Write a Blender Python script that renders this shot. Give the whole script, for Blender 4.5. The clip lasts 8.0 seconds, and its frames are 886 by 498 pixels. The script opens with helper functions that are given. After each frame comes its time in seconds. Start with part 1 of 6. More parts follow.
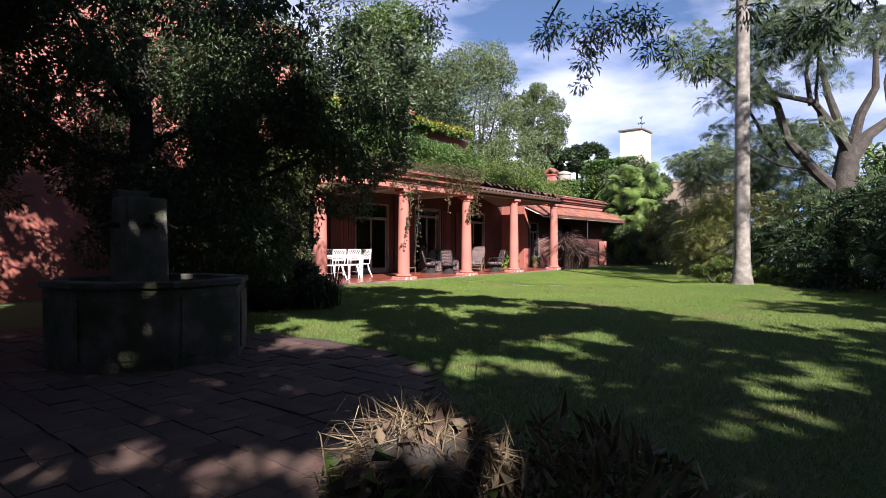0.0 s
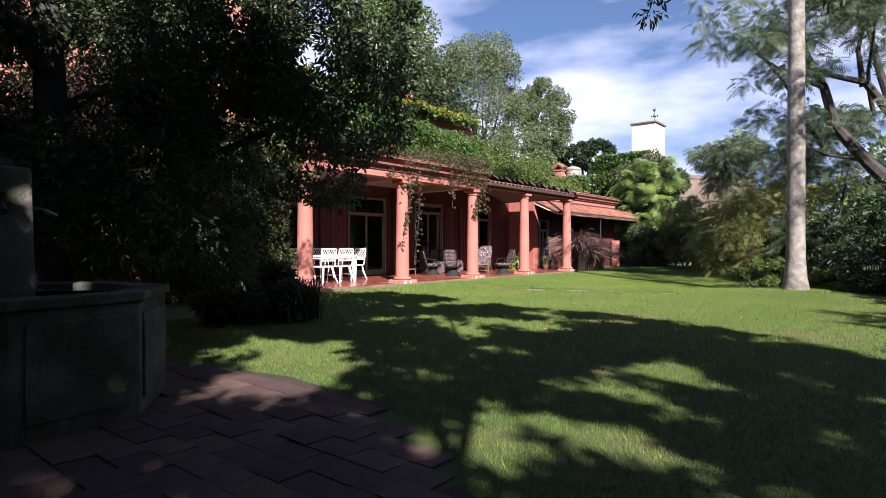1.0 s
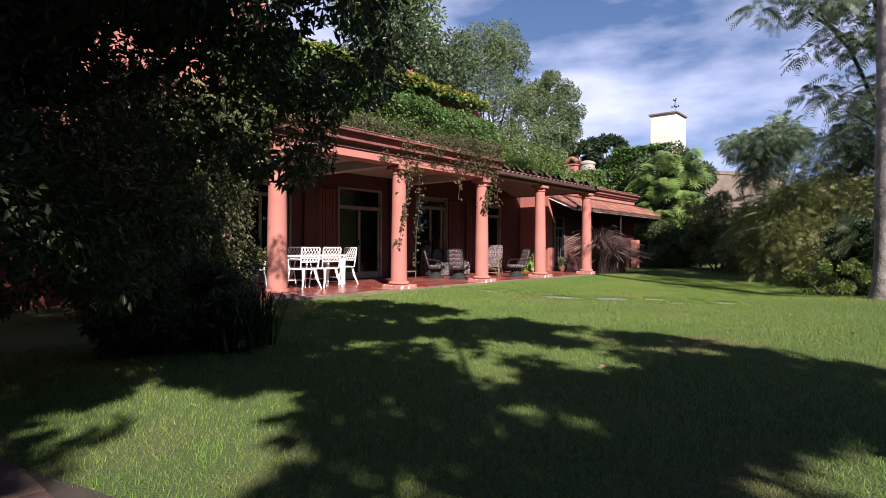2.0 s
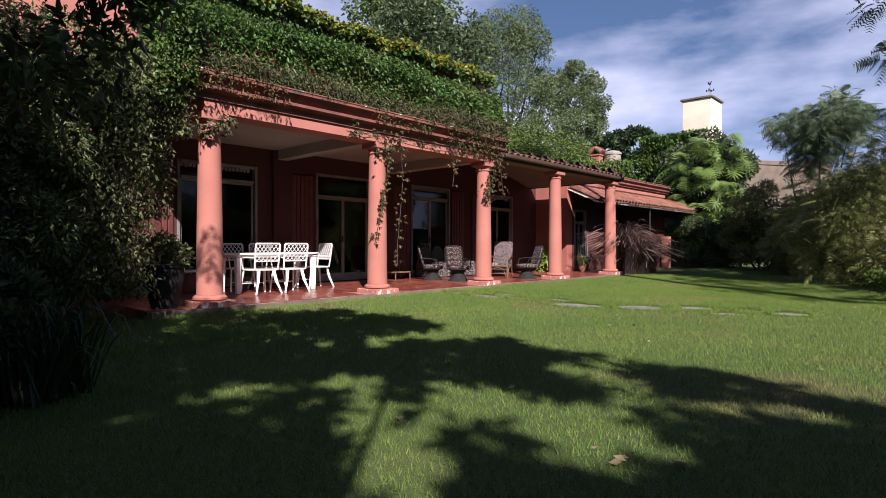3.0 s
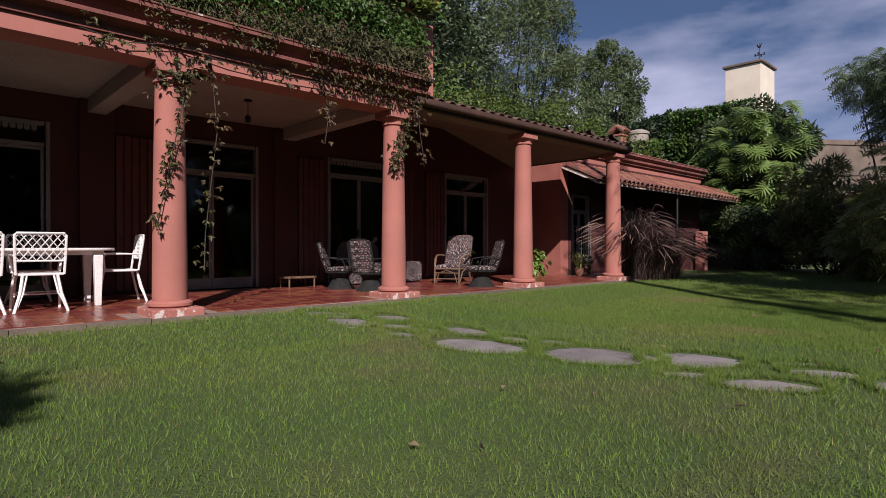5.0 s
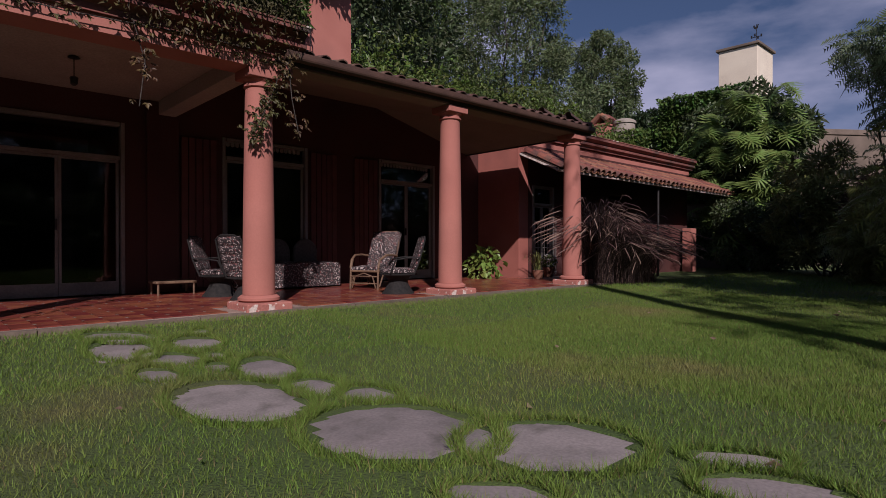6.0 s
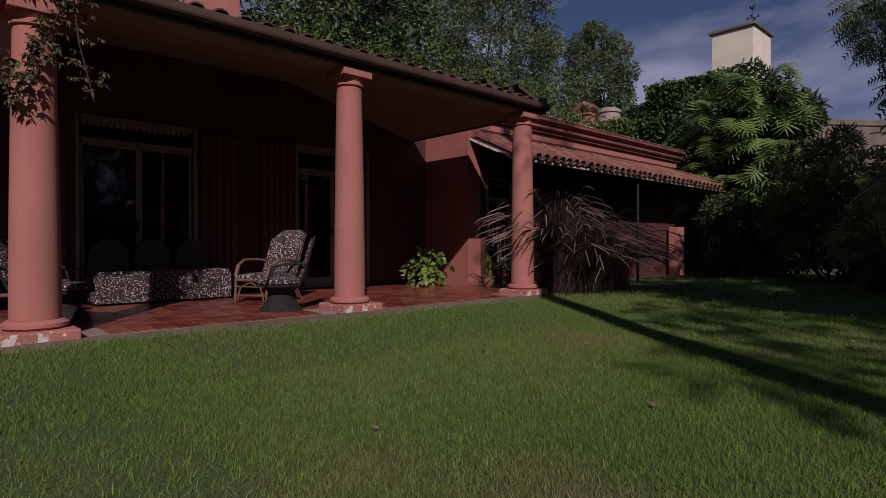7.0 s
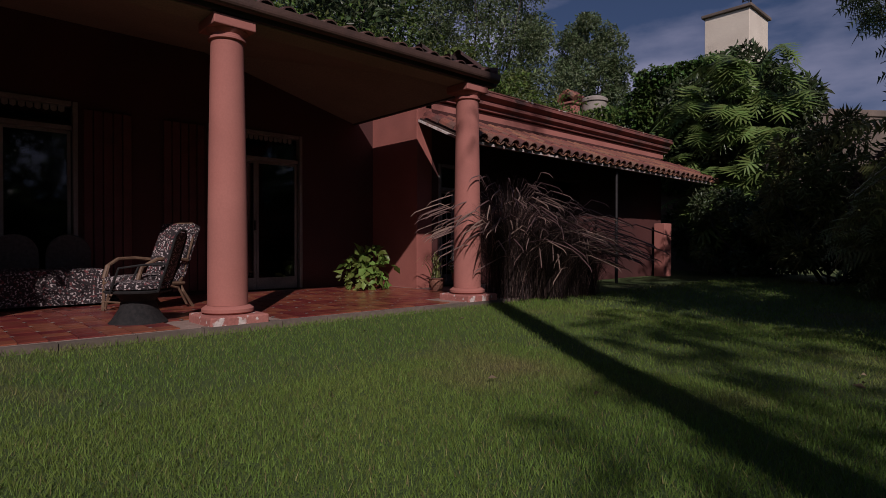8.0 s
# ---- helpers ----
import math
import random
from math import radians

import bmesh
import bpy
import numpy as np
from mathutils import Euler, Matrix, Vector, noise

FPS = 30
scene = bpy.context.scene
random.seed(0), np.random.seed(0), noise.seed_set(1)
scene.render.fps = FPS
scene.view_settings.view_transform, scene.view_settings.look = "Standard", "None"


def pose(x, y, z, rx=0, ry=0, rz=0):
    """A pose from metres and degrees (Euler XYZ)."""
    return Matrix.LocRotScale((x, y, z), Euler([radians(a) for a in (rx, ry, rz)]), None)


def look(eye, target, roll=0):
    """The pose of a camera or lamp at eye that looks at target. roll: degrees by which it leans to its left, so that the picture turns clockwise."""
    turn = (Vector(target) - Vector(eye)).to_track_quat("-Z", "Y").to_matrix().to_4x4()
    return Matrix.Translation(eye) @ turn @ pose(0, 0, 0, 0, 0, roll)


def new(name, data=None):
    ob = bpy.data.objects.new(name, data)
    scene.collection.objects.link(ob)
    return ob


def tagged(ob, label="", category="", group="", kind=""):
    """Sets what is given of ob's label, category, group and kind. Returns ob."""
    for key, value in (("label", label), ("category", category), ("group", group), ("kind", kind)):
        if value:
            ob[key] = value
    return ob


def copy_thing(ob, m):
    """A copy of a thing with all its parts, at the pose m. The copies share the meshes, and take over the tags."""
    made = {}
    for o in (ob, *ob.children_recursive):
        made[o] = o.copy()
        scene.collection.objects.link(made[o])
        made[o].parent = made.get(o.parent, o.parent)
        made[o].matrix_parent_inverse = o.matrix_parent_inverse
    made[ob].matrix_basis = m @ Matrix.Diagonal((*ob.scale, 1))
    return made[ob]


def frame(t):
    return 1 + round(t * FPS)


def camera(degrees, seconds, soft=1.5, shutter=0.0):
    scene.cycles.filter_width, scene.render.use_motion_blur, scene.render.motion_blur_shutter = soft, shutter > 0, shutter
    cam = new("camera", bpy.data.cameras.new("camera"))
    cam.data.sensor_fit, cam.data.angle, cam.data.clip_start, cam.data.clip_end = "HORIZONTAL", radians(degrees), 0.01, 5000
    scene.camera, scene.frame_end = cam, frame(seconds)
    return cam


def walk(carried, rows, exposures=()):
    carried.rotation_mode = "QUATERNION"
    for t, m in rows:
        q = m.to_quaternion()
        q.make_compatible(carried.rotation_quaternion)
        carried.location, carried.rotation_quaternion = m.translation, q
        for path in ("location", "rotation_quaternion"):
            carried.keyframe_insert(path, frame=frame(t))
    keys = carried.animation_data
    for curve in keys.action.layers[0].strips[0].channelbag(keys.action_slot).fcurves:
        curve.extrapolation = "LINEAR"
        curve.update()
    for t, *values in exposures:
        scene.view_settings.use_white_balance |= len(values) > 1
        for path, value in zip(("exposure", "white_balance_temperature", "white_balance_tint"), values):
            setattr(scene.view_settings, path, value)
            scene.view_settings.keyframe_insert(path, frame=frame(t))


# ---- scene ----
cam = camera(75.8, 8.0, soft=0.5)
PATH = [
    (0, (12.292, -13.074, 1.031), (11.028, -11.524, 1.021), -0.03),
    (0.5, (11.610, -12.409, 1.018), (10.350, -10.856, 1.008), -0.00),
    (1, (10.850, -11.481, 1.001), (9.586, -9.931, 0.991), 0.04),
    (1.5, (9.960, -10.549, 0.979), (8.697, -8.998, 0.970), 0.18),
    (3, (8.259, -7.196, 0.878), (6.916, -5.714, 0.868), 0.01),
    (3.5, (7.871, -6.006, 0.812), (6.484, -4.564, 0.800), 0.01),
    (4, (7.509, -4.759, 0.782), (6.094, -3.346, 0.770), -0.00),
    (4.5, (7.185, -3.470, 0.778), (5.748, -2.080, 0.769), -0.04),
    (6, (6.544, 0.277, 0.732), (5.080, 1.639, 0.723), -0.07),
    (6.5, (6.270, 1.450, 0.746), (4.804, 2.811, 0.738), -0.17),
    (7, (5.954, 2.577, 0.770), (4.488, 3.936, 0.760), -0.12),
    (7.5, (5.700, 3.592, 0.762), (4.231, 4.949, 0.749), -0.03),
    (8, (5.555, 4.263, 0.749), (4.088, 5.623, 0.733), 0.02),
]
walk(cam, [(t, look(eye, target, roll)) for t, eye, target, roll in PATH],
     [(t, stops, 6150, 20 if t < 5 else 28) for t, stops in ((0, 1.02), (1.0, 1.02), (1.5, 0.88), (3.0, 0.47), (3.5, 0.25), (4.0, 0.08), (4.5, -0.06), (6.0, -0.70), (6.5, -0.96), (7.0, -1.12), (7.5, -1.22), (8.0, -1.22))])

# ---------------------------------------------------------------- light
SUN_EL, SUN_AZ = radians(36.0), math.atan2(0.81, -0.59)
sun_way = Vector((math.sin(SUN_AZ) * math.cos(SUN_EL), math.cos(SUN_AZ) * math.cos(SUN_EL), math.sin(SUN_EL)))
sun = new("sun", bpy.data.lights.new("sun", "SUN"))
sun.data.energy, sun.data.angle, sun.data.color = 7.0, radians(0.6), (1.0, 0.93, 0.82)
sun.matrix_world = look(sun_way * 60, (0, 0, 0))

world = bpy.data.worlds.new("sky")
scene.world = world
world.use_nodes = True
wn, wl = world.node_tree.nodes, world.node_tree.links
wn.clear()
sky = wn.new("ShaderNodeTexSky")
sky.sky_type, sky.sun_disc = "NISHITA", False
sky.sun_elevation, sky.sun_rotation = SUN_EL, SUN_AZ
sky.air_density, sky.dust_density, sky.ozone_density = 1.0, 0.25, 3.2
wc = wn.new("ShaderNodeTexCoord")
wm = wn.new("ShaderNodeMapping")
wm.inputs["Scale"].default_value = (1.2, 1.0, 3.4)
wm.inputs["Location"].default_value = (0.35, 0.2, 0.0)
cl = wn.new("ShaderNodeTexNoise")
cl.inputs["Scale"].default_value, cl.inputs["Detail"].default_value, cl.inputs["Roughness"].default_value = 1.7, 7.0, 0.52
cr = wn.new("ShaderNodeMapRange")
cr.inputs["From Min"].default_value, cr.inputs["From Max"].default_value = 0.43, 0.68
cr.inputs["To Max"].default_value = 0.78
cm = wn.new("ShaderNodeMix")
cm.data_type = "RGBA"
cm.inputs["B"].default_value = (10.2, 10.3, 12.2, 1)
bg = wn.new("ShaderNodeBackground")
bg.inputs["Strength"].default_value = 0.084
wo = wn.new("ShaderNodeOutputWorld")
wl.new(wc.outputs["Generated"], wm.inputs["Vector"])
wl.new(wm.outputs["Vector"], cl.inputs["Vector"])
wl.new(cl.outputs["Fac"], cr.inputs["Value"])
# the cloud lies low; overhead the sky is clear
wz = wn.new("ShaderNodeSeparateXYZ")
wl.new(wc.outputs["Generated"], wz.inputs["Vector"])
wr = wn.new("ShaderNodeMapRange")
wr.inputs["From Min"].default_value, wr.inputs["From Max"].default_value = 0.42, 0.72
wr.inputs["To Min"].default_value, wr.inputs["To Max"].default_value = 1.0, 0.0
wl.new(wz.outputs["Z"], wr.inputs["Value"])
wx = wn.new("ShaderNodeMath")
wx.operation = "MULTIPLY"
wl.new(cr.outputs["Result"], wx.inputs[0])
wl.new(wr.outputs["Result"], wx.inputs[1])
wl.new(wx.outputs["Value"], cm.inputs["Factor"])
wv, wu = wn.new("ShaderNodeVectorMath"), wn.new("ShaderNodeVectorMath")
wv.operation, wu.operation = "ADD", "NORMALIZE"
wv.inputs[1].default_value = (0.0, 0.0, 0.17)
wl.new(wc.outputs["Generated"], wv.inputs[0])
wl.new(wv.outputs["Vector"], wu.inputs[0])
wl.new(wu.outputs["Vector"], sky.inputs["Vector"])
wl.new(sky.outputs["Color"], cm.inputs["A"])
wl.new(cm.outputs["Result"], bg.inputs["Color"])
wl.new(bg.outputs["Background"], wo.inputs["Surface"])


# ---------------------------------------------------------------- materials
def material(name, a, b, rough=0.8, scale=6.0, fine=60.0, bump=0.15, metal=0.0, stain=None, vary=0.0, island=False, through_light=0.0, contrast=(0.35, 0.65), bump_size=0.01, grain=0.15):
    """Two colours mixed by coarse noise, a finer grain in brightness and relief, stains, and a change from piece to piece."""
    m = bpy.data.materials.new(name)
    m.use_nodes = True
    n, l = m.node_tree.nodes, m.node_tree.links
    p = n["Principled BSDF"]
    tc = n.new("ShaderNodeTexCoord")
    big = n.new("ShaderNodeTexNoise")
    big.inputs["Scale"].default_value, big.inputs["Detail"].default_value = scale, 5.0
    small = n.new("ShaderNodeTexNoise")
    small.inputs["Scale"].default_value, small.inputs["Detail"].default_value = fine, 3.0
    l.new(tc.outputs["Object"], big.inputs["Vector"])
    l.new(tc.outputs["Object"], small.inputs["Vector"])
    mr = n.new("ShaderNodeMapRange")
    mr.inputs["From Min"].default_value, mr.inputs["From Max"].default_value = contrast
    l.new(big.outputs["Fac"], mr.inputs["Value"])
    mix = n.new("ShaderNodeMix")
    mix.data_type = "RGBA"
    mix.inputs["A"].default_value, mix.inputs["B"].default_value = (*a, 1), (*b, 1)
    l.new(mr.outputs["Result"], mix.inputs["Factor"])
    out = mix.outputs["Result"]
    if stain:
        colour, size, low, high = stain
        st = n.new("ShaderNodeTexNoise")
        st.inputs["Scale"].default_value, st.inputs["Detail"].default_value = size, 6.0
        sm = n.new("ShaderNodeMapping")
        sm.inputs["Location"].default_value = (7.3, 2.1, 4.4)
        l.new(tc.outputs["Object"], sm.inputs["Vector"])
        l.new(sm.outputs["Vector"], st.inputs["Vector"])
        sr = n.new("ShaderNodeMapRange")
        sr.inputs["From Min"].default_value, sr.inputs["From Max"].default_value = low, high
        l.new(st.outputs["Fac"], sr.inputs["Value"])
        s2 = n.new("ShaderNodeMix")
        s2.data_type = "RGBA"
        s2.inputs["B"].default_value = (*colour, 1)
        l.new(sr.outputs["Result"], s2.inputs["Factor"])
        l.new(out, s2.inputs["A"])
        out = s2.outputs["Result"]
    hs = n.new("ShaderNodeHueSaturation")
    l.new(out, hs.inputs["Color"])
    vr = n.new("ShaderNodeMapRange")
    vr.inputs["From Min"].default_value, vr.inputs["From Max"].default_value = 0.3, 0.7
    vr.inputs["To Min"].default_value, vr.inputs["To Max"].default_value = 1 - grain, 1 + grain
    l.new(small.outputs["Fac"], vr.inputs["Value"])
    value = vr.outputs["Result"]
    if vary:
        src = n.new("ShaderNodeNewGeometry").outputs["Random Per Island"] if island else n.new("ShaderNodeObjectInfo").outputs["Random"]
        rr = n.new("ShaderNodeMapRange")
        rr.inputs["To Min"].default_value, rr.inputs["To Max"].default_value = 1 - vary, 1 + vary
        l.new(src, rr.inputs["Value"])
        mul = n.new("ShaderNodeMath")
        mul.operation = "MULTIPLY"
        l.new(value, mul.inputs[0])
        l.new(rr.outputs["Result"], mul.inputs[1])
        value = mul.outputs["Value"]
        hh = n.new("ShaderNodeMapRange")
        hh.inputs["To Min"].default_value, hh.inputs["To Max"].default_value = 0.5 - 0.06 * vary, 0.5 + 0.06 * vary
        l.new(src, hh.inputs["Value"])
        l.new(hh.outputs["Result"], hs.inputs["Hue"])
    l.new(value, hs.inputs["Value"])
    l.new(hs.outputs["Color"], p.inputs["Base Color"])
    p.inputs["Roughness"].default_value, p.inputs["Metallic"].default_value = rough, metal
    if bump:
        bp = n.new("ShaderNodeBump")
        bp.inputs["Strength"].default_value, bp.inputs["Distance"].default_value = bump, bump_size
        l.new(small.outputs["Fac"], bp.inputs["Height"])
        l.new(bp.outputs["Normal"], p.inputs["Normal"])
    if through_light:
        tr = n.new("ShaderNodeBsdfTranslucent")
        l.new(hs.outputs["Color"], tr.inputs["Color"])
        ms = n.new("ShaderNodeMixShader")
        ms.inputs["Fac"].default_value = through_light
        l.new(p.outputs["BSDF"], ms.inputs[1])
        l.new(tr.outputs["BSDF"], ms.inputs[2])
        l.new(ms.outputs["Shader"], n["Material Output"].inputs["Surface"])
    return m


def leafy(name, a, b, rough=0.5, vary=0.45, t=0.3):
    return material(name, a, b, rough, 0.6, 30.0, 0.0, vary=vary, island=True, through_light=t)


PINK = material("salmon_stucco", (0.395, 0.153, 0.119), (0.333, 0.121, 0.093), 0.88, 1.3, 55, 0.10, stain=((0.30, 0.12, 0.095), 0.9, 0.52, 0.8), grain=0.05)
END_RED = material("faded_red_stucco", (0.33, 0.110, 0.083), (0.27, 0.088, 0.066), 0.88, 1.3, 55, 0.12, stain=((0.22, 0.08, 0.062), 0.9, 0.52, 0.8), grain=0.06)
# dark red taken lower still, so the porch shade sits in the colour
SHADED_WALL_RED = material("shade_deepened_red_stucco", (0.074, 0.022, 0.018), (0.056, 0.017, 0.014), 0.85, 1.1, 50, 0.25, stain=((0.076, 0.019, 0.015), 0.8, 0.5, 0.8))
WEATHERED = material("weathered_pink_moulding", (0.235, 0.080, 0.064), (0.15, 0.050, 0.040), 0.9, 2.2, 45, 0.4, stain=((0.06, 0.04, 0.035), 1.6, 0.5, 0.68))
COPING = material("lichen_coping", (0.20, 0.075, 0.055), (0.12, 0.05, 0.04), 0.92, 3.0, 50, 0.5, stain=((0.50, 0.44, 0.38), 7.0, 0.60, 0.64))
TRIM_WHITE = material("flaking_white_edge", (0.62, 0.55, 0.50), (0.36, 0.22, 0.18), 0.85, 9, 60, 0.3, contrast=(0.45, 0.6))
CEILING = material("cream_plaster", (0.34, 0.285, 0.235), (0.29, 0.24, 0.20), 0.9, 1.2, 40, 0.1)
SOFFIT = material("brownish_plaster", (0.235, 0.185, 0.14), (0.20, 0.155, 0.115), 0.9, 1.2, 40, 0.1)
WHITE_PAINT = material("white_enamel", (0.80, 0.78, 0.76), (0.70, 0.67, 0.64), 0.38, 5, 70, 0.05)
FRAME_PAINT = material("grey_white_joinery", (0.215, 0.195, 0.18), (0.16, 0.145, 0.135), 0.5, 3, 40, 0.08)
# board red lowered along with the wall, carrying some porch shade
SHUTTER_RED = material("dark_red_boards", (0.115, 0.029, 0.025), (0.08, 0.02, 0.017), 0.6, 4, 60, 0.2, vary=0.15)
# room plaster toned dark, so the unlit interior is in the colour
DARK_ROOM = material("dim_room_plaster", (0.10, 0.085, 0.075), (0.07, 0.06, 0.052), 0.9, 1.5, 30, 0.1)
TILE_FLOOR = material("terracotta_floor", (0.24, 0.062, 0.04), (0.17, 0.042, 0.03), 0.28, 3, 50, 0.06, vary=0.28)
TILE_REST = material("terracotta_floor_far", (0.24, 0.062, 0.04), (0.17, 0.042, 0.03), 0.28, 3, 50, 0.06, vary=0.28, island=True)
GROUT = material("pale_grout", (0.30, 0.22, 0.18), (0.22, 0.15, 0.12), 0.8, 6, 60, 0.2)
GROUT_PALE = material("pale_inset", (0.42, 0.34, 0.30), (0.34, 0.26, 0.22), 0.4, 6, 60, 0.1)
ROOF_TILE = material("barrel_tile", (0.235, 0.082, 0.052), (0.15, 0.06, 0.042), 0.85, 5, 45, 0.4, vary=0.3, stain=((0.07, 0.06, 0.05), 3.0, 0.5, 0.72))
ROOF_REST = material("barrel_tile_far", (0.30, 0.105, 0.062), (0.19, 0.075, 0.05), 0.85, 5, 45, 0.4, vary=0.3, island=True, stain=((0.07, 0.06, 0.05), 3.0, 0.5, 0.72))
MOSSY_TILE = material("mossy_barrel_tile", (0.13, 0.062, 0.045), (0.075, 0.045, 0.036), 0.9, 6, 45, 0.5, vary=0.3, stain=((0.035, 0.034, 0.026), 4.0, 0.45, 0.62))
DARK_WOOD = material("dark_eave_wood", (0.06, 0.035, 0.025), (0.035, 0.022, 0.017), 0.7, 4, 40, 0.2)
GUTTER_BROWN = material("brown_gutter_metal", (0.085, 0.045, 0.032), (0.055, 0.030, 0.022), 0.6, 3, 40, 0.1)
TOWER_WHITE = material("cream_limewash", (0.70, 0.63, 0.50), (0.60, 0.53, 0.42), 0.9, 0.9, 30, 0.2, stain=((0.42, 0.36, 0.28), 0.7, 0.55, 0.85))
OLD_RENDER = material("old_grey_render", (0.175, 0.135, 0.105), (0.115, 0.088, 0.068), 0.92, 1.4, 30, 0.4, stain=((0.10, 0.08, 0.06), 0.8, 0.5, 0.72))
OLD_CREAM = material("stained_cream_render", (0.34, 0.30, 0.255), (0.25, 0.215, 0.18), 0.92, 2.0, 40, 0.3, stain=((0.16, 0.14, 0.12), 1.8, 0.52, 0.75))
STONE = material("mossy_fountain_stone", (0.13, 0.12, 0.105), (0.06, 0.057, 0.05), 0.9, 3.5, 45, 0.9, stain=((0.042, 0.05, 0.022), 2.6, 0.43, 0.60))
SLATE = material("grey_flagstone", (0.235, 0.205, 0.20), (0.175, 0.155, 0.15), 0.85, 3.0, 60, 0.3, vary=0.12, stain=((0.10, 0.09, 0.08), 5.0, 0.52, 0.75))
BRICKPATH = material("worn_red_paver", (0.105, 0.060, 0.048), (0.062, 0.037, 0.031), 0.9, 4, 60, 0.4, vary=0.28, stain=((0.045, 0.035, 0.025), 3.0, 0.5, 0.75))
SOIL = material("dark_soil", (0.045, 0.032, 0.022), (0.028, 0.02, 0.014), 0.95, 5, 50, 0.6)
BRONZE = material("dark_bronze", (0.05, 0.045, 0.035), (0.035, 0.05, 0.04), 0.5, 12, 60, 0.2, metal=0.7)
IRON = material("black_iron", (0.03, 0.028, 0.027), (0.022, 0.02, 0.02), 0.5, 12, 60, 0.2, metal=0.4)
TERRACOTTA = material("old_terracotta", (0.24, 0.10, 0.06), (0.16, 0.07, 0.045), 0.85, 9, 60, 0.3)
BAMBOO = material("honey_rattan", (0.17, 0.105, 0.062), (0.10, 0.055, 0.032), 0.65, 12, 80, 0.3)
WICKER = material("dark_wicker", (0.016, 0.014, 0.013), (0.004, 0.004, 0.004), 0.85, 25, 140, 0.8)
GREY_WICKER = material("grey_wicker", (0.085, 0.075, 0.07), (0.05, 0.045, 0.042), 0.7, 25, 140, 0.8)
FABRIC = material("flowered_fabric", (0.46, 0.39, 0.375), (0.020, 0.014, 0.015), 0.9, 42, 120, 0.2, contrast=(0.40, 0.44), stain=((0.16, 0.05, 0.05), 26.0, 0.58, 0.64))
BARK = material("dark_bark", (0.062, 0.053, 0.045), (0.032, 0.028, 0.024), 0.95, 5, 22, 0.9, bump_size=0.03)
PALM_BARK = material("grey_palm_bark", (0.28, 0.26, 0.23), (0.15, 0.135, 0.115), 0.92, 6, 24, 0.8, bump_size=0.02, stain=((0.09, 0.08, 0.068), 3.0, 0.46, 0.70))
LAWN_SOIL = material("lawn_sheet", (0.046, 0.084, 0.014), (0.060, 0.092, 0.018), 0.95, 0.55, 70, 0.8, stain=((0.090, 0.080, 0.030), 0.8, 0.55, 0.8), bump_size=0.03)
BLADE = material("lawn_blade", (0.106, 0.184, 0.023), (0.146, 0.210, 0.033), 0.8, 0.5, 30, 0.0, vary=0.3, island=True, through_light=0.25, stain=((0.20, 0.18, 0.065), 0.8, 0.56, 0.8))
IVY = leafy("ivy_leaf", (0.055, 0.115, 0.022), (0.088, 0.135, 0.030), 0.45)
IVY_DRY = leafy("ivy_bare_stem_leaf", (0.115, 0.085, 0.045), (0.07, 0.09, 0.03), 0.8)
IVY_OLIVE = leafy("olive_creeper_leaf", (0.098, 0.132, 0.040), (0.140, 0.150, 0.058), 0.5, 0.6)
VINE_YELLOW = leafy("yellowing_vine_leaf", (0.26, 0.23, 0.02), (0.16, 0.18, 0.022))
VINE_RED = leafy("creeper_leaf", (0.065, 0.085, 0.022), (0.115, 0.06, 0.03), 0.55)
LEAF_DARK = leafy("dark_tree_leaf", (0.058, 0.086, 0.036), (0.084, 0.112, 0.048), 0.40, 0.5, t=0.4)
LEAF_MID = leafy("tree_leaf", (0.070, 0.118, 0.028), (0.105, 0.148, 0.042), 0.45)
LEAF_GREY = leafy("poplar_leaf", (0.095, 0.135, 0.050), (0.125, 0.160, 0.070))
# conifer green, also used on plants darkened to look shaded
LEAF_FAR = leafy("conifer_and_shaded_leaf", (0.022, 0.045, 0.016), (0.032, 0.055, 0.020))
LEAF_BRIGHT = leafy("bright_shrub_leaf", (0.095, 0.150, 0.024), (0.130, 0.165, 0.036))
LEAF_OLIVE = leafy("olive_shrub_leaf", (0.180, 0.205, 0.060), (0.240, 0.235, 0.088), 0.5)
LEAF_FERN = leafy("feathery_leaf", (0.125, 0.180, 0.095), (0.165, 0.210, 0.120), 0.5, 0.45, 0.5)
PHILO = leafy("philodendron_leaf", (0.120, 0.175, 0.042), (0.175, 0.205, 0.070), 0.33, 0.5)
POTHOS = leafy("pothos_leaf", (0.12, 0.22, 0.035), (0.22, 0.28, 0.07), 0.4)
PLUME = leafy("purple_grass", (0.034, 0.019, 0.018), (0.060, 0.036, 0.028), 0.7)
DRY_BLADE = leafy("dry_grass_blade", (0.22, 0.185, 0.075), (0.15, 0.135, 0.05), 0.85)
DEAD_LEAF = leafy("dead_leaf", (0.13, 0.085, 0.055), (0.20, 0.15, 0.10), 0.8)
STRAW = leafy("dry_straw", (0.27, 0.205, 0.13), (0.18, 0.13, 0.08), 0.9)

GLASS = bpy.data.materials.new("window_glass")
GLASS.use_nodes = True
gn, gl = GLASS.node_tree.nodes, GLASS.node_tree.links
g1, g2, gm = gn.new("ShaderNodeBsdfTransparent"), gn.new("ShaderNodeBsdfGlossy"), gn.new("ShaderNodeMixShader")
g1.inputs["Color"].default_value = (0.62, 0.64, 0.62, 1)
g2.inputs["Roughness"].default_value = 0.04
gf = gn.new("ShaderNodeFresnel")
gf.inputs["IOR"].default_value = 1.5
gl.new(gf.outputs["Fac"], gm.inputs["Fac"])
gl.new(g1.outputs["BSDF"], gm.inputs[1])
gl.new(g2.outputs["BSDF"], gm.inputs[2])
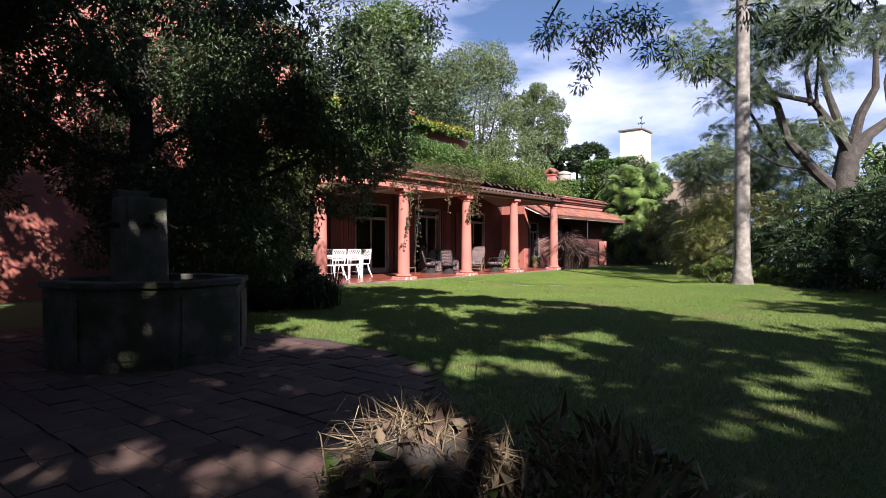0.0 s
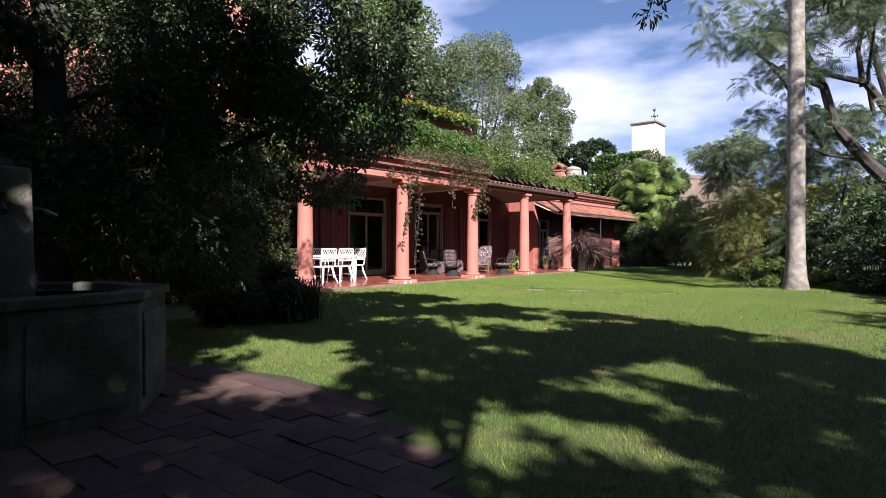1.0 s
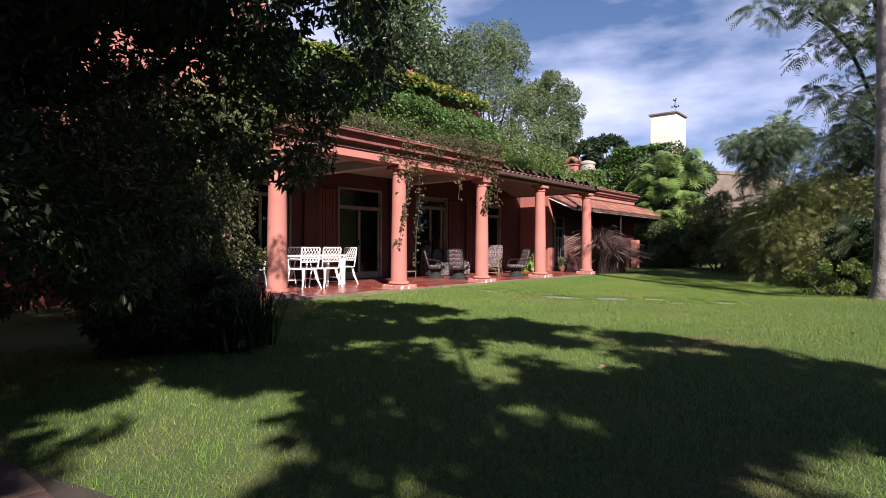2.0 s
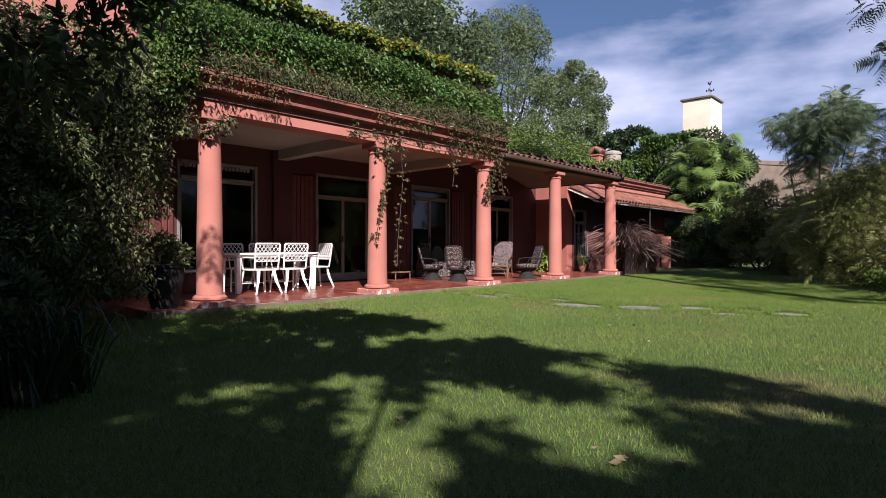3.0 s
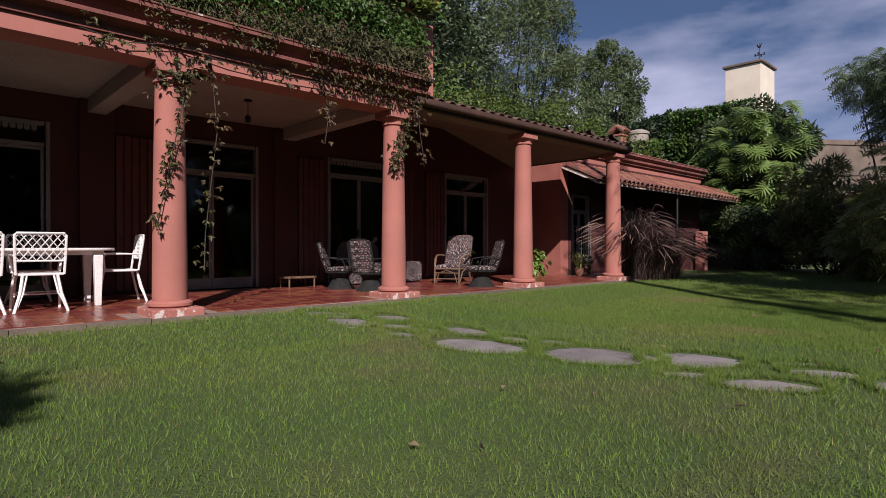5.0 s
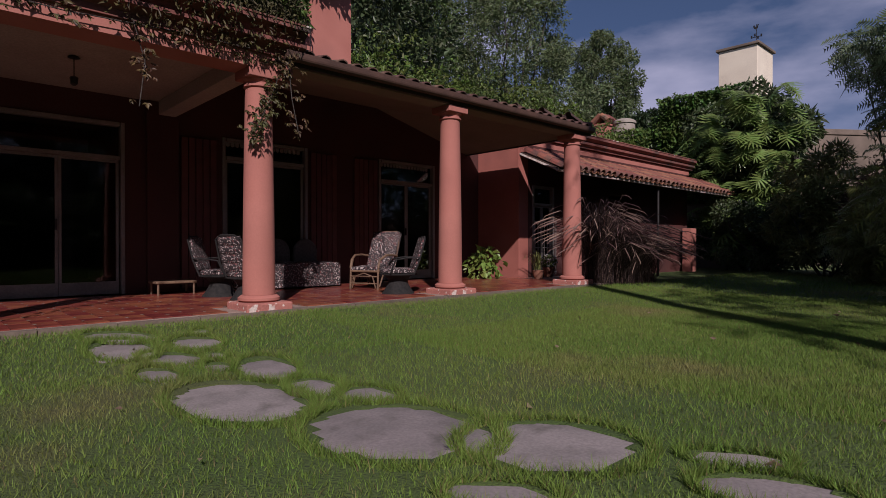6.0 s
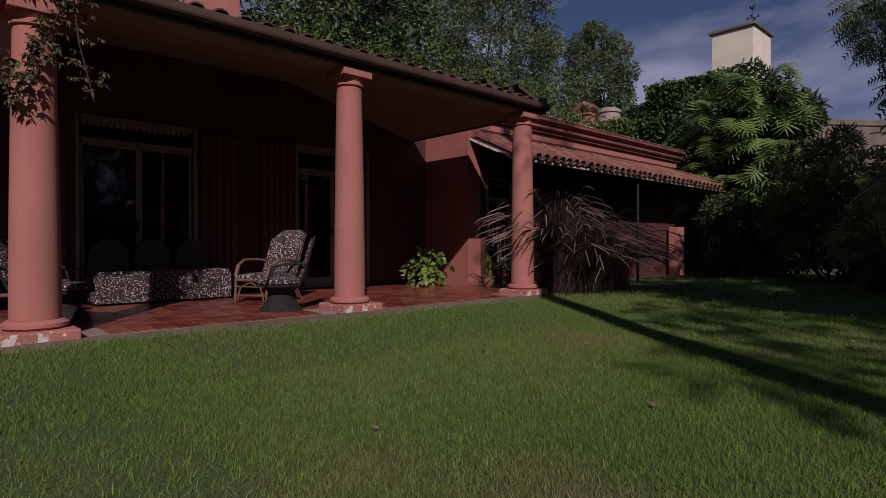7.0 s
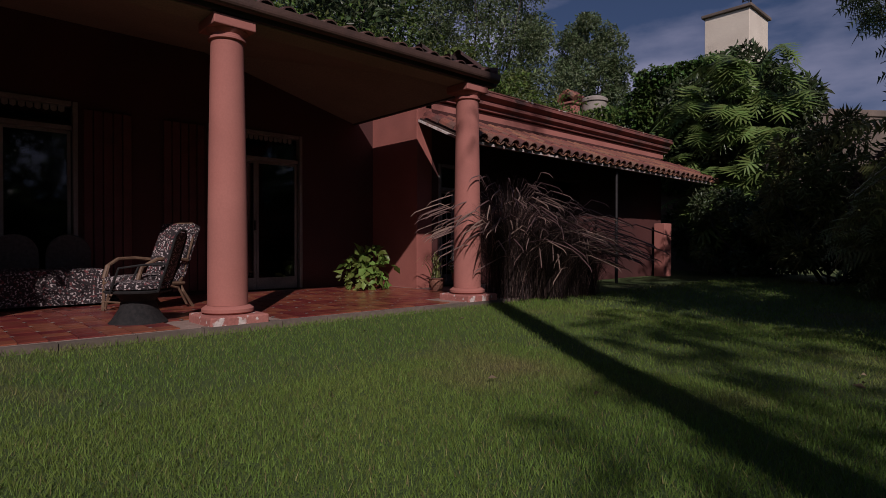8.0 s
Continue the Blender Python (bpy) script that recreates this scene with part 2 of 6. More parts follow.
gl.new(gm.outputs["Shader"], gn["Material Output"].inputs["Surface"])


# ---------------------------------------------------------------- building tools
class Shape:
    """Collects vertices and faces of one mesh."""

    def __init__(self):
        self.v, self.f = [], []

    def add(self, verts, faces):
        k = len(self.v)
        self.v.extend(tuple(p) for p in verts)
        self.f.extend(tuple(i + k for i in q) for q in faces)
        return self

    def box(self, x0, x1, y0, y1, z0, z1):
        v = [(x, y, z) for z in (z0, z1) for x, y in ((x0, y0), (x1, y0), (x1, y1), (x0, y1))]
        return self.add(v, [(3, 2, 1, 0), (4, 5, 6, 7), (0, 1, 5, 4), (1, 2, 6, 5), (2, 3, 7, 6), (3, 0, 4, 7)])

    def prism(self, poly, z0, z1):
        n = len(poly)
        v = [(*p, z0) for p in poly] + [(*p, z1) for p in poly]
        return self.add(v, [tuple(range(n - 1, -1, -1)), tuple(range(n, 2 * n))] + [(i, (i + 1) % n, (i + 1) % n + n, i + n) for i in range(n)])

    def along_y(self, profile, y0, y1):
        """A profile of (x, z), anticlockwise seen from -y, drawn out from y0 to y1."""
        n = len(profile)
        v = [(x, y0, z) for x, z in profile] + [(x, y1, z) for x, z in profile]
        return self.add(v, [tuple(range(n)), tuple(range(2 * n - 1, n - 1, -1))] + [(i, i + n, (i + 1) % n + n, (i + 1) % n) for i in range(n)])

    def lathe(self, profile, n=24, centre=(0, 0), start=0.0):
        v = [(centre[0] + r * math.cos(start + 2 * math.pi * k / n), centre[1] + r * math.sin(start + 2 * math.pi * k / n), z) for r, z in profile for k in range(n)]
        f = [(i * n + k, i * n + (k + 1) % n, (i + 1) * n + (k + 1) % n, (i + 1) * n + k) for i in range(len(profile) - 1) for k in range(n)]
        f += [tuple(range(n - 1, -1, -1)), tuple((len(profile) - 1) * n + k for k in range(n))]
        return self.add(v, f)

    def tube(self, path, radius, n=6, closed=False):
        """A round bar along a path; radius: one number, or one for each point."""
        pts = [Vector(p) for p in path]
        rs = radius if hasattr(radius, "__len__") else [radius] * len(pts)
        v = []
        for i, p in enumerate(pts):
            a = pts[i - 1] if (i or closed) else p
            b = pts[(i + 1) % len(pts)] if (i < len(pts) - 1 or closed) else p
            d = (b - a).normalized() if (b - a).length > 1e-9 else Vector((0, 0, 1))
            s = d.cross(Vector((0, 0, 1)) if abs(d.z) < 0.92 else Vector((0, 1, 0))).normalized()
            u = s.cross(d)
            v += [p + (s * math.cos(2 * math.pi * k / n) + u * math.sin(2 * math.pi * k / n)) * rs[i] for k in range(n)]
        m = len(pts)
        f = [(i * n + k, i * n + (k + 1) % n, ((i + 1) % m) * n + (k + 1) % n, ((i + 1) % m) * n + k) for i in range(m if closed else m - 1) for k in range(n)]
        if not closed:
            f += [tuple(range(n - 1, -1, -1)), tuple((m - 1) * n + k for k in range(n))]
        return self.add(v, f)

    def mesh(self, name, mat, smooth=False):
        me = bpy.data.meshes.new(name)
        me.from_pydata(self.v, [], self.f)
        me.materials.append(mat)
        if smooth:
            me.shade_smooth()
            me.set_sharp_from_angle(angle=radians(38))
        me.update()
        return me


def part(name, shape, mat, parent=None, label="", bevel=0.0, smooth=False):
    me = shape if isinstance(shape, bpy.types.Mesh) else shape.mesh(name, mat, smooth)
    ob = new(name, me)
    ob.parent = parent
    if label:
        tagged(ob, label)
    if bevel:
        mod = ob.modifiers.new("soft_edges", "BEVEL")
        mod.width, mod.segments, mod.limit_method = bevel, 2, "ANGLE"
    return ob


def thing(name, label, category, at=(0, 0, 0), rz=0.0, group="", kind=""):
    ob = new(name)
    ob.empty_display_size = 0.1
    ob.matrix_basis = pose(*at, 0, 0, rz)
    return tagged(ob, label, category, group, kind)


def structure(name, shape, mat, label, category, bevel=0.0, smooth=False):
    return tagged(part(name, shape, mat, None, "", bevel, smooth), label, category, "", "structure")


def array_mesh(name, verts, faces, mat):
    """A mesh from arrays of vertices and of triangles or quads."""
    me = bpy.data.meshes.new(name)
    k = faces.shape[1]
    me.vertices.add(len(verts))
    me.vertices.foreach_set("co", verts.astype(np.float32).ravel())
    me.loops.add(faces.size)
    me.loops.foreach_set("vertex_index", faces.astype(np.int32).ravel())
    me.polygons.add(len(faces))
    me.polygons.foreach_set("loop_start", np.arange(0, faces.size, k, dtype=np.int32))
    me.materials.append(mat)
    me.update(calc_edges=True)
    me.validate()
    return me


def leaves(name, mat, at, out, size, rng, aspect=0.45, droop=0.3, spread=0.9, fold=0.18):
    """Many folded leaves: at, where each springs; out, the way it points on the whole."""
    n = len(at)
    d = out + rng.normal(0, spread, (n, 3))
    d[:, 2] -= droop
    d /= np.linalg.norm(d, axis=1, keepdims=True) + 1e-9
    s = np.cross(d, rng.normal(0, 1, (n, 3)))
    s /= np.linalg.norm(s, axis=1, keepdims=True) + 1e-9
    u = np.cross(s, d)
    ln = (size * rng.uniform(0.6, 1.35, n))[:, None]
    w = ln * aspect * 0.5
    mid = at + d * ln * 0.45
    v = np.stack([at, mid + s * w + u * ln * fold, at + d * ln, mid - s * w + u * ln * fold], 1).reshape(-1, 3)
    q = np.arange(n)[:, None] * 4
    f = np.concatenate([q + [0, 1, 2], q + [0, 2, 3]], 0)
    return array_mesh(name, v, f, mat)


def sprays(name, mat, at, out, size, rng, pairs=9, droop=0.35, width=0.34, spread=0.5):
    """Feathered fronds: a drooping midrib with narrow leaflets down both sides."""
    n = len(at)
    d = out + rng.normal(0, spread, (n, 3))
    d[:, 2] = d[:, 2] * 0.5 - 0.1
    d /= np.linalg.norm(d, axis=1, keepdims=True) + 1e-9
    s = np.cross(d, np.array([0.0, 0.0, 1.0]) + rng.normal(0, 0.8, (n, 3)))
    s /= np.linalg.norm(s, axis=1, keepdims=True) + 1e-9
    ln = size * rng.uniform(0.6, 1.3, n)
    vs = []
    for k in range(pairs):
        u = 0.12 + 0.88 * k / pairs
        base = at + d * (ln * u)[:, None]
        base[:, 2] -= droop * ln * u * u
        reach = ln * width * (math.sin(math.pi * (0.18 + 0.74 * u)) ** 0.8)
        for sg in (-1, 1):
            tip = base + s * (sg * reach)[:, None] + d * (reach * 0.55)[:, None]
            tip[:, 2] -= reach * 0.30
            vs.append(np.stack([base, base + d * (ln * 0.62 / pairs)[:, None], tip], 1))
    v = np.stack(vs, 1).reshape(-1, 3)
    return array_mesh(name, v, np.arange(len(v)).reshape(-1, 3), mat)


def clump_points(clumps, n, rng, hollow=0.55):
    """n points in balls (x, y, z, r[, flatness]) and the way out of the ball at each."""
    c = np.array([(*k, 1.0)[:5] for k in clumps], float)
    pick = rng.choice(len(c), n, p=c[:, 3] ** 2 / (c[:, 3] ** 2).sum())
    d = rng.normal(0, 1, (n, 3))
    d /= np.linalg.norm(d, axis=1, keepdims=True)
    r = rng.uniform(hollow, 1.05, n) ** 0.7
    p = c[pick]
    off = d * (r * p[:, 3])[:, None]
    off[:, 2] *= p[:, 4]
    return p[:, :3] + off, d


def twigs(centre, radius, k, rng, low=0.35, high=0.6):
    """Small balls scattered over a large one, for an uneven crown."""
    d = rng.normal(0, 1, (k, 3))
    d /= np.linalg.norm(d, axis=1, keepdims=True)
    r = np.cbrt(rng.uniform(0.25, 1, k))[:, None] * np.array(radius)
    p = np.array(centre) + d * r
    s = rng.uniform(low, high, k) * min(radius)
    return [(*a, b) for a, b in zip(p, s)]


def wavy(a, b, k, amp, rng):
    """k + 1 points from a to b that stray by amp."""
    a, b = Vector(a), Vector(b)
    return [a.lerp(b, i / k) + (Vector(rng.normal(0, amp, 3)) if 0 < i < k else Vector()) for i in range(k + 1)]


def tree(name, label, base, trunk, limbs, crowns, leaf_mat, count, size, seed, bark=None, category="tree", aspect=0.45, droop=0.3, spread=0.9, hollow=0.55):
    """trunk: [(x, y, z, r)], limbs: lists of the same; crowns: balls; all from the base."""
    rng = np.random.default_rng(seed)
    t = thing(name, label, category, base)
    s = Shape()
    s.tube([p[:3] for p in trunk], [p[3] for p in trunk], 14)
    part("trunk", s, bark or BARK, t, smooth=True)
    if limbs:
        for limb in limbs:
            part("limb", Shape().tube([p[:3] for p in limb], [p[3] for p in limb], 8), bark or BARK, t, smooth=True)
    at, out = clump_points(crowns, count, rng, hollow)
    part("crown", leaves("crown", leaf_mat, at, out, size, rng, aspect, droop, spread), leaf_mat, t)
    return t

# ---------------------------------------------------------------- ground


def ground_height(x, y):
    mound = 0.14 * math.exp(-((x - 8.85) ** 2 + (y - 3.9) ** 2) / 2.2)
    rise = 0.12 * max(0.0, min(1.0, (y - 11.0) / 9.0)) * max(0.0, min(1.0, (x - 1.0) / 4.0))
    roll = 0.022 * noise.noise(Vector((x * 0.35, y * 0.35, 0.3))) if abs(x) < 40 and abs(y) < 50 else 0.0
    slope = -0.055 - 0.08 * max(0.0, min(1.0, (x - 0.36) / 2.6))
    return slope - (0.06 if x < 0.3 else 0.0) + mound + rise + roll


# flagstones across the lawn: centre, half sizes, turn
STONES = ((0.88, 1.60, 0.24, 0.42, -70), (1.50, 1.48, 0.24, 0.47, -92), (1.58, 2.03, 0.20, 0.34, -95), (1.11, 2.24, 0.08, 0.22, -108), (2.05, 1.68, 0.18, 0.30, -78), (2.12, 1.98, 0.09, 0.15, -77), (2.46, 1.46, 0.13, 0.23, -84), (2.50, 1.85, 0.10, 0.17, -102), (2.73, 2.11, 0.20, 0.39, -104), (3.37, 1.63, 0.33, 0.56, -87), (3.42, 2.09, 0.16, 0.26, -104), (3.80, 2.23, 0.16, 0.22, -90),
          (4.42, 1.95, 0.40, 0.50, -86), (5.06, 2.30, 0.39, 0.34, 33), (5.25, 1.75, 0.20, 0.12, 36), (5.68, 2.68, 0.20, 0.10, 30), (5.90, 2.45, 0.26, 0.17, 27), (5.75, 1.80, 0.32, 0.20, 35), (6.45, 2.35, 0.28, 0.30, 0))


def sheet_height(x, y):
    """The soil: level with the turf, let down where a flagstone lies."""
    z = ground_height(x, y)
    for cx, cy, p, q, turn in STONES:
        c, sn = math.cos(radians(turn)), math.sin(radians(turn))
        if (((x - cx) * c + (y - cy) * sn) / (p * 0.8)) ** 2 + (((y - cy) * c - (x - cx) * sn) / (q * 0.8)) ** 2 < 1:
            return z - 0.05
    return z


xs = sorted(set([-600, -200, -80, -40, -25] + [round(-14 + 0.5 * k, 2) for k in range(61)] + [round(0.5 + 0.06 * k, 2) for k in range(107)] + [20, 30, 50, 100, 300, 800]))
ys = sorted(set([-600, -200, -80, -40] + [round(-22 + 0.5 * k, 2) for k in range(105)] + [round(1.1 + 0.06 * k, 2) for k in range(33)] + [40, 60, 120, 300, 800]))
gv = [(x, y, sheet_height(x, y)) for y in ys for x in xs]
gf = [(j * len(xs) + i, j * len(xs) + i + 1, (j + 1) * len(xs) + i + 1, (j + 1) * len(xs) + i) for j in range(len(ys) - 1) for i in range(len(xs) - 1)]
structure("ground", Shape().add(gv, gf), LAWN_SOIL, "mown green lawn with a few yellowed patches", "lawn", smooth=True)

# ---------------------------------------------------------------- gallery shell
COLUMN_Y = (-3.25, 0.04, 3.33, 6.52, 9.87)
BACK = -3.3
OPENINGS = ((-2.35, -0.60, 2.63, 2.28), (0.96, 2.68, 2.65, 2.10), (4.20, 5.85, 2.63, 2.28), (7.55, 9.15, 2.60, 2.15))

edge = -14.0
pieces = []
for y0, y1, top, bar in OPENINGS:
    pieces += [(edge, y0, -0.3, 3.71), (y0, y1, top, 3.71)]
    edge = y1
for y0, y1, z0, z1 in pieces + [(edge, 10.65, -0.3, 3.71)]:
    structure("wall_gallery", Shape().box(BACK - 0.3, BACK, y0, y1, z0, z1), SHADED_WALL_RED, "dark red stuccoed back wall of the gallery, deepened for its shade", "wall")
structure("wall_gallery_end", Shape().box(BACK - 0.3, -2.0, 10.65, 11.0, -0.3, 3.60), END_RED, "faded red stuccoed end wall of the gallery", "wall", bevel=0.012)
structure("wall_room_back", Shape().box(-9.3, -9.0, -14, 10.7, -0.3, 3.3).box(-9.0, BACK - 0.3, -14.2, -14, -0.3, 3.3).box(-9.0, BACK - 0.3, 10.5, 10.7, -0.3, 3.3).box(-9, BACK - 0.3, 3.3, 3.45, -0.3, 3.25), DARK_ROOM, "plastered walls of the rooms behind, dimness put into the colour", "wall")
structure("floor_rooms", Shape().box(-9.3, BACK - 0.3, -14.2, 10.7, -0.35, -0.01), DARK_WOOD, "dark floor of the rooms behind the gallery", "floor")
structure("ceiling_rooms", Shape().box(-9.3, BACK - 0.305, -14.2, 10.7, 3.25, 3.40), DARK_ROOM, "ceiling of the rooms behind, dimness put into the colour", "ceiling")
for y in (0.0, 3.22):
    structure("pilaster", Shape().box(BACK + 0.002, BACK + 0.10, y - 0.24, y + 0.24, 0.0, 3.05), SHADED_WALL_RED, "dark red wall pilaster behind a column, deepened for its shade", "pilaster", bevel=0.01)
structure("ceiling_gallery", Shape().box(BACK + 0.002, -0.18, -3.45, 3.40, 3.06, 3.16), CEILING, "smooth cream plaster ceiling of the gallery", "ceiling")
for y in (-3.28, 0.0, 3.28):
    structure("beam", Shape().box(BACK + 0.002, -0.205, y - 0.13, y + 0.13, 2.84, 3.058), CEILING, "cream plastered beam across the gallery", "beam", bevel=0.01)

# front beam with its stepped cornice
PROFILE = [(-0.2, 2.83), (0.2, 2.83), (0.2, 3.00), (0.235, 3.00), (0.235, 3.075), (0.27, 3.10), (0.36, 3.125), (0.36, 3.165), (0.30, 3.19), (0.33, 3.25), (0.40, 3.30), (0.44, 3.30), (0.44, 3.345), (-0.2, 3.345)]
structure("front_beam", Shape().along_y(PROFILE[:3] + [(-0.2, 3.0)], -3.42, 3.68), PINK, "salmon stuccoed front beam over the columns", "beam")
s = Shape().along_y([(-0.2, 3.003)] + [(x, z + 0.003) for x, z in PROFILE[3:]], -3.60, 3.78)
s.box(BACK, 0.235, -3.62, -3.602, 3.003, 3.08).box(BACK, 0.36, -3.74, -3.602, 3.125, 3.17).box(BACK, 0.44, -3.83, -3.602, 3.30, 3.348)
structure("cornice", s, WEATHERED, "weathered red stepped cornice with dark stains", "cornice")
structure("cornice_edge", Shape().box(-0.2, 0.452, -3.84, 3.79, 3.3495, 3.372), COPING, "dark lichen-spotted top edge of the cornice", "trim", bevel=0.004)
structure("terrace_slab", Shape().box(BACK, -0.2, -3.6, 3.395, 3.17, 3.345), WEATHERED, "terrace slab over the gallery", "slab")
structure("gallery_step", Shape().box(BACK + 0.002, -0.205, 3.40, 3.435, 3.062, 3.80), CEILING, "plastered step between the flat and the sloping ceiling", "wall")
structure("terrace_parapet", Shape().box(-0.35, -0.12, -3.6, 3.75, 3.373, 4.15), WEATHERED, "low terrace wall under the ivy", "parapet")

# upper storey
UP_X, UP_Y = -2.0, 6.0
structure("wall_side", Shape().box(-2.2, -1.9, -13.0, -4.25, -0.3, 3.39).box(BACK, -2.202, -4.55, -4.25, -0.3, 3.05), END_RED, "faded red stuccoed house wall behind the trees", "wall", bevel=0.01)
structure("wall_upper", Shape().box(-9.0, UP_X, -9.5, 3.44, 3.401, 5.45).box(-9.0, UP_X, 3.44, UP_Y, 3.80, 5.45), PINK, "salmon stuccoed upper storey wall", "wall", bevel=0.01)
structure("wall_upper_tall", Shape().box(-9.0, UP_X + 0.01, -9.3, -2.2, 5.46, 7.6), PINK, "salmon stuccoed taller block of the upper storey", "wall", bevel=0.01)
s = Shape()
s.add([(UP_X + 0.35, -2.2, 5.46), (UP_X + 0.35, UP_Y - 0.25, 5.46), (-8.5, UP_Y - 0.25, 7.0), (-8.5, -2.2, 7.0), (UP_X + 0.35, -2.2, 5.58), (UP_X + 0.35, UP_Y - 0.25, 5.58), (-8.5, UP_Y - 0.25, 7.12), (-8.5, -2.2, 7.12)],
      [(3, 2, 1, 0), (4, 5, 6, 7), (0, 1, 5, 4), (1, 2, 6, 5), (2, 3, 7, 6), (3, 0, 4, 7)])
structure("roof_upper", s, ROOF_REST, "tiled upper roof with a vine along its eave", "roof")

# tiled roof over the last three columns
EAVE_X, EAVE_Z, SLOPE, END_SLOPE = 0.21, 3.05, 0.20, 0.26
RY0, RY1 = 3.44, 10.20


def roof_z(x):
    return EAVE_Z + (EAVE_X - x) * SLOPE


def hip_z(y):
    return EAVE_Z + (RY1 - y) * END_SLOPE


# a front slope and a hipped end that meet in a line from the eave corner to the back wall
HIP_Y = RY1 - (roof_z(BACK) - EAVE_Z) / END_SLOPE
hip = [(EAVE_X - 0.03, RY0, roof_z(EAVE_X - 0.03)), (EAVE_X - 0.03, RY1, EAVE_Z), (BACK, HIP_Y, roof_z(BACK)), (BACK, RY0, roof_z(BACK)), (BACK, RY1, EAVE_Z)]
s = Shape().add([(x, y, z + d) for d in (-0.075, -0.015) for x, y, z in hip],
                [(3, 2, 1, 0), (2, 4, 1), (5, 6, 7, 8), (6, 9, 7), (0, 1, 6, 5), (1, 4, 9, 6), (4, 2, 7, 9), (2, 3, 8, 7), (3, 0, 5, 8)])
structure("ceiling_tiled_part", s, SOFFIT, "sloping plastered underside of the hipped gallery roof", "ceiling")
structure("eave_board", Shape().along_y([(EAVE_X - 0.06, EAVE_Z - 0.11), (EAVE_X - 0.005, EAVE_Z - 0.11), (EAVE_X + 0.005, EAVE_Z - 0.005), (EAVE_X - 0.07, EAVE_Z - 0.005)], RY0, RY1), DARK_WOOD, "dark stained eave board", "board")
GUTTER = [(EAVE_X + 0.052 - 0.058 * math.cos(radians(k * 20)), EAVE_Z - 0.015 - 0.062 * math.sin(radians(k * 20))) for k in range(10)]
structure("eave_gutter", Shape().along_y(GUTTER + [(EAVE_X + 0.112, EAVE_Z + 0.034), (EAVE_X + 0.100, EAVE_Z + 0.034), (EAVE_X + 0.096, EAVE_Z - 0.012), (EAVE_X + 0.0, EAVE_Z - 0.012)], RY0 + 0.1, RY1), GUTTER_BROWN, "brown half-round gutter along the tiled eave", "gutter")
structure("eave_board_end", Shape().box(BACK + 0.002, EAVE_X - 0.002, RY1 + 0.001, RY1 + 0.045, EAVE_Z - 0.10, EAVE_Z + 0.03), DARK_WOOD, "dark stained board along the roof's end", "board")
structure("plate_beam", Shape().box(-0.16, 0.16, 3.69, 10.05, 2.928, 2.975), SOFFIT, "brownish plaster beam resting on the capitals", "beam", bevel=0.008)

# lower wing
WING = -2.0
# same shade-darkened red as the gallery, below the salmon parapet
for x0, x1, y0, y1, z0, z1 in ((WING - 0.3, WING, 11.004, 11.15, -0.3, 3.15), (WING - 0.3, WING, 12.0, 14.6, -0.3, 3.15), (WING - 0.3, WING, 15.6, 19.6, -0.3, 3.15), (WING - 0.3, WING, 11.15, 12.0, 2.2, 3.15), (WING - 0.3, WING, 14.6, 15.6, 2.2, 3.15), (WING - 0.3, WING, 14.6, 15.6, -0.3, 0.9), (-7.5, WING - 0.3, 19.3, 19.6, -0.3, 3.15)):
    structure("wall_wing", Shape().box(x0, x1, y0, y1, z0, z1), SHADED_WALL_RED, "dark red wall of the low wing, deepened for its shade", "wall")
structure("wall_wing_room", Shape().box(-5.2, -5.0, 11.0, 19.3, -0.3, 3.1), DARK_ROOM, "wall of the room in the low wing, dimness put into the colour", "wall")
WP = [(WING - 0.3, 3.151), (WING, 3.151), (WING, 3.30), (WING + 0.07, 3.32), (WING + 0.07, 3.37), (WING + 0.15, 3.41), (WING + 0.15, 3.46), (WING + 0.11, 3.49), (WING + 0.23, 3.56), (WING + 0.23, 3.62), (WING - 0.3, 3.64)]
structure("wing_parapet", Shape().along_y(WP[:3] + [(WING - 0.3, 3.30)], 10.86, 19.72), PINK, "salmon parapet wall over the lean-to roof", "parapet")
structure("wing_cornice", Shape().along_y([(WING - 0.3, 3.303)] + [(x, z + 0.003) for x, z in WP[3:]], 10.80, 19.85), WEATHERED, "weathered red cornice of the low wing", "cornice")
structure("wing_cornice_edge", Shape().add([(WING - 0.3, 10.8, 3.648), (WING + 0.20, 10.8, 3.648), (WING + 0.20, 10.8, 3.675), (WING - 0.3, 10.8, 3.80), (WING - 0.3, 19.86, 3.648), (WING + 0.20, 19.86, 3.648), (WING + 0.20, 19.86, 3.675), (WING - 0.3, 19.86, 3.80)], [(0, 1, 2, 3), (7, 6, 5, 4), (1, 5, 6, 2), (2, 6, 7, 3), (3, 7, 4, 0), (0, 4, 5, 1)]), COPING, "dark lichen-spotted coping of the low wing", "trim", bevel=0.006)
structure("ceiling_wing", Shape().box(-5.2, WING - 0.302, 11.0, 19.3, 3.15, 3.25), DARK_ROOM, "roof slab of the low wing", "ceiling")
LX, LZ, LY0, LY1 = -0.95, 2.50, 10.72, 20.75


def lean_z(x):
    return LZ + (LX - x) * 0.45


structure("lean_to_deck", Shape().add([(x, y, lean_z(x) + d) for d in (-0.07, -0.02) for x, y in ((LX, LY0), (LX, LY1), (WING + 0.003, LY1), (WING + 0.003, LY0))],
          [(3, 2, 1, 0), (4, 5, 6, 7), (0, 1, 5, 4), (1, 2, 6, 5), (2, 3, 7, 6), (3, 0, 4, 7)]), DARK_WOOD, "dark boards under the lean-to roof", "roof")
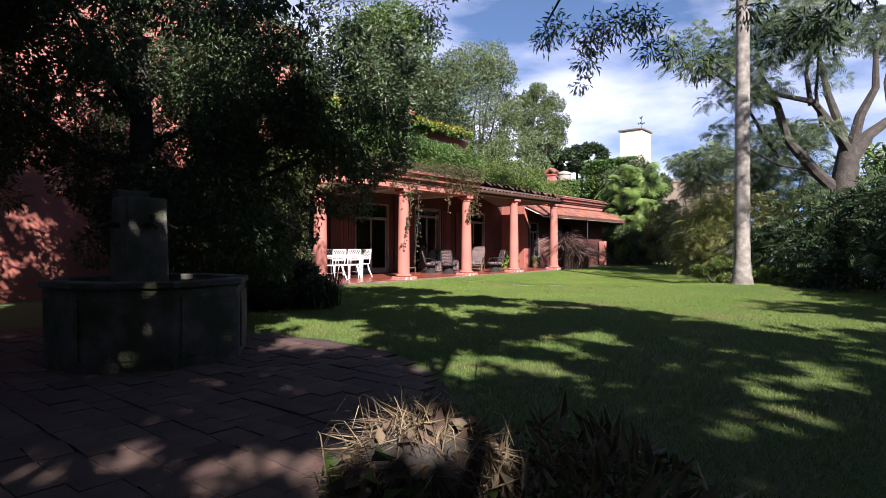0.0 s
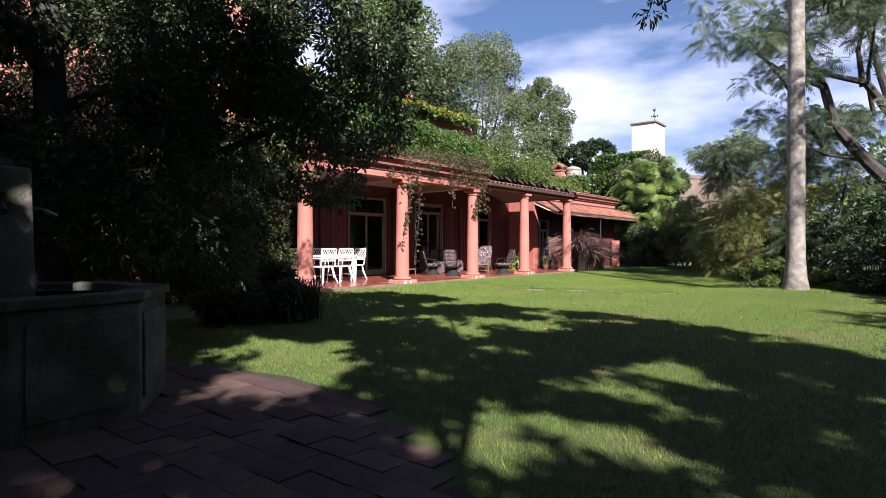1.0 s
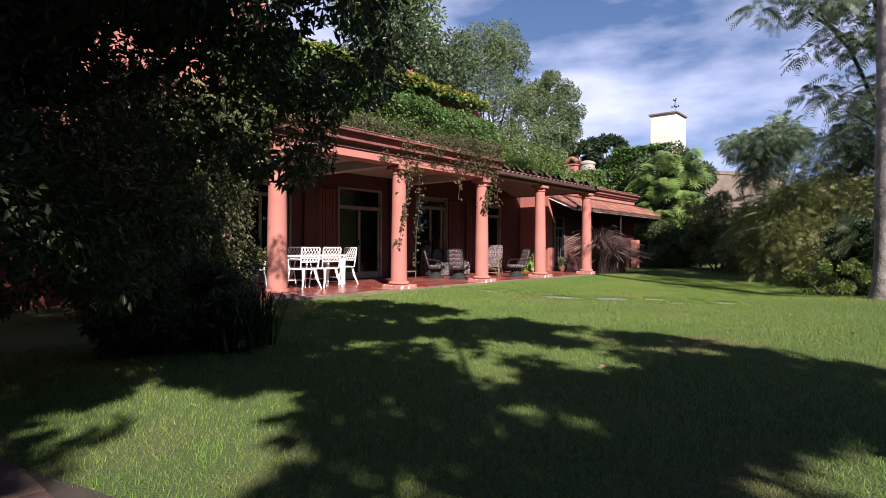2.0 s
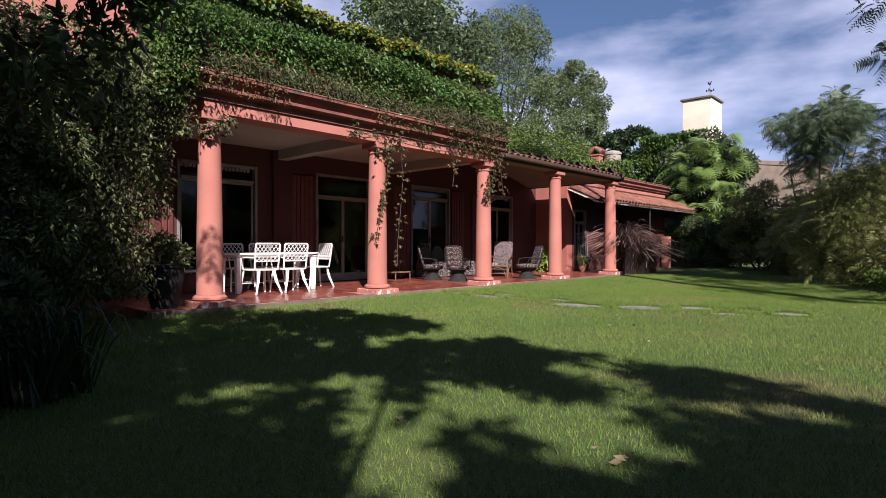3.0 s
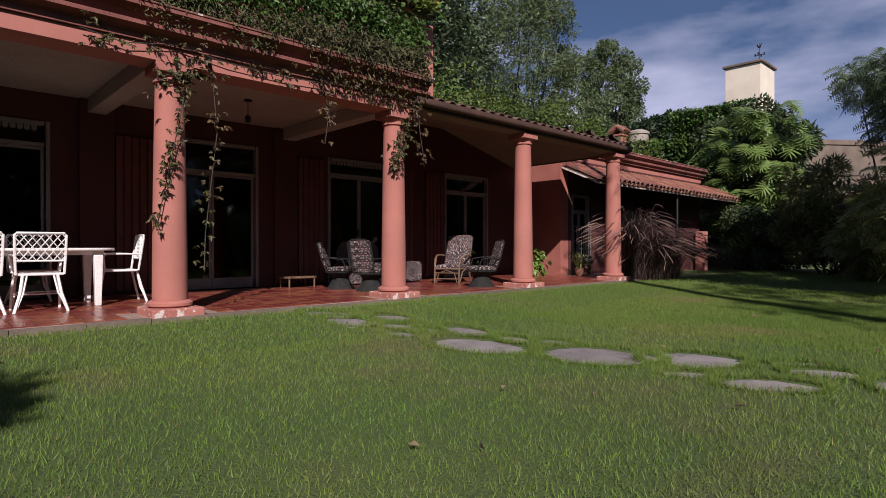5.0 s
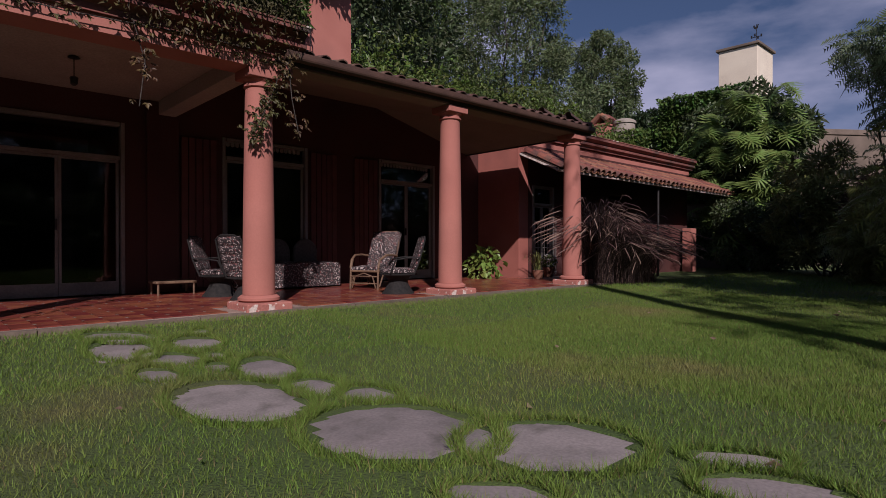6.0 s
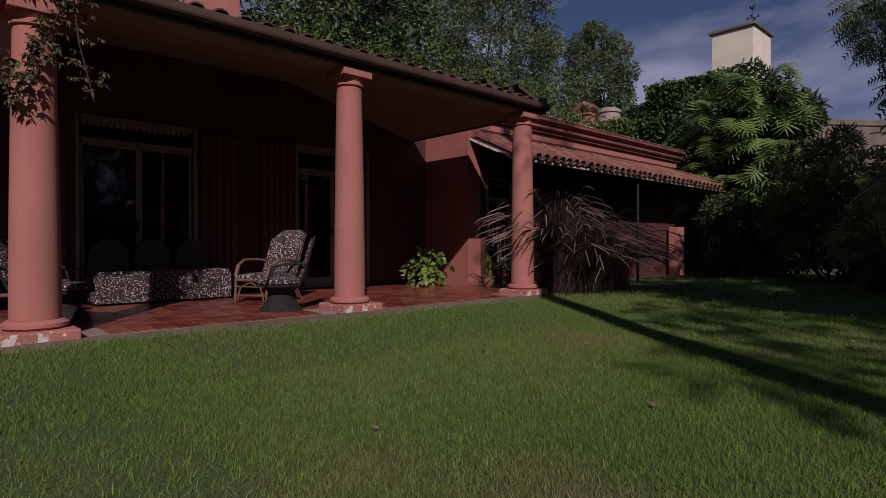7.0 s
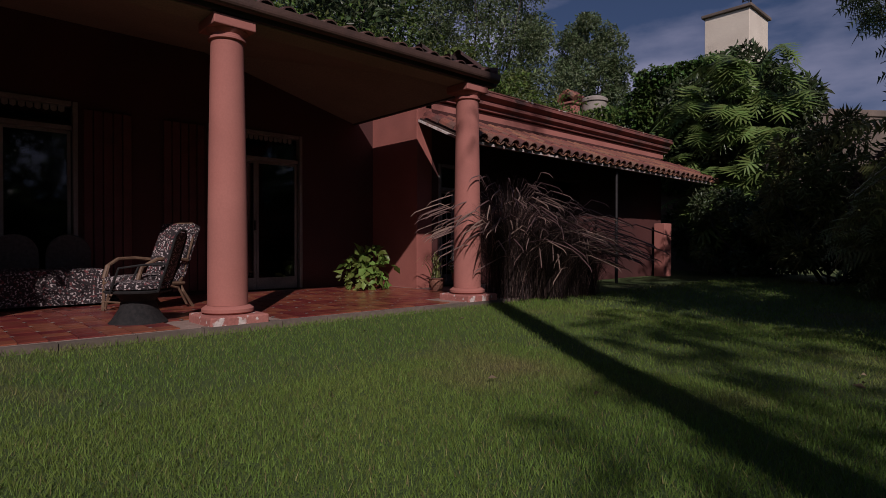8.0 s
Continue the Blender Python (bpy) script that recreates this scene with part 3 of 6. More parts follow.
structure("lean_to_gutter", Shape().along_y([(LX - 0.04, LZ - 0.10), (LX + 0.03, LZ - 0.10), (LX + 0.035, LZ - 0.055), (LX - 0.04, LZ - 0.055)], LY0, LY1), TRIM_WHITE, "pale flaking edge strip under the lean-to eave", "trim")
structure("lean_to_verge", Shape().add([(x, y, lean_z(x) + d) for y in (LY0 - 0.05, LY0) for x, d in ((LX, -0.09), (LX, -0.05), (WING + 0.01, -0.05), (WING + 0.01, -0.09))],
          [(0, 1, 2, 3), (7, 6, 5, 4), (0, 4, 5, 1), (1, 5, 6, 2), (2, 6, 7, 3), (3, 7, 4, 0)]), TRIM_WHITE, "pale strip along the lean-to roof's end", "trim")
for y in (15.6, 20.55):
    structure("lean_to_post", Shape().lathe([(0.035, -0.1), (0.035, 2.44)], 10, (LX - 0.1, y)), IRON, "thin dark iron post under the lean-to eave", "post")

# gallery floor: slab, kerb and tiles
structure("floor_gallery", Shape().box(BACK, 0.22, -4.2, 10.65, -0.32, -0.012).box(WING, -0.6, 10.652, 13.0, -0.32, -0.014), GROUT, "pale grout bed of the gallery floor", "floor")
kerb_y = -4.2
kerb = thing("floor_edge", "worn stone edging strip along the gallery floor", "kerb", kind="structure")
rng = np.random.default_rng(4)
while kerb_y < 10.6:
    ln = min(float(rng.uniform(0.5, 0.8)), 10.65 - kerb_y)
    if not any(abs(kerb_y + ln / 2 - c) < 0.001 for c in COLUMN_Y):
        part("edging_stone", Shape().box(0.224, 0.32 + float(rng.normal(0, 0.006)), kerb_y + 0.004, kerb_y + ln - 0.004, -0.25, -0.014 + float(rng.normal(0, 0.003))), OLD_RENDER, kerb)
    kerb_y += ln


# ---------------------------------------------------------------- columns
def column(y, label):
    c = thing("column", label, "column", (0, y, 0), group="gallery columns")
    part("plinth", Shape().box(-0.27, 0.31, -0.285, 0.285, -0.28, 0.075), PLINTH, c, "chipped salmon plinth with bare whitish patches", bevel=0.018)
    torus = [(0.215, 0.0765), (0.245, 0.095), (0.245, 0.125), (0.205, 0.155)]
    part("base_ring", Shape().lathe(torus, 32), PINK, c, smooth=True)
    up = 0.0 if y < 3.5 else 0.10
    shaft = [(0.190, 0.157)] + [(0.190 - 0.036 * (k / 10) ** 1.5, 0.157 + (2.46 + up) * k / 10) for k in range(11)][1:]
    part("shaft", Shape().lathe(shaft, 32), PINK, c, smooth=True)
    part("neck_ring", Shape().lathe([(r, z + up) for r, z in ((0.155, 2.619), (0.178, 2.63), (0.178, 2.65), (0.158, 2.662), (0.158, 2.685), (0.192, 2.72), (0.192, 2.725))], 32), PINK, c, smooth=True)
    part("capital_slab", Shape().box(-0.205, 0.205, -0.205, 0.205, 2.726 + up, 2.828 if y < 3.5 else 2.926), PINK, c, bevel=0.01)
    return c


PLINTH = material("chipped_plinth", (0.40, 0.16, 0.125), (0.33, 0.12, 0.095), 0.9, 2.5, 40, 0.5, stain=((0.56, 0.47, 0.42), 9.0, 0.60, 0.64))
for k, y in enumerate(COLUMN_Y):
    column(y, "smooth salmon-painted round column with creeper on it" if k in (0, 1, 2) else "smooth salmon-painted round column on a chipped plinth")


# ---------------------------------------------------------------- doors and windows
def french_door(name, y0, y1, top, bar, label, fringe=False):
    d = thing(name, label, "door", (BACK, (y0 + y1) / 2, 0), kind="structure")
    w = (y1 - y0) / 2
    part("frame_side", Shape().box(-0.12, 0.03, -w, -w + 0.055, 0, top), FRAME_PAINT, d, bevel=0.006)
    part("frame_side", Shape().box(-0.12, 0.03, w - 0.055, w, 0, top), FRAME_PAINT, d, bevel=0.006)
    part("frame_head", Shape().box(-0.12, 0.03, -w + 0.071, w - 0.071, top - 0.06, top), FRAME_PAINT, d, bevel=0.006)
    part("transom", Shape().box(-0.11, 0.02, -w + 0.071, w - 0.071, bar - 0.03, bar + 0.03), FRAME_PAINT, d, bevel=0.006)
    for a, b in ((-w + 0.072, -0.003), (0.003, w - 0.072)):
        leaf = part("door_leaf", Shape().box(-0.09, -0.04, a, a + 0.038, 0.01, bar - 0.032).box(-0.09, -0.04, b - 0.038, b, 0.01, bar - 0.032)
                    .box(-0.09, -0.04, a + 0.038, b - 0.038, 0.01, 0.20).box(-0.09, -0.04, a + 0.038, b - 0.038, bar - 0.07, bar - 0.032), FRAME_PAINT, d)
        pane = part("pane", Shape().box(-0.070, -0.064, a + 0.039, b - 0.039, 0.201, bar - 0.071), GLASS, leaf)
        pane.visible_shadow = False
    if fringe:
        strip = Shape()
        for k in range(int((2 * w - 0.16) / 0.085)):
            y = -w + 0.08 + 0.085 * k
            strip.add([(-0.035, y, top - 0.062), (-0.035, y + 0.07, top - 0.062), (-0.035, y + 0.07, top - 0.13), (-0.035, y + 0.035, top - 0.15), (-0.035, y, top - 0.13)] + [(-0.029, y, top - 0.062), (-0.029, y + 0.07, top - 0.062), (-0.029, y + 0.07, top - 0.13), (-0.029, y + 0.035, top - 0.15), (-0.029, y, top - 0.13)],
                      [(0, 1, 2, 3, 4), (9, 8, 7, 6, 5), (0, 5, 6, 1), (1, 6, 7, 2), (2, 7, 8, 3), (3, 8, 9, 4), (4, 9, 5, 0)])
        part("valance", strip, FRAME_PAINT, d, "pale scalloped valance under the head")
    part("door_handle", Shape().box(-0.04, 0.005, -0.045, -0.02, 0.98, 1.14), IRON, d)
    pane = part("pane", Shape().box(-0.070, -0.064, -w + 0.072, w - 0.072, bar + 0.031, top - 0.071), GLASS, d)
    pane.visible_shadow = False
    return d


for k, (y0, y1, top, bar) in enumerate(OPENINGS):
    french_door(f"door_{k + 1}", y0, y1, top, bar, "closed glazed double door with a transom, dark inside", k != 1)
french_door("door_5", 0, 0.85, 2.2, 1.75, "narrow glazed door under the lean-to").matrix_basis = pose(WING, 11.575, 0)


def shutter(y, label):
    t = thing("shutter", label, "shutter", (BACK + 0.004, y, 0.05), group="shutters folded against the wall")
    for k in range(5):
        part("board", Shape().box(0.012, 0.05, -0.29 + 0.118 * k, -0.29 + 0.118 * k + 0.105, 0, 2.5), SHUTTER_RED, t, bevel=0.008)
    for z in (0.25, 1.25, 2.2):
        part("rail", Shape().box(0, 0.011, -0.29, 0.29, z, z + 0.12), SHUTTER_RED, t)


for y in (0.56, -2.72, 3.80, 6.2, 7.2):
    shutter(y, "dark red boarded shutter folded against the wall, deepened for shade")

# iron grille in front of the wing's door
grille = thing("door_grille", "dull white-painted iron grille before the wing door", "grille", (WING + 0.06, 11.6, 0), kind="structure")
for k in range(8):
    part("bar", Shape().tube([(0, -0.42 + 0.12 * k, 0.05), (0, -0.42 + 0.12 * k, 1.35)], 0.011, 6), FRAME_PAINT, grille)
for z in (0.1, 0.7, 1.33):
    part("cross_bar", Shape().tube([(0, -0.45, z), (0, 0.45, z)], 0.011, 6), FRAME_PAINT, grille)
structure("wing_pier", Shape().box(-1.9, -1.6, 19.0, 19.4, -0.3, 1.32), PINK, "short salmon wall pier under the lean-to", "pier", bevel=0.015)

# ---------------------------------------------------------------- tower, chimneys, far walls
tw = thing("chimney_tower", "tall cream limewashed chimney tower with a coping", "chimney", (-2.45, 26.3, 0))
part("shaft", Shape().box(-0.76, 0.76, -0.93, 0.93, -0.3, 8.95), TOWER_WHITE, tw, bevel=0.02)
part("coping", Shape().box(-0.85, 0.85, -1.02, 1.02, 8.952, 9.06), OLD_RENDER, tw, bevel=0.02)
vane = thing("weather_vane", "black iron weather vane with a cockerel", "weather vane", (-2.0, 26.2, 9.06))
vane.scale = (0.5, 0.5, 0.72)
part("rod", Shape().tube([(0, 0, 0), (0, 0, 1.35)], 0.028, 6), IRON, vane)
part("arm", Shape().tube([(-0.38, 0, 0.62), (0.38, 0, 0.62)], 0.022, 6), IRON, vane)
part("arm", Shape().tube([(0, -0.38, 0.66), (0, 0.38, 0.66)], 0.022, 6), IRON, vane)
for x, y in ((-0.38, 0), (0.38, 0), (0, -0.38), (0, 0.38)):
    part("letter_plate", Shape().box(x - 0.06, x + 0.06, y - 0.015, y + 0.015, 0.58, 0.74), IRON, vane)
part("cockerel", Shape().prism([(-0.34, 0.05), (-0.42, 0.28), (-0.26, 0.34), (-0.16, 0.14), (0.06, 0.13), (0.14, 0.34), (0.24, 0.36), (0.32, 0.26), (0.22, 0.22), (0.18, 0.02), (0.04, -0.1), (-0.16, -0.08)], -0.015, 0.015), IRON, vane).matrix_basis = pose(0, 0, 1.12, 90, 0, 0) @ Matrix.Scale(0.62, 4)

ch = thing("roof_chimney", "old grey rendered chimney stack above the wing", "chimney", (-5.95, 22.45, 2.6))
part("stack", Shape().box(-0.42, 0.42, -0.42, 0.42, -1.0, 2.3), OLD_CREAM, ch, bevel=0.05)
part("pot", Shape().lathe([(0.46, 2.3), (0.48, 2.4), (0.44, 3.3), (0.49, 3.32), (0.49, 3.42), (0.36, 3.5), (0.15, 3.56)], 18), OLD_CREAM, ch, "weathered round chimney drum", smooth=True)
ch = thing("small_chimney", "small salmon chimney with a gabled tile cap", "chimney", (-6.6, 21.9, 3.3))
part("stack", Shape().box(-0.24, 0.24, -0.24, 0.24, -1.0, 2.55), PINK, ch, bevel=0.02)
part("collar", Shape().box(-0.30, 0.30, -0.30, 0.30, 2.551, 2.63), PINK, ch, bevel=0.015)
for sg in (-1, 1):
    for k in range(3):
        y = -0.24 + 0.24 * k
        part("tile", Shape().tube([(sg * 0.02, y, 3.0), (sg * 0.38, y, 2.72)], [0.11, 0.13], 9), ROOF_TILE, ch, "barrel tile of the cap")
structure("wall_back_wing", Shape().box(-12, -4.602, 23.0, 23.5, -0.3, 4.9).box(-4.6, -0.3, 23.0, 23.5, -0.3, 5.9).box(-4.6, -1.3, 23.0, 23.5, 5.901, 6.5), OLD_RENDER, "high wall of the rear wing under dense ivy", "wall")
far_wall = structure("boundary_wall", Shape().box(0, 6.5, 0, 0.4, -0.3, 5.55).box(-0.05, 6.55, -0.06, 0.46, 5.552, 5.80), OLD_RENDER, "stained grey rendered boundary wall with coping", "wall", bevel=0.03)
far_wall.matrix_basis = pose(-1.05, 28.0, 0, 0, 0, 55)
structure("garden_wall", Shape().box(2.6, 30, 33, 33.3, -0.3, 2.6).box(24, 24.3, -30, 33, -0.3, 2.6).box(-30, 24, -30.3, -30, -0.3, 2.6), OLD_RENDER, "plain garden wall behind the shrubs", "wall")

ch = thing("red_chimney", "slim red chimney with a ball-topped cap on the upper roof", "chimney", (-3.5, 4.15, 5.7))
part("stack", Shape().box(-0.14, 0.14, -0.14, 0.14, 0.0, 0.78), END_RED, ch, bevel=0.02)
part("cap", Shape().lathe([(0.20, 0.782), (0.21, 0.83), (0.12, 0.90), (0.07, 0.93), (0.09, 0.98), (0.07, 1.03), (0.02, 1.05)], 14), END_RED, ch, smooth=True)

# small window with an iron rail in the upper wall
uw = thing("window_1", "white-framed upper window behind an iron rail", "window", (UP_X, 4.3, 3.95), kind="structure")
part("frame", Shape().box(0.002, 0.05, -0.5, -0.43, 0, 1.2).box(0.002, 0.05, 0.43, 0.5, 0, 1.2).box(0.002, 0.05, -0.43, 0.43, 1.13, 1.2).box(0.002, 0.05, -0.43, 0.43, 0, 0.07).box(0.002, 0.045, -0.03, 0.03, 0.07, 1.13), WHITE_PAINT, uw)
for a, b in ((-0.429, -0.031), (0.031, 0.429)):
    part("pane", Shape().box(0.004, 0.02, a, b, 0.071, 1.129), GLASS, uw)
rail = thing("window_rail", "low black iron rail before the upper window", "railing", (UP_X + 0.03, 4.3, 3.85))
for z in (0.05, 0.55):
    part("rail_bar", Shape().tube([(0, -0.7, z), (0.28, -0.7, z), (0.28, 0.7, z), (0, 0.7, z)], 0.012, 6), IRON, rail)
for k in range(11):
    part("baluster", Shape().tube([(0.28, -0.7 + 0.14 * k, 0.05), (0.28, -0.7 + 0.14 * k, 0.55)], 0.008, 5), IRON, rail)

# ---------------------------------------------------------------- furniture
def lattice_chair(label):
    c = thing("garden_chair", label, "chair", group="white chairs round the garden table")
    # front towards +y, back at -y
    part("seat", Shape().box(-0.24, 0.24, -0.20, 0.24, 0.425, 0.455), WHITE_PAINT, c, bevel=0.012)
    for x in (-1, 1):
        part("leg", Shape().tube([(0.22 * x, 0.21, 0.43), (0.24 * x, 0.25, 0.2), (0.25 * x, 0.27, 0.0)], 0.016, 6), WHITE_PAINT, c)
        part("leg", Shape().tube([(0.17 * x, -0.20, 0.43), (0.20 * x, -0.25, 0.22), (0.26 * x, -0.31, 0.0)], 0.017, 6), WHITE_PAINT, c)
        part("arm", Shape().tube([(0.245 * x, -0.24, 0.66), (0.27 * x, 0.0, 0.67), (0.27 * x, 0.19, 0.665), (0.265 * x, 0.22, 0.63), (0.24 * x, 0.20, 0.45)], 0.014, 6), WHITE_PAINT, c)
        part("brace", Shape().tube([(0.13 * x, -0.205, 0.425), (0.17 * x, -0.24, 0.22), (0.235 * x, -0.29, 0.06)], 0.012, 5), WHITE_PAINT, c)
    part("stretcher", Shape().tube([(-0.23, 0.25, 0.18), (0.23, 0.25, 0.18)], 0.010, 5), WHITE_PAINT, c)

    def back(u, h):
        return (u, -0.21 - 0.14 * (h - 0.45), h)
    frame_path = [back(-0.235, 0.44), back(-0.245, 0.65), back(-0.25, 0.90), back(-0.23, 0.925), back(0.23, 0.925), back(0.25, 0.90), back(0.245, 0.65), back(0.235, 0.44)]
    f = part("back_frame", Shape().tube(frame_path, 0.015, 6), WHITE_PAINT, c)
    part("back_rail", Shape().tube([back(-0.245, 0.60), back(0.245, 0.60)], 0.012, 6), WHITE_PAINT, f)
    lat = Shape()
    lo, hi, w, step = 0.605, 0.92, 0.243, 0.081
    for sgn in (-1, 1):
        for k in range(-9, 10):
            u0 = k * step
            pts = []
            for h, u in ((lo, u0 - sgn * 0.5 * (hi - lo) * 0.75), (hi, u0 + sgn * 0.5 * (hi - lo) * 0.75)):
                pts.append((u, h))
            (ua, ha), (ub, hb) = pts
            lo_t, hi_t = 0.0, 1.0
            for bound, sign in ((w, 1), (-w, -1)):
                da, db = sign * (ua) - w, sign * (ub) - w
                if da > 0 and db > 0:
                    lo_t, hi_t = 1, 0
                elif da > 0:
                    lo_t = max(lo_t, da / (da - db))
                elif db > 0:
                    hi_t = min(hi_t, da / (da - db))
            if hi_t - lo_t > 0.05:
                q = [back(ua + (ub - ua) * t, ha + (hb - ha) * t) for t in (lo_t, hi_t)]
                lat.tube([(a, b + 0.004 * sgn, z) for a, b, z in q], 0.0062, 5)
    part("back_lattice", lat, WHITE_PAINT, f)
    return c


chair = lattice_chair("white-painted metal garden chair with a lattice back")
chair.matrix_basis = pose(-1.37, -1.63, 0, 0, 0, 90)
for x, y, rz in ((-1.37, -1.02, 88), (-1.95, -0.02, 176), (-1.78, -2.72, -6), (-2.30, -1.60, -92), (-2.28, -0.95, -88)):
    copy_thing(chair, pose(x, y, 0, 0, 0, rz))

tb = thing("garden_table", "long white-painted garden table with rounded ends", "table", (-1.82, -1.18, 0))
oval = [(0.44 * math.copysign(abs(math.cos(a)) ** 0.75, math.cos(a)), 1.07 * math.copysign(abs(math.sin(a)) ** 0.62, math.sin(a))) for a in [2 * math.pi * k / 48 for k in range(48)]]
part("tabletop", Shape().prism(oval, 0.715, 0.75), WHITE_PAINT, tb, bevel=0.012)
part("apron", Shape().prism([(x * 0.8, y * 0.88) for x, y in oval], 0.66, 0.714), WHITE_PAINT, tb)
for x in (-1, 1):
    for y in (-1, 1):
        part("leg", Shape().add([(x * 0.30 + a * w, y * 0.82 + b * w, z) for z, w in ((0.0, 0.035), (0.66, 0.052)) for a, b in ((-1, -1), (1, -1), (1, 1), (-1, 1))],
             [(3, 2, 1, 0), (4, 5, 6, 7), (0, 1, 5, 4), (1, 2, 6, 5), (2, 3, 7, 6), (3, 0, 4, 7)]), WHITE_PAINT, tb, bevel=0.008)


def side_board():
    t = thing("planter_bench", "low dark red brick planter with a tiled rim", "planter", (-2.75, -2.55, 0))
    part("body", Shape().box(-0.35, 0.35, -0.45, 0.45, 0.0, 0.36), WEATHERED, t, bevel=0.02)
    part("rim", Shape().box(-0.38, 0.38, -0.48, 0.48, 0.361, 0.41), FABRIC, t, bevel=0.01)


side_board()


def cushion(x0, x1, y0, y1, z0, z1, puff=0.03, n=6):
    """A soft box with bulging faces."""
    s = Shape()
    v, f = [], []
    for k in range(2):
        for i in range(n + 1):
            for j in range(n + 1):
                a, b = i / n, j / n
                bulge = puff * (math.sin(math.pi * a) * math.sin(math.pi * b)) ** 0.5
                v.append((x0 + (x1 - x0) * a, y0 + (y1 - y0) * b, (z0 - bulge * 0.3) if k == 0 else (z1 - puff + bulge)))
    m = (n + 1) ** 2
    for i in range(n):
        for j in range(n):
            q = i * (n + 1) + j
            f += [(q, q + 1, q + n + 2, q + n + 1), (m + q, m + q + n + 1, m + q + n + 2, m + q + 1)]
    rim = [i * (n + 1) for i in range(n + 1)] + [n * (n + 1) + j for j in range(1, n + 1)] + [i * (n + 1) + n for i in range(n - 1, -1, -1)] + [j for j in range(n - 1, 0, -1)]
    f += [(rim[i], rim[(i + 1) % len(rim)], m + rim[(i + 1) % len(rim)], m + rim[i]) for i in range(len(rim))]
    return s.add(v, f)


def armchair(label, at, rz):
    """Low rattan lounge chair with hooped sides and flowered cushions; front towards +y."""
    c = thing("rattan_armchair", label, "chair", at, rz)
    for x in (-1, 1):
        part("leg", Shape().tube([(0.27 * x, 0.36, 0.0), (0.27 * x, 0.34, 0.34), (0.27 * x, 0.28, 0.52)], 0.019, 7), BAMBOO, c)
        part("leg", Shape().tube([(0.28 * x, -0.40, 0.0), (0.27 * x, -0.26, 0.2), (0.27 * x, -0.22, 0.34)], 0.019, 7), BAMBOO, c)
        part("arm", Shape().tube([(0.28 * x, -0.32, 0.56), (0.31 * x, -0.08, 0.585), (0.31 * x, 0.14, 0.58), (0.28 * x, 0.30, 0.50), (0.27 * x, 0.35, 0.36)], 0.021, 7), BAMBOO, c)
        part("side_hoop", Shape().tube([(0.285 * x, -0.30, 0.04), (0.285 * x, -0.18, 0.24), (0.285 * x, 0.02, 0.29), (0.285 * x, 0.2, 0.24), (0.285 * x, 0.33, 0.04)], 0.014, 6), BAMBOO, c)
    for z in (0.10, 0.22):
        part("stretcher", Shape().tube([(-0.27, 0.355, z), (0.27, 0.355, z)], 0.012, 6), BAMBOO, c)
    part("front_hoop", Shape().tube([(-0.23, 0.36, 0.02), (-0.17, 0.36, 0.22), (0.0, 0.36, 0.275), (0.17, 0.36, 0.22), (0.23, 0.36, 0.02)], 0.012, 6), BAMBOO, c)
    part("seat_frame", Shape().tube([(-0.27, -0.27, 0.29), (0.27, -0.27, 0.29), (0.27, 0.345, 0.31), (-0.27, 0.345, 0.31)], 0.02, 7, True), BAMBOO, c)
    part("seat_cushion", cushion(-0.26, 0.26, -0.25, 0.35, 0.315, 0.41), FABRIC, c, "dark flowered seat cushion", smooth=True)
    bc = part("back_cushion", cushion(-0.27, 0.27, 0.0, 0.66, 0.0, 0.13), FABRIC, c, "dark flowered back cushion", smooth=True)
    bc.matrix_basis = pose(0, -0.19, 0.39, 112, 0, 0)
    part("back_frame", Shape().tube([(-0.25, -0.24, 0.30), (-0.27, -0.40, 0.80), (-0.2, -0.47, 1.0), (0.2, -0.47, 1.0), (0.27, -0.40, 0.80), (0.25, -0.24, 0.30)], 0.018, 7), BAMBOO, c)
    return c


armchair("low rattan lounge chair with flowered cushions", (-1.66, 6.25, 0), 204)
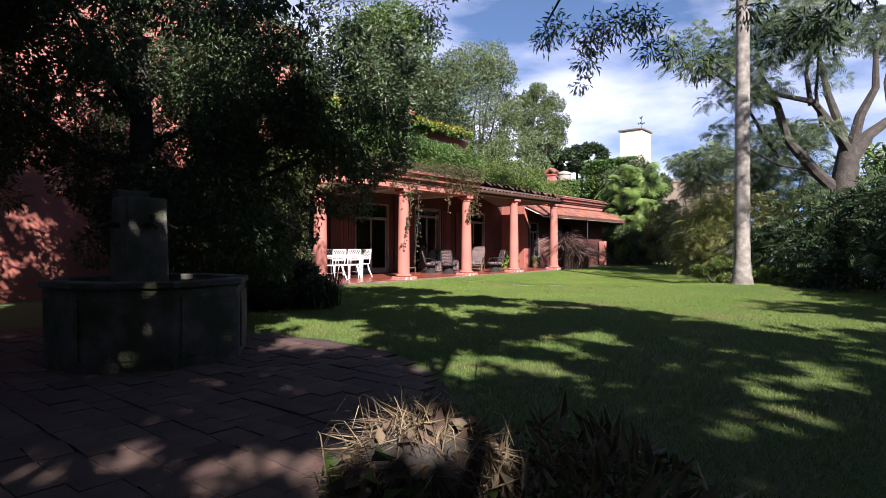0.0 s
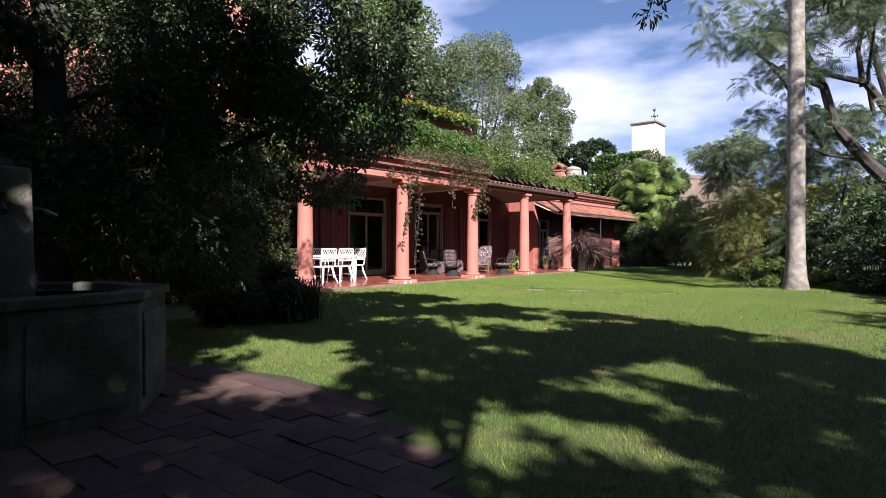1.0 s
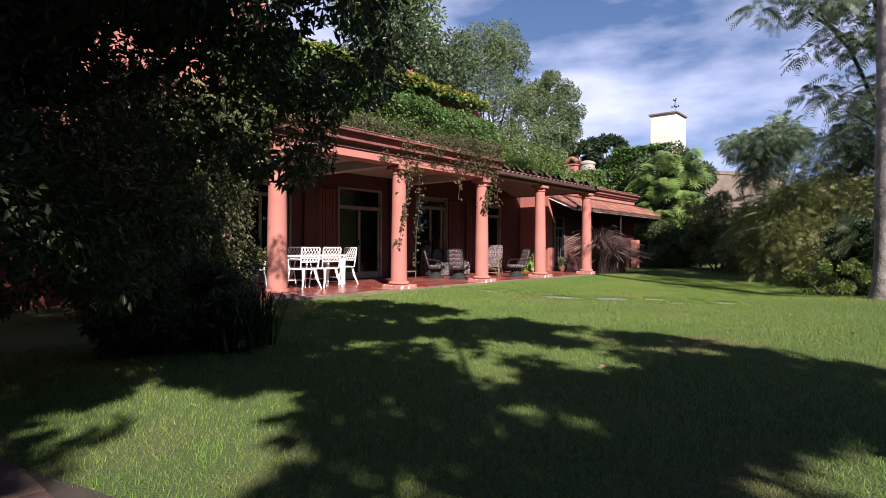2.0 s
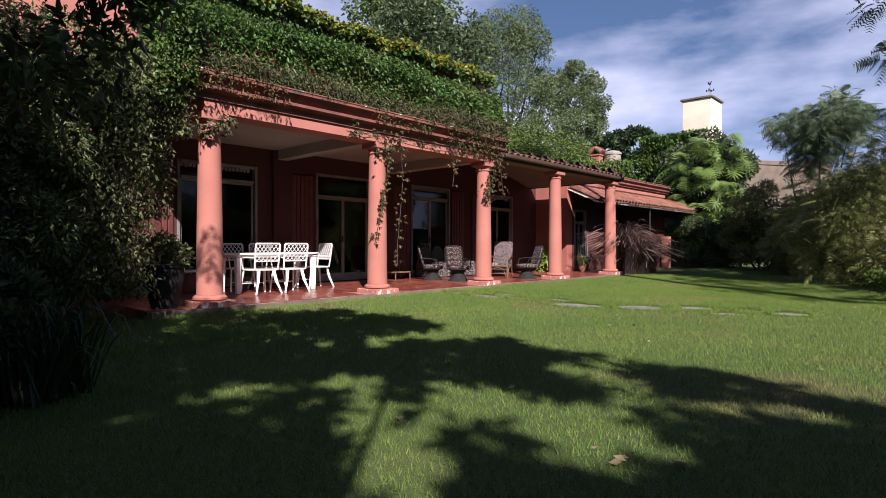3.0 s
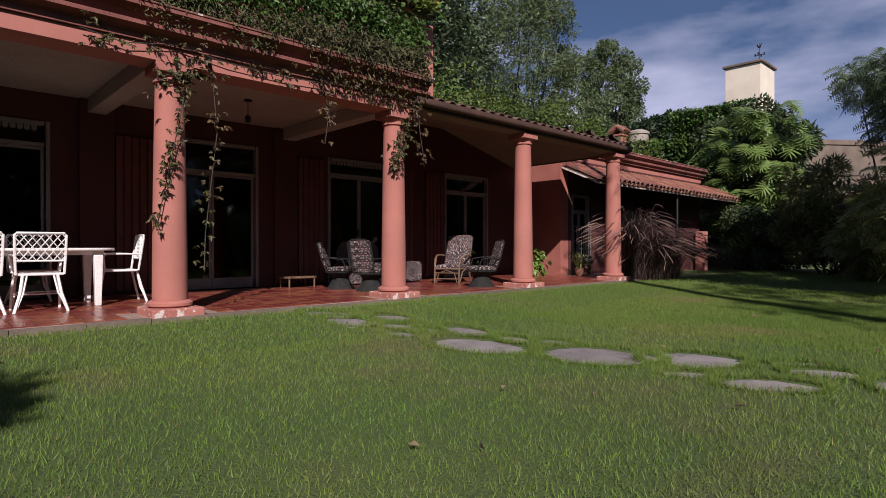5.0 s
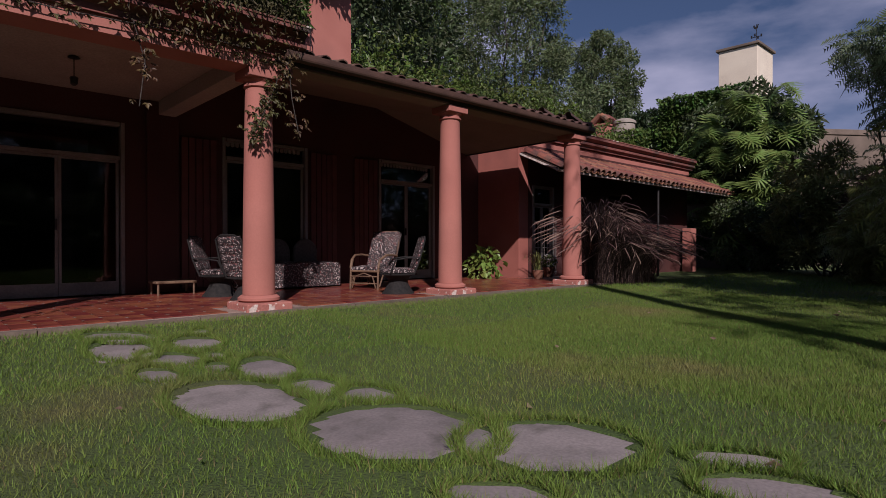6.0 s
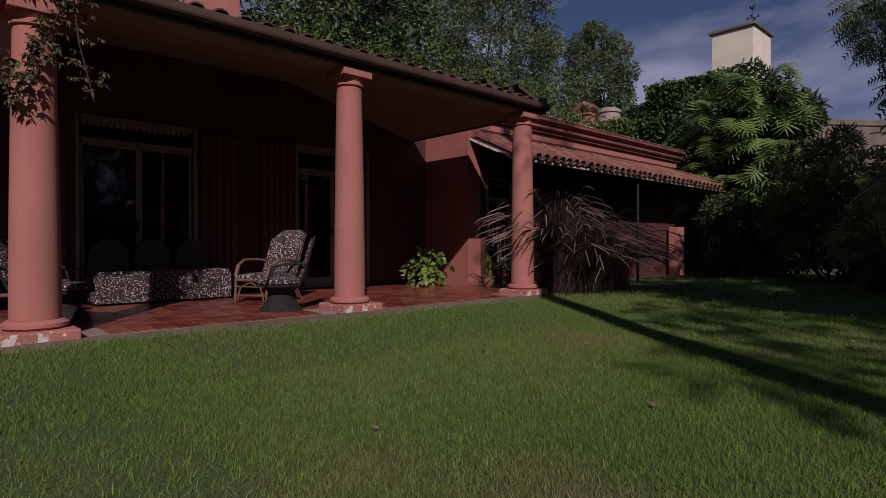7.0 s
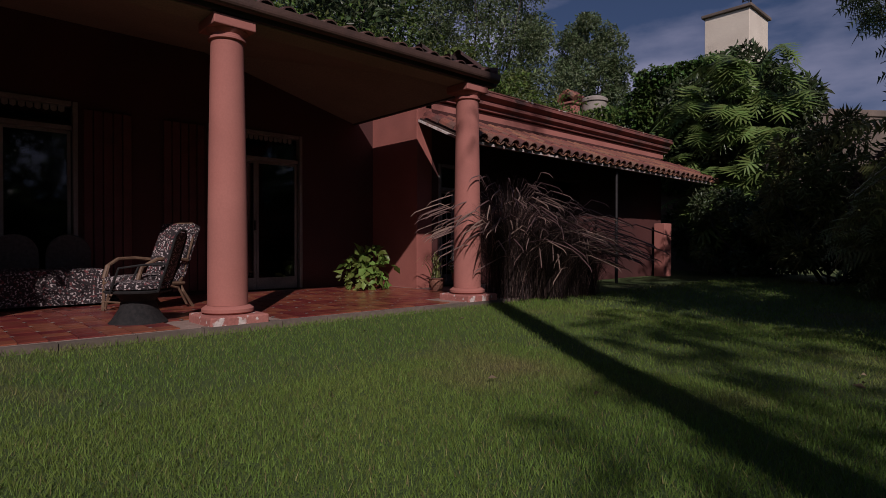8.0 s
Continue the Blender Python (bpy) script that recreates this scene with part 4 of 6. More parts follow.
def pedestal_chair(label, at, rz):
    """Low chair on a flared woven pedestal; a thin channelled back leans over the seat; front towards +y."""
    c = thing("pedestal_chair", label, "chair", at, rz, "flowered chairs in the gallery")
    part("pedestal", Shape().lathe([(0.26, 0.0), (0.225, 0.04), (0.165, 0.14), (0.15, 0.21), (0.19, 0.265), (0.23, 0.285)], 24), WICKER, c, "black woven flared pedestal", smooth=True)
    part("seat_frame", Shape().lathe([(0.23, 0.287), (0.29, 0.292), (0.295, 0.31), (0.27, 0.318)], 26), WICKER, c, smooth=True)
    part("seat_cushion", Shape().lathe([(0.26, 0.32), (0.285, 0.33), (0.29, 0.365), (0.26, 0.39), (0.14, 0.40), (0.02, 0.402)], 26), FABRIC, c, "dark flowered round seat cushion", smooth=True)
    for k in range(4):
        pad = part("back_cushion", cushion(-0.205 + 0.012 * (k == 3), 0.205 - 0.012 * (k == 3), 0.0, 0.122, 0.0, 0.06, 0.018), FABRIC, c, "dark flowered back pad", smooth=True)
        pad.matrix_basis = pose(0, -0.215 - 0.036 * k, 0.40 + 0.119 * k, 107, 0, 0)
    part("back_frame", Shape().tube([(-0.20, -0.22, 0.30), (-0.235, -0.30, 0.52), (-0.225, -0.385, 0.83), (-0.12, -0.40, 0.885), (0.12, -0.40, 0.885), (0.225, -0.385, 0.83), (0.235, -0.30, 0.52), (0.20, -0.22, 0.30)], 0.013, 7), WICKER, c, "dark rattan hoop behind the back")
    for x in (-1, 1):
        part("arm", Shape().tube([(0.235 * x, -0.31, 0.56), (0.30 * x, -0.12, 0.56), (0.31 * x, 0.08, 0.53), (0.27 * x, 0.16, 0.32)], 0.012, 6), WICKER, c, "thin dark rattan arm")
    return c


pedestal_chair("flowered pedestal chair near the wall", (-1.92, 3.62, 0), -42)
pedestal_chair("flowered pedestal chair with its back to the lawn", (-1.10, 3.70, 0), 22)
pedestal_chair("flowered pedestal chair at the floor's edge", (-0.47, 5.84, 0), 150)


def skirted_sofa(at, rz):
    c = thing("sofa", "low sofa under a flowered skirted cover", "sofa", at, rz)
    part("base", Shape().box(-0.85, 0.85, -0.35, 0.33, 0.05, 0.36), WICKER, c, bevel=0.02)
    skirt = Shape()
    n = 80
    rim = []
    for k in range(n):
        a = k / n * 4
        u = a % 1
        side = int(a)
        x, y = ((-0.88 + 1.76 * u, 0.36), (0.88, 0.36 - 0.74 * u), (0.88 - 1.76 * u, -0.38), (-0.88, -0.38 + 0.74 * u))[side]
        rim.append((x, y, 0.012 * math.sin(k * 2.6)))
    skirt.add([(x * (1 + w), y * (1 + w), 0.03) for x, y, w in rim] + [(x, y, 0.40) for x, y, w in rim], [((k + 1) % n, k, n + k, n + (k + 1) % n) for k in range(n)])
    part("skirt", skirt, FABRIC, c, "dark flowered pleated skirt", smooth=True)
    for x in (-0.57, 0, 0.57):
        part("seat_cushion", cushion(x - 0.28, x + 0.28, -0.33, 0.34, 0.36, 0.47), FABRIC, c, smooth=True)
    for x in (-0.57, 0.0, 0.57):
        arch = [(x - 0.25, 0.40)] + [(x + 0.25 * math.cos(a), 0.62 + 0.26 * math.sin(a)) for a in [math.pi - math.pi * k / 12 for k in range(13)]] + [(x + 0.25, 0.40)]
        b = part("backrest", Shape().prism(arch, 0.0, 0.07), GREY_WICKER, c, "grey woven rounded backrest", bevel=0.02)
        b.matrix_basis = pose(0, -0.34, 0, 90, 0, 0)


skirted_sofa((-2.78, 5.15, 0), -90)


st = thing("foot_stool", "low pale rattan stool near the wall", "stool", (-2.78, 3.22, 0))
part("seat", Shape().box(-0.2, 0.2, -0.3, 0.3, 0.17, 0.21), BAMBOO, st, bevel=0.012)
for x in (-0.17, 0.17):
    for y in (-0.26, 0.26):
        part("leg", Shape().tube([(x, y, 0), (x, y, 0.17)], 0.016, 6), BAMBOO, st)
lantern = thing("hanging_lantern", "black iron lantern hanging from the gallery ceiling", "lamp", (-1.62, 1.72, 3.06))
part("rose", Shape().lathe([(0.07, -0.02), (0.05, 0.0)], 14), IRON, lantern)
part("rod", Shape().tube([(0, 0, -0.02), (0, 0, -0.24)], 0.006, 6), IRON, lantern)
part("cage", Shape().lathe([(0.015, -0.24), (0.05, -0.26), (0.048, -0.27), (0.04, -0.34), (0.015, -0.36)], 6), IRON, lantern)


# ---------------------------------------------------------------- pots and small plants
def pot(name, label, at, r, h, mat):
    t = thing(name, label, "flower pot", at)
    part("pot", Shape().lathe([(r * 0.62, 0), (r * 0.8, h * 0.3), (r, h * 0.75), (r * 0.95, h * 0.9), (r * 1.05, h * 0.93), (r * 1.05, h)], 22), mat, t, smooth=True)
    part("soil", Shape().lathe([(r * 0.9, h + 0.001), (r * 0.5, h + 0.012)], 18), SOIL, t)
    return t


def blades(n, rng, r0, length, width, rise, mat, name, seg=4, spread=1.0, z0=0.0):
    """Arching strap leaves from one crown."""
    v, f = [], []
    for i in range(n):
        a = rng.uniform(0, 2 * math.pi)
        ln, up = length * rng.uniform(0.6, 1.2), rise * rng.uniform(0.6, 1.2)
        w = width * rng.uniform(0.7, 1.2)
        x0, y0 = r0 * rng.normal(), r0 * rng.normal()
        lean = spread * rng.uniform(0.25, 1.0)
        k = len(v)
        for j in range(seg + 1):
            u = j / seg
            d = ln * lean * u
            z = z0 + up * (math.sin(u * math.pi * 0.5 * (0.7 + 0.7 * lean)) * 1.0 - 0.25 * lean * u * u)
            ww = w * (1 - u) ** 0.6 + 0.0008
            v += [(x0 + d * math.cos(a) - ww * math.sin(a), y0 + d * math.sin(a) + ww * math.cos(a), z), (x0 + d * math.cos(a) + ww * math.sin(a), y0 + d * math.sin(a) - ww * math.cos(a), z)]
        f += [(k + 2 * j, k + 2 * j + 1, k + 2 * j + 3, k + 2 * j + 2) for j in range(seg)]
    return array_mesh(name, np.array(v), np.array(f), mat)


rng = np.random.default_rng(21)
p = pot("potted_pothos", "bright green pothos plant in a clay pot", (-2.36, 9.88, 0), 0.17, 0.24, TERRACOTTA)
at, out = clump_points([(0, 0, 0.42, 0.28), (0.12, 0.12, 0.32, 0.26), (-0.1, -0.22, 0.26, 0.24), (0.0, 0.1, 0.58, 0.18), (0.15, -0.3, 0.14, 0.16)], 190, rng)
part("foliage", leaves("foliage", POTHOS, at, out, 0.17, rng, 0.62, 0.5), POTHOS, p)
p = pot("potted_lily", "clay pot with a strappy green plant", (-1.32, 10.5, 0), 0.13, 0.2, TERRACOTTA)
part("foliage", blades(26, rng, 0.03, 0.32, 0.014, 0.42, LEAF_OLIVE, "foliage", z0=0.2), LEAF_OLIVE, p)
p = pot("large_pot", "dark clay pot with a leafy shrub beside the column", (-0.12, -3.86, 0.0), 0.27, 0.62, WICKER)
at, out = clump_points([(0, 0, 0.78, 0.24), (0.12, 0.14, 0.74, 0.18), (-0.16, -0.16, 0.78, 0.22), (0, 0.0, 0.95, 0.14)], 1500, rng)
part("foliage", leaves("foliage", IVY_OLIVE, at, out, 0.07, rng, 0.5), IVY_OLIVE, p)

r = np.random.default_rng(22)
p = pot("potted_flowers", "clay pot of small white flowers by the grille door", (-1.72, 11.42, 0), 0.15, 0.24, TERRACOTTA)
at, out = clump_points([(0, 0, 0.36, 0.2, 0.7), (0.08, -0.05, 0.42, 0.12, 0.7)], 420, r)
part("foliage", leaves("foliage", LEAF_BRIGHT, at[:240], out[:240], 0.07, r, 0.5), LEAF_BRIGHT, p)
part("blossom", leaves("blossom", WHITE_PAINT, at[240:] * 1.08, out[240:], 0.035, r, 0.9), WHITE_PAINT, p, "small white blossoms")

# purple fountain grass by the last column
def plume_grass(at, label, height, wide, n, m):
    g = thing("fountain_grass", label, "ornamental grass", at, group="purple grasses by the last column")
    v, f = [], []
    pl = Shape()
    for i in range(n + m):
        a = rng.uniform(0, 2 * math.pi)
        reach = wide * rng.uniform(0.3, 1.15)
        top = height * rng.uniform(0.6, 1.05) * (1.0 - 0.28 * reach / wide)
        x0, y0 = rng.normal(0, 0.10), rng.normal(0, 0.14)
        path = [(x0 + reach * u ** 1.5 * math.cos(a), y0 + reach * u ** 1.5 * math.sin(a), top * math.sin(min(1.0, u * 1.18) * math.pi / 2) - 0.55 * reach * max(0, u - 0.7)) for u in (0, 0.2, 0.4, 0.6, 0.78, 0.9, 1.0)]
        if i >= n:
            pl.tube(path + [(path[-1][0] + 0.06 * math.cos(a), path[-1][1] + 0.06 * math.sin(a), path[-1][2] - 0.06)], [0.0015, 0.0015, 0.0015, 0.003, 0.008, 0.010, 0.007, 0.002], 5)
            continue
        w = 0.0028
        k = len(v)
        for q, p in enumerate(path):
            ww = w * (1 - q / 6.3)
            v += [(p[0] - ww * math.sin(a), p[1] + ww * math.cos(a), p[2]), (p[0] + ww * math.sin(a), p[1] - ww * math.cos(a), p[2])]
        f += [(k + 2 * q, k + 2 * q + 1, k + 2 * q + 3, k + 2 * q + 2) for q in range(6)]
    part("blades", array_mesh("blades", np.array(v), np.array(f), PLUME), PLUME, g)
    part("plumes", pl, PLUME_HEAD, g, "soft brownish plumes")


PLUME_HEAD = leafy("brown_plume", (0.26, 0.165, 0.14), (0.17, 0.105, 0.088), 0.9)
plume_grass((0.15, 10.55, -0.15), "tall clump of purple fountain grass with drooping plumes", 2.1, 1.25, 1500, 190)
plume_grass((0.25, 11.35, -0.15), "clump of purple fountain grass with drooping plumes", 1.85, 1.4, 1400, 190)
plume_grass((0.30, 12.2, -0.15), "lower clump of purple fountain grass", 1.45, 1.25, 1000, 130)

# ---------------------------------------------------------------- fountain
ft = thing("garden_fountain", "mossy grey stone fountain with an octagonal basin", "fountain", (6.08, -10.33, -0.10))
oct_r = 0.97
bs = Shape().lathe([(oct_r, -0.1), (oct_r, 0.735), (oct_r * 0.83, 0.735), (oct_r * 0.83, 0.3)], 8, start=radians(31))
part("basin", bs, STONE, ft, bevel=0.012)
for k in range(8):
    a = radians(31 + 22.5 + 45 * k)
    q = oct_r * math.cos(radians(22.5)) + 0.002
    half = oct_r * math.sin(radians(22.5)) - 0.07
    c, sn = math.cos(a), math.sin(a)
    v = [(c * (q + o) - sn * u, sn * (q + o) + c * u, z) for o in (0, 0.018) for u, z in ((-half, 0.08), (half, 0.08), (half, 0.66), (-half, 0.66))]
    part("panel", Shape().add(v, [(3, 2, 1, 0), (4, 5, 6, 7), (0, 1, 5, 4), (1, 2, 6, 5), (2, 3, 7, 6), (3, 0, 4, 7)]), STONE, ft, bevel=0.008)
part("rim", Shape().lathe([(oct_r * 0.81, 0.737), (oct_r * 1.035, 0.737), (oct_r * 1.035, 0.80), (oct_r * 0.81, 0.80), (oct_r * 0.81, 0.737)], 8, start=radians(31)), STONE, ft, bevel=0.012)
part("pillar", Shape().add([(sx * w - 0.1, sy * w - 0.1, z) for z, w in ((0.2, 0.23), (1.64, 0.20)) for sx, sy in ((-1, -1), (1, -1), (1, 1), (-1, 1))],
     [(3, 2, 1, 0), (4, 5, 6, 7), (0, 1, 5, 4), (1, 2, 6, 5), (2, 3, 7, 6), (3, 0, 4, 7)]), STONE, ft, bevel=0.02)
part("back_block", Shape().box(-0.42, -0.305, -0.24, 0.10, 0.2, 1.74), STONE, ft, bevel=0.02)
for ax, ay, turn in ((0.105, -0.1, 0), (-0.1, -0.305, -90), (-0.1, 0.105, 90)):
    d = Vector((math.cos(radians(turn)), math.sin(radians(turn)), 0))
    sp = part("spout", Shape().tube([Vector((ax, ay, 1.35)), Vector((ax, ay, 1.36)) + d * 0.10, Vector((ax, ay, 1.32)) + d * 0.2], [0.035, 0.028, 0.02], 8), BRONZE, ft, "dark bronze spout")
    part("tap_wheel", Shape().tube([Vector((ax, ay, 1.39)) + d * 0.09, Vector((ax, ay, 1.45)) + d * 0.09], [0.012, 0.04], 8), BRONZE, sp)

# tree stump covered in dry grass and creeper
sp = thing("straw_covered_stump", "low stump covered in hanging dry straw and weeds", "stump", (10.66, -11.22, -0.13))
part("stump", Shape().lathe([(0.36, -0.1), (0.31, 0.1), (0.28, 0.30), (0.2, 0.36)], 18), BARK, sp, smooth=True)
n = 2600
a = rng.uniform(0, 2 * math.pi, n)
rise = rng.uniform(0.0, 1.0, n)
lump = 1 + 0.16 * np.sin(a * 3 + 0.7) + 0.10 * np.sin(a * 7)
rr = np.sqrt(1 - rise ** 2) * 0.33 * lump
top = np.stack([rr * np.cos(a), rr * np.sin(a), 0.05 + 0.36 * rise + 0.03 * np.sin(a * 5)], 1)
way = np.stack([np.cos(a) * 0.45, np.sin(a) * 0.45, -1.0 + 0.7 * rise], 1)
part("straw", leaves("straw", STRAW, top, way, 0.17, rng, 0.035, 0.2, 0.55, 0.02), STRAW, sp)
tagged(part("stalk_tuft", blades(110, rng, 0.16, 0.26, 0.003, 0.30, STRAW, "stalk_tuft", 4, 1.2, 0.22), STRAW, sp), "thin dry upright stalks", "", "", "stuff")
pick = rng.integers(0, n, 420)
part("dead_foliage", leaves("dead_foliage", DEAD_LEAF, top[pick] * 1.04, way[pick], 0.10, rng, 0.5, 0.3, 0.9), DEAD_LEAF, sp, "curled brown dead leaves")
at, out = clump_points([(0.12, -0.22, 0.22, 0.14, 0.8), (0.28, -0.12, 0.2, 0.12, 0.8), (-0.2, -0.26, 0.08, 0.1, 0.8), (0.05, -0.34, 0.08, 0.12, 0.8)], 34, rng)
part("creeper_foliage", leaves("creeper_foliage", IVY, at, out, 0.13, rng, 0.75), IVY, sp)
wd = thing("weed_tuft", "patch of dry weeds and leaves at the lawn's edge", "weeds", (11.16, -10.84, -0.14))
at, out = clump_points([(0, 0, 0.1, 0.3, 0.6), (0.25, 0.2, 0.08, 0.3, 0.6), (-0.3, 0.35, 0.08, 0.25, 0.6), (0.1, -0.3, 0.08, 0.3, 0.5), (-0.1, 0.6, 0.06, 0.25, 0.5), (0.3, -0.1, 0.1, 0.25, 0.6)], 1500, rng)
part("straw_tuft", leaves("straw_tuft", STRAW, at[:520], out[:520], 0.17, rng, 0.025, -0.1), STRAW, wd)
part("dead_foliage", leaves("dead_foliage", DEAD_LEAF, at[520:1100], out[520:1100], 0.06, rng, 0.5), DEAD_LEAF, wd, "curled brown dead leaves")
part("foliage", leaves("foliage", IVY, at[1100:], out[1100:], 0.055, rng, 0.5), IVY, wd)
tagged(part("stalk_tuft", blades(70, rng, 0.26, 0.20, 0.002, 0.34, STRAW, "stalk_tuft", 4, 1.0), STRAW, wd), "thin dry upright stalks", "", "", "stuff")


# ---------------------------------------------------------------- stepping stones
def stepping_stone(cx, cy, rx, ry, rz, seed):
    """A flat stone with an irregular rounded outline, worn edges and a slightly uneven top."""
    r = np.random.default_rng(seed)
    corners, n = 7, 21
    ring = []
    for j in range(corners):
        a = 2 * math.pi * (j + r.uniform(-0.22, 0.22)) / corners
        c, sn, w = math.cos(a), math.sin(a), 1.06 + r.normal(0, 0.07)
        ring.append((rx * w * math.copysign(abs(c) ** 0.75, c), ry * w * math.copysign(abs(sn) ** 0.75, sn)))
    v, f = [], []
    for z, k in ((-0.06, 0.97), (-0.006, 1.0), (0.0, 0.97), (0.002, 0.6)):
        for i in range(n):
            j, u = i // 3, (i % 3) / 3
            (xa, ya), (xb, yb) = ring[j], ring[(j + 1) % corners]
            pull = 0.97 if i % 3 == 0 else 1.02
            v.append(((xa + (xb - xa) * u) * k * pull, (ya + (yb - ya) * u) * k * pull, z + float(r.normal(0, 0.001))))
    f += [(q * n + i, q * n + (i + 1) % n, (q + 1) * n + (i + 1) % n, (q + 1) * n + i) for q in range(3) for i in range(n)]
    f += [tuple(range(n - 1, -1, -1)), tuple(3 * n + i for i in range(n))]
    ob = part("stepping_stone", Shape().add(v, f), SLATE, None, smooth=True)
    ob.matrix_basis = pose(cx, cy, ground_height(cx, cy) - 0.006, 0, 0, rz)
    tagged(ob, "irregular grey flagstone set in the lawn", "stepping stone", "flagstones across the lawn")


for k, (cx, cy, rx, ry, rz) in enumerate(STONES):
    stepping_stone(cx, cy, rx, ry, rz, 50 + k)

# ---------------------------------------------------------------- trees
def limb_path(a, b, r0, r1, k, amp, rng):
    return [(*p, r0 + (r1 - r0) * i / k) for i, p in enumerate(wavy(a, b, k, amp, rng))]


rng = np.random.default_rng(7)

# the dark tree over the fountain, its crown reaching down between the path and the house
crown = twigs((-0.5, -0.3, 4.9), (2.9, 2.4, 2.9), 60, rng, 0.18, 0.32) + twigs((2.1, 2.25, 3.45), (0.85, 0.8, 1.1), 36, rng, 0.28, 0.42) + twigs((0.8, 1.5, 3.8), (1.1, 1.0, 1.2), 26, rng, 0.35, 0.5) + twigs((-1.0, -2.2, 3.4), (2.2, 1.4, 1.5), 17, rng, 0.2, 0.34)
crown += twigs((0.2, -0.8, 4.4), (1.4, 1.1, 1.3), 40, rng, 0.2, 0.32)
crown += twigs((2.5, 0.6, 4.0), (0.6, 0.6, 0.65), 18, rng, 0.2, 0.34)
crown += twigs((0.9, 1.6, 5.3), (1.5, 1.3, 1.2), 26, rng, 0.15, 0.28)
crown += twigs((1.75, 3.0, 3.0), (0.75, 0.7, 0.75), 26, rng, 0.20, 0.34) + twigs((2.1, 2.9, 4.1), (0.6, 0.6, 0.65), 20, rng, 0.2, 0.34) + twigs((1.6, 2.75, 2.3), (0.6, 0.6, 0.7), 18, rng, 0.16, 0.3) + twigs((0.9, 1.9, 1.7), (0.75, 0.7, 1.4), 30, rng, 0.22, 0.36)
crown += twigs((0.5, 0.9, 1.7), (1.3, 1.2, 1.4), 28, rng, 0.3, 0.45) + twigs((-1.2, 0.6, 1.2), (1.0, 0.8, 1.0), 7, rng, 0.25, 0.4) + twigs((-2.7, -1.5, 1.8), (0.9, 0.8, 1.2), 6, rng, 0.22, 0.34)
tree("broadleaf_tree", "large dark-leaved tree with low hanging branches", (3.4, -9.4, -0.15),
     [(0, 0, 0, 0.26), (0.05, 0, 1.2, 0.2), (0.0, 0.1, 2.6, 0.17), (0.1, 0.0, 4.2, 0.12)],
     [limb_path((0.02, 0.05, 2.0), (1.9, 2.0, 3.2), 0.1, 0.03, 5, 0.12, rng), limb_path((0, 0.05, 2.4), (-2.0, -1.6, 4.0), 0.1, 0.03, 5, 0.12, rng), limb_path((0.05, 0.05, 3.0), (0.6, -1.8, 5.2), 0.08, 0.03, 5, 0.12, rng), limb_path((0.05, 0.05, 3.2), (-0.6, 1.9, 5.6), 0.08, 0.03, 5, 0.12, rng), limb_path((0.02, 0.05, 1.8), (1.75, 3.0, 3.0), 0.07, 0.02, 6, 0.1, rng), limb_path((0.02, 0.05, 2.6), (2.1, 2.9, 4.1), 0.07, 0.02, 6, 0.1, rng)],
     crown, LEAF_DARK, 150000, 0.092, 31, aspect=0.36, droop=0.7)

# the tall tree beside the path, whose crown shades the lawn
B = (17.6, -17.0, -0.15)
EDGE = ((-6.0, -7.0), (0.3, -6.6), (0.6, -2.9), (1.4, -1.75), (2.0, -1.62), (3.1, -1.5), (3.6, -1.75), (4.1, -2.1), (4.7, -1.87), (5.1, -2.2), (5.8, -2.4), (6.2, -2.75), (6.4, -2.35), (7.0, -2.2), (7.6, -2.35), (8.0, -2.7), (8.94, -3.0), (9.8, -3.55), (11.1, -4.3), (12.1, -5.8), (16, -8))
# openings in the crown, as the sun throws them on the ground: centre, half sizes, turn
GAPS_LAWN = ((5.5, -7.85, 0.75, 0.42, 157), (6.4, -7.75, 0.55, 0.34, 157), (6.85, -8.42, 0.34, 0.22, 14), (5.7, -7.1, 0.2, 0.2, 0), (7.45, -7.7, 0.26, 0.08, 130), (8.72, -6.85, 0.48, 0.14, 105), (9.0, -6.3, 0.40, 0.16, 90), (8.8, -5.78, 0.25, 0.08, 53), (9.15, -8.47, 0.72, 0.36, 47),
             (4.62, -5.0, 0.44, 0.17, -148), (4.69, -4.25, 0.28, 0.13, 171), (5.36, -4.05, 0.34, 0.06, 142), (5.94, -4.62, 0.18, 0.12, 153), (5.87, -4.12, 0.14, 0.08, 138), (6.24, -4.37, 0.22, 0.12, 135), (6.54, -4.22, 0.22, 0.18, 94), (6.01, -2.93, 0.2, 0.12, 85), (5.49, -4.9, 0.12, 0.05, 169), (5.27, -5.31, 0.15, 0.06, -154), (2.74, -4.21, 0.23, 0.1, -150), (3.67, -3.39, 0.17, 0.08, 152), (0.7, -3.06, 0.28, 0.14, -157),
             (7.05, -4.45, 0.28, 0.26, 0), (6.4, -5.4, 0.22, 0.18, 0), (6.6, -3.7, 0.4, 0.09, 10), (7.45, -3.35, 0.28, 0.1, 10), (3.85, -2.51, 0.6, 0.19, 45), (0.75, -2.5, 0.3, 0.05, 30))
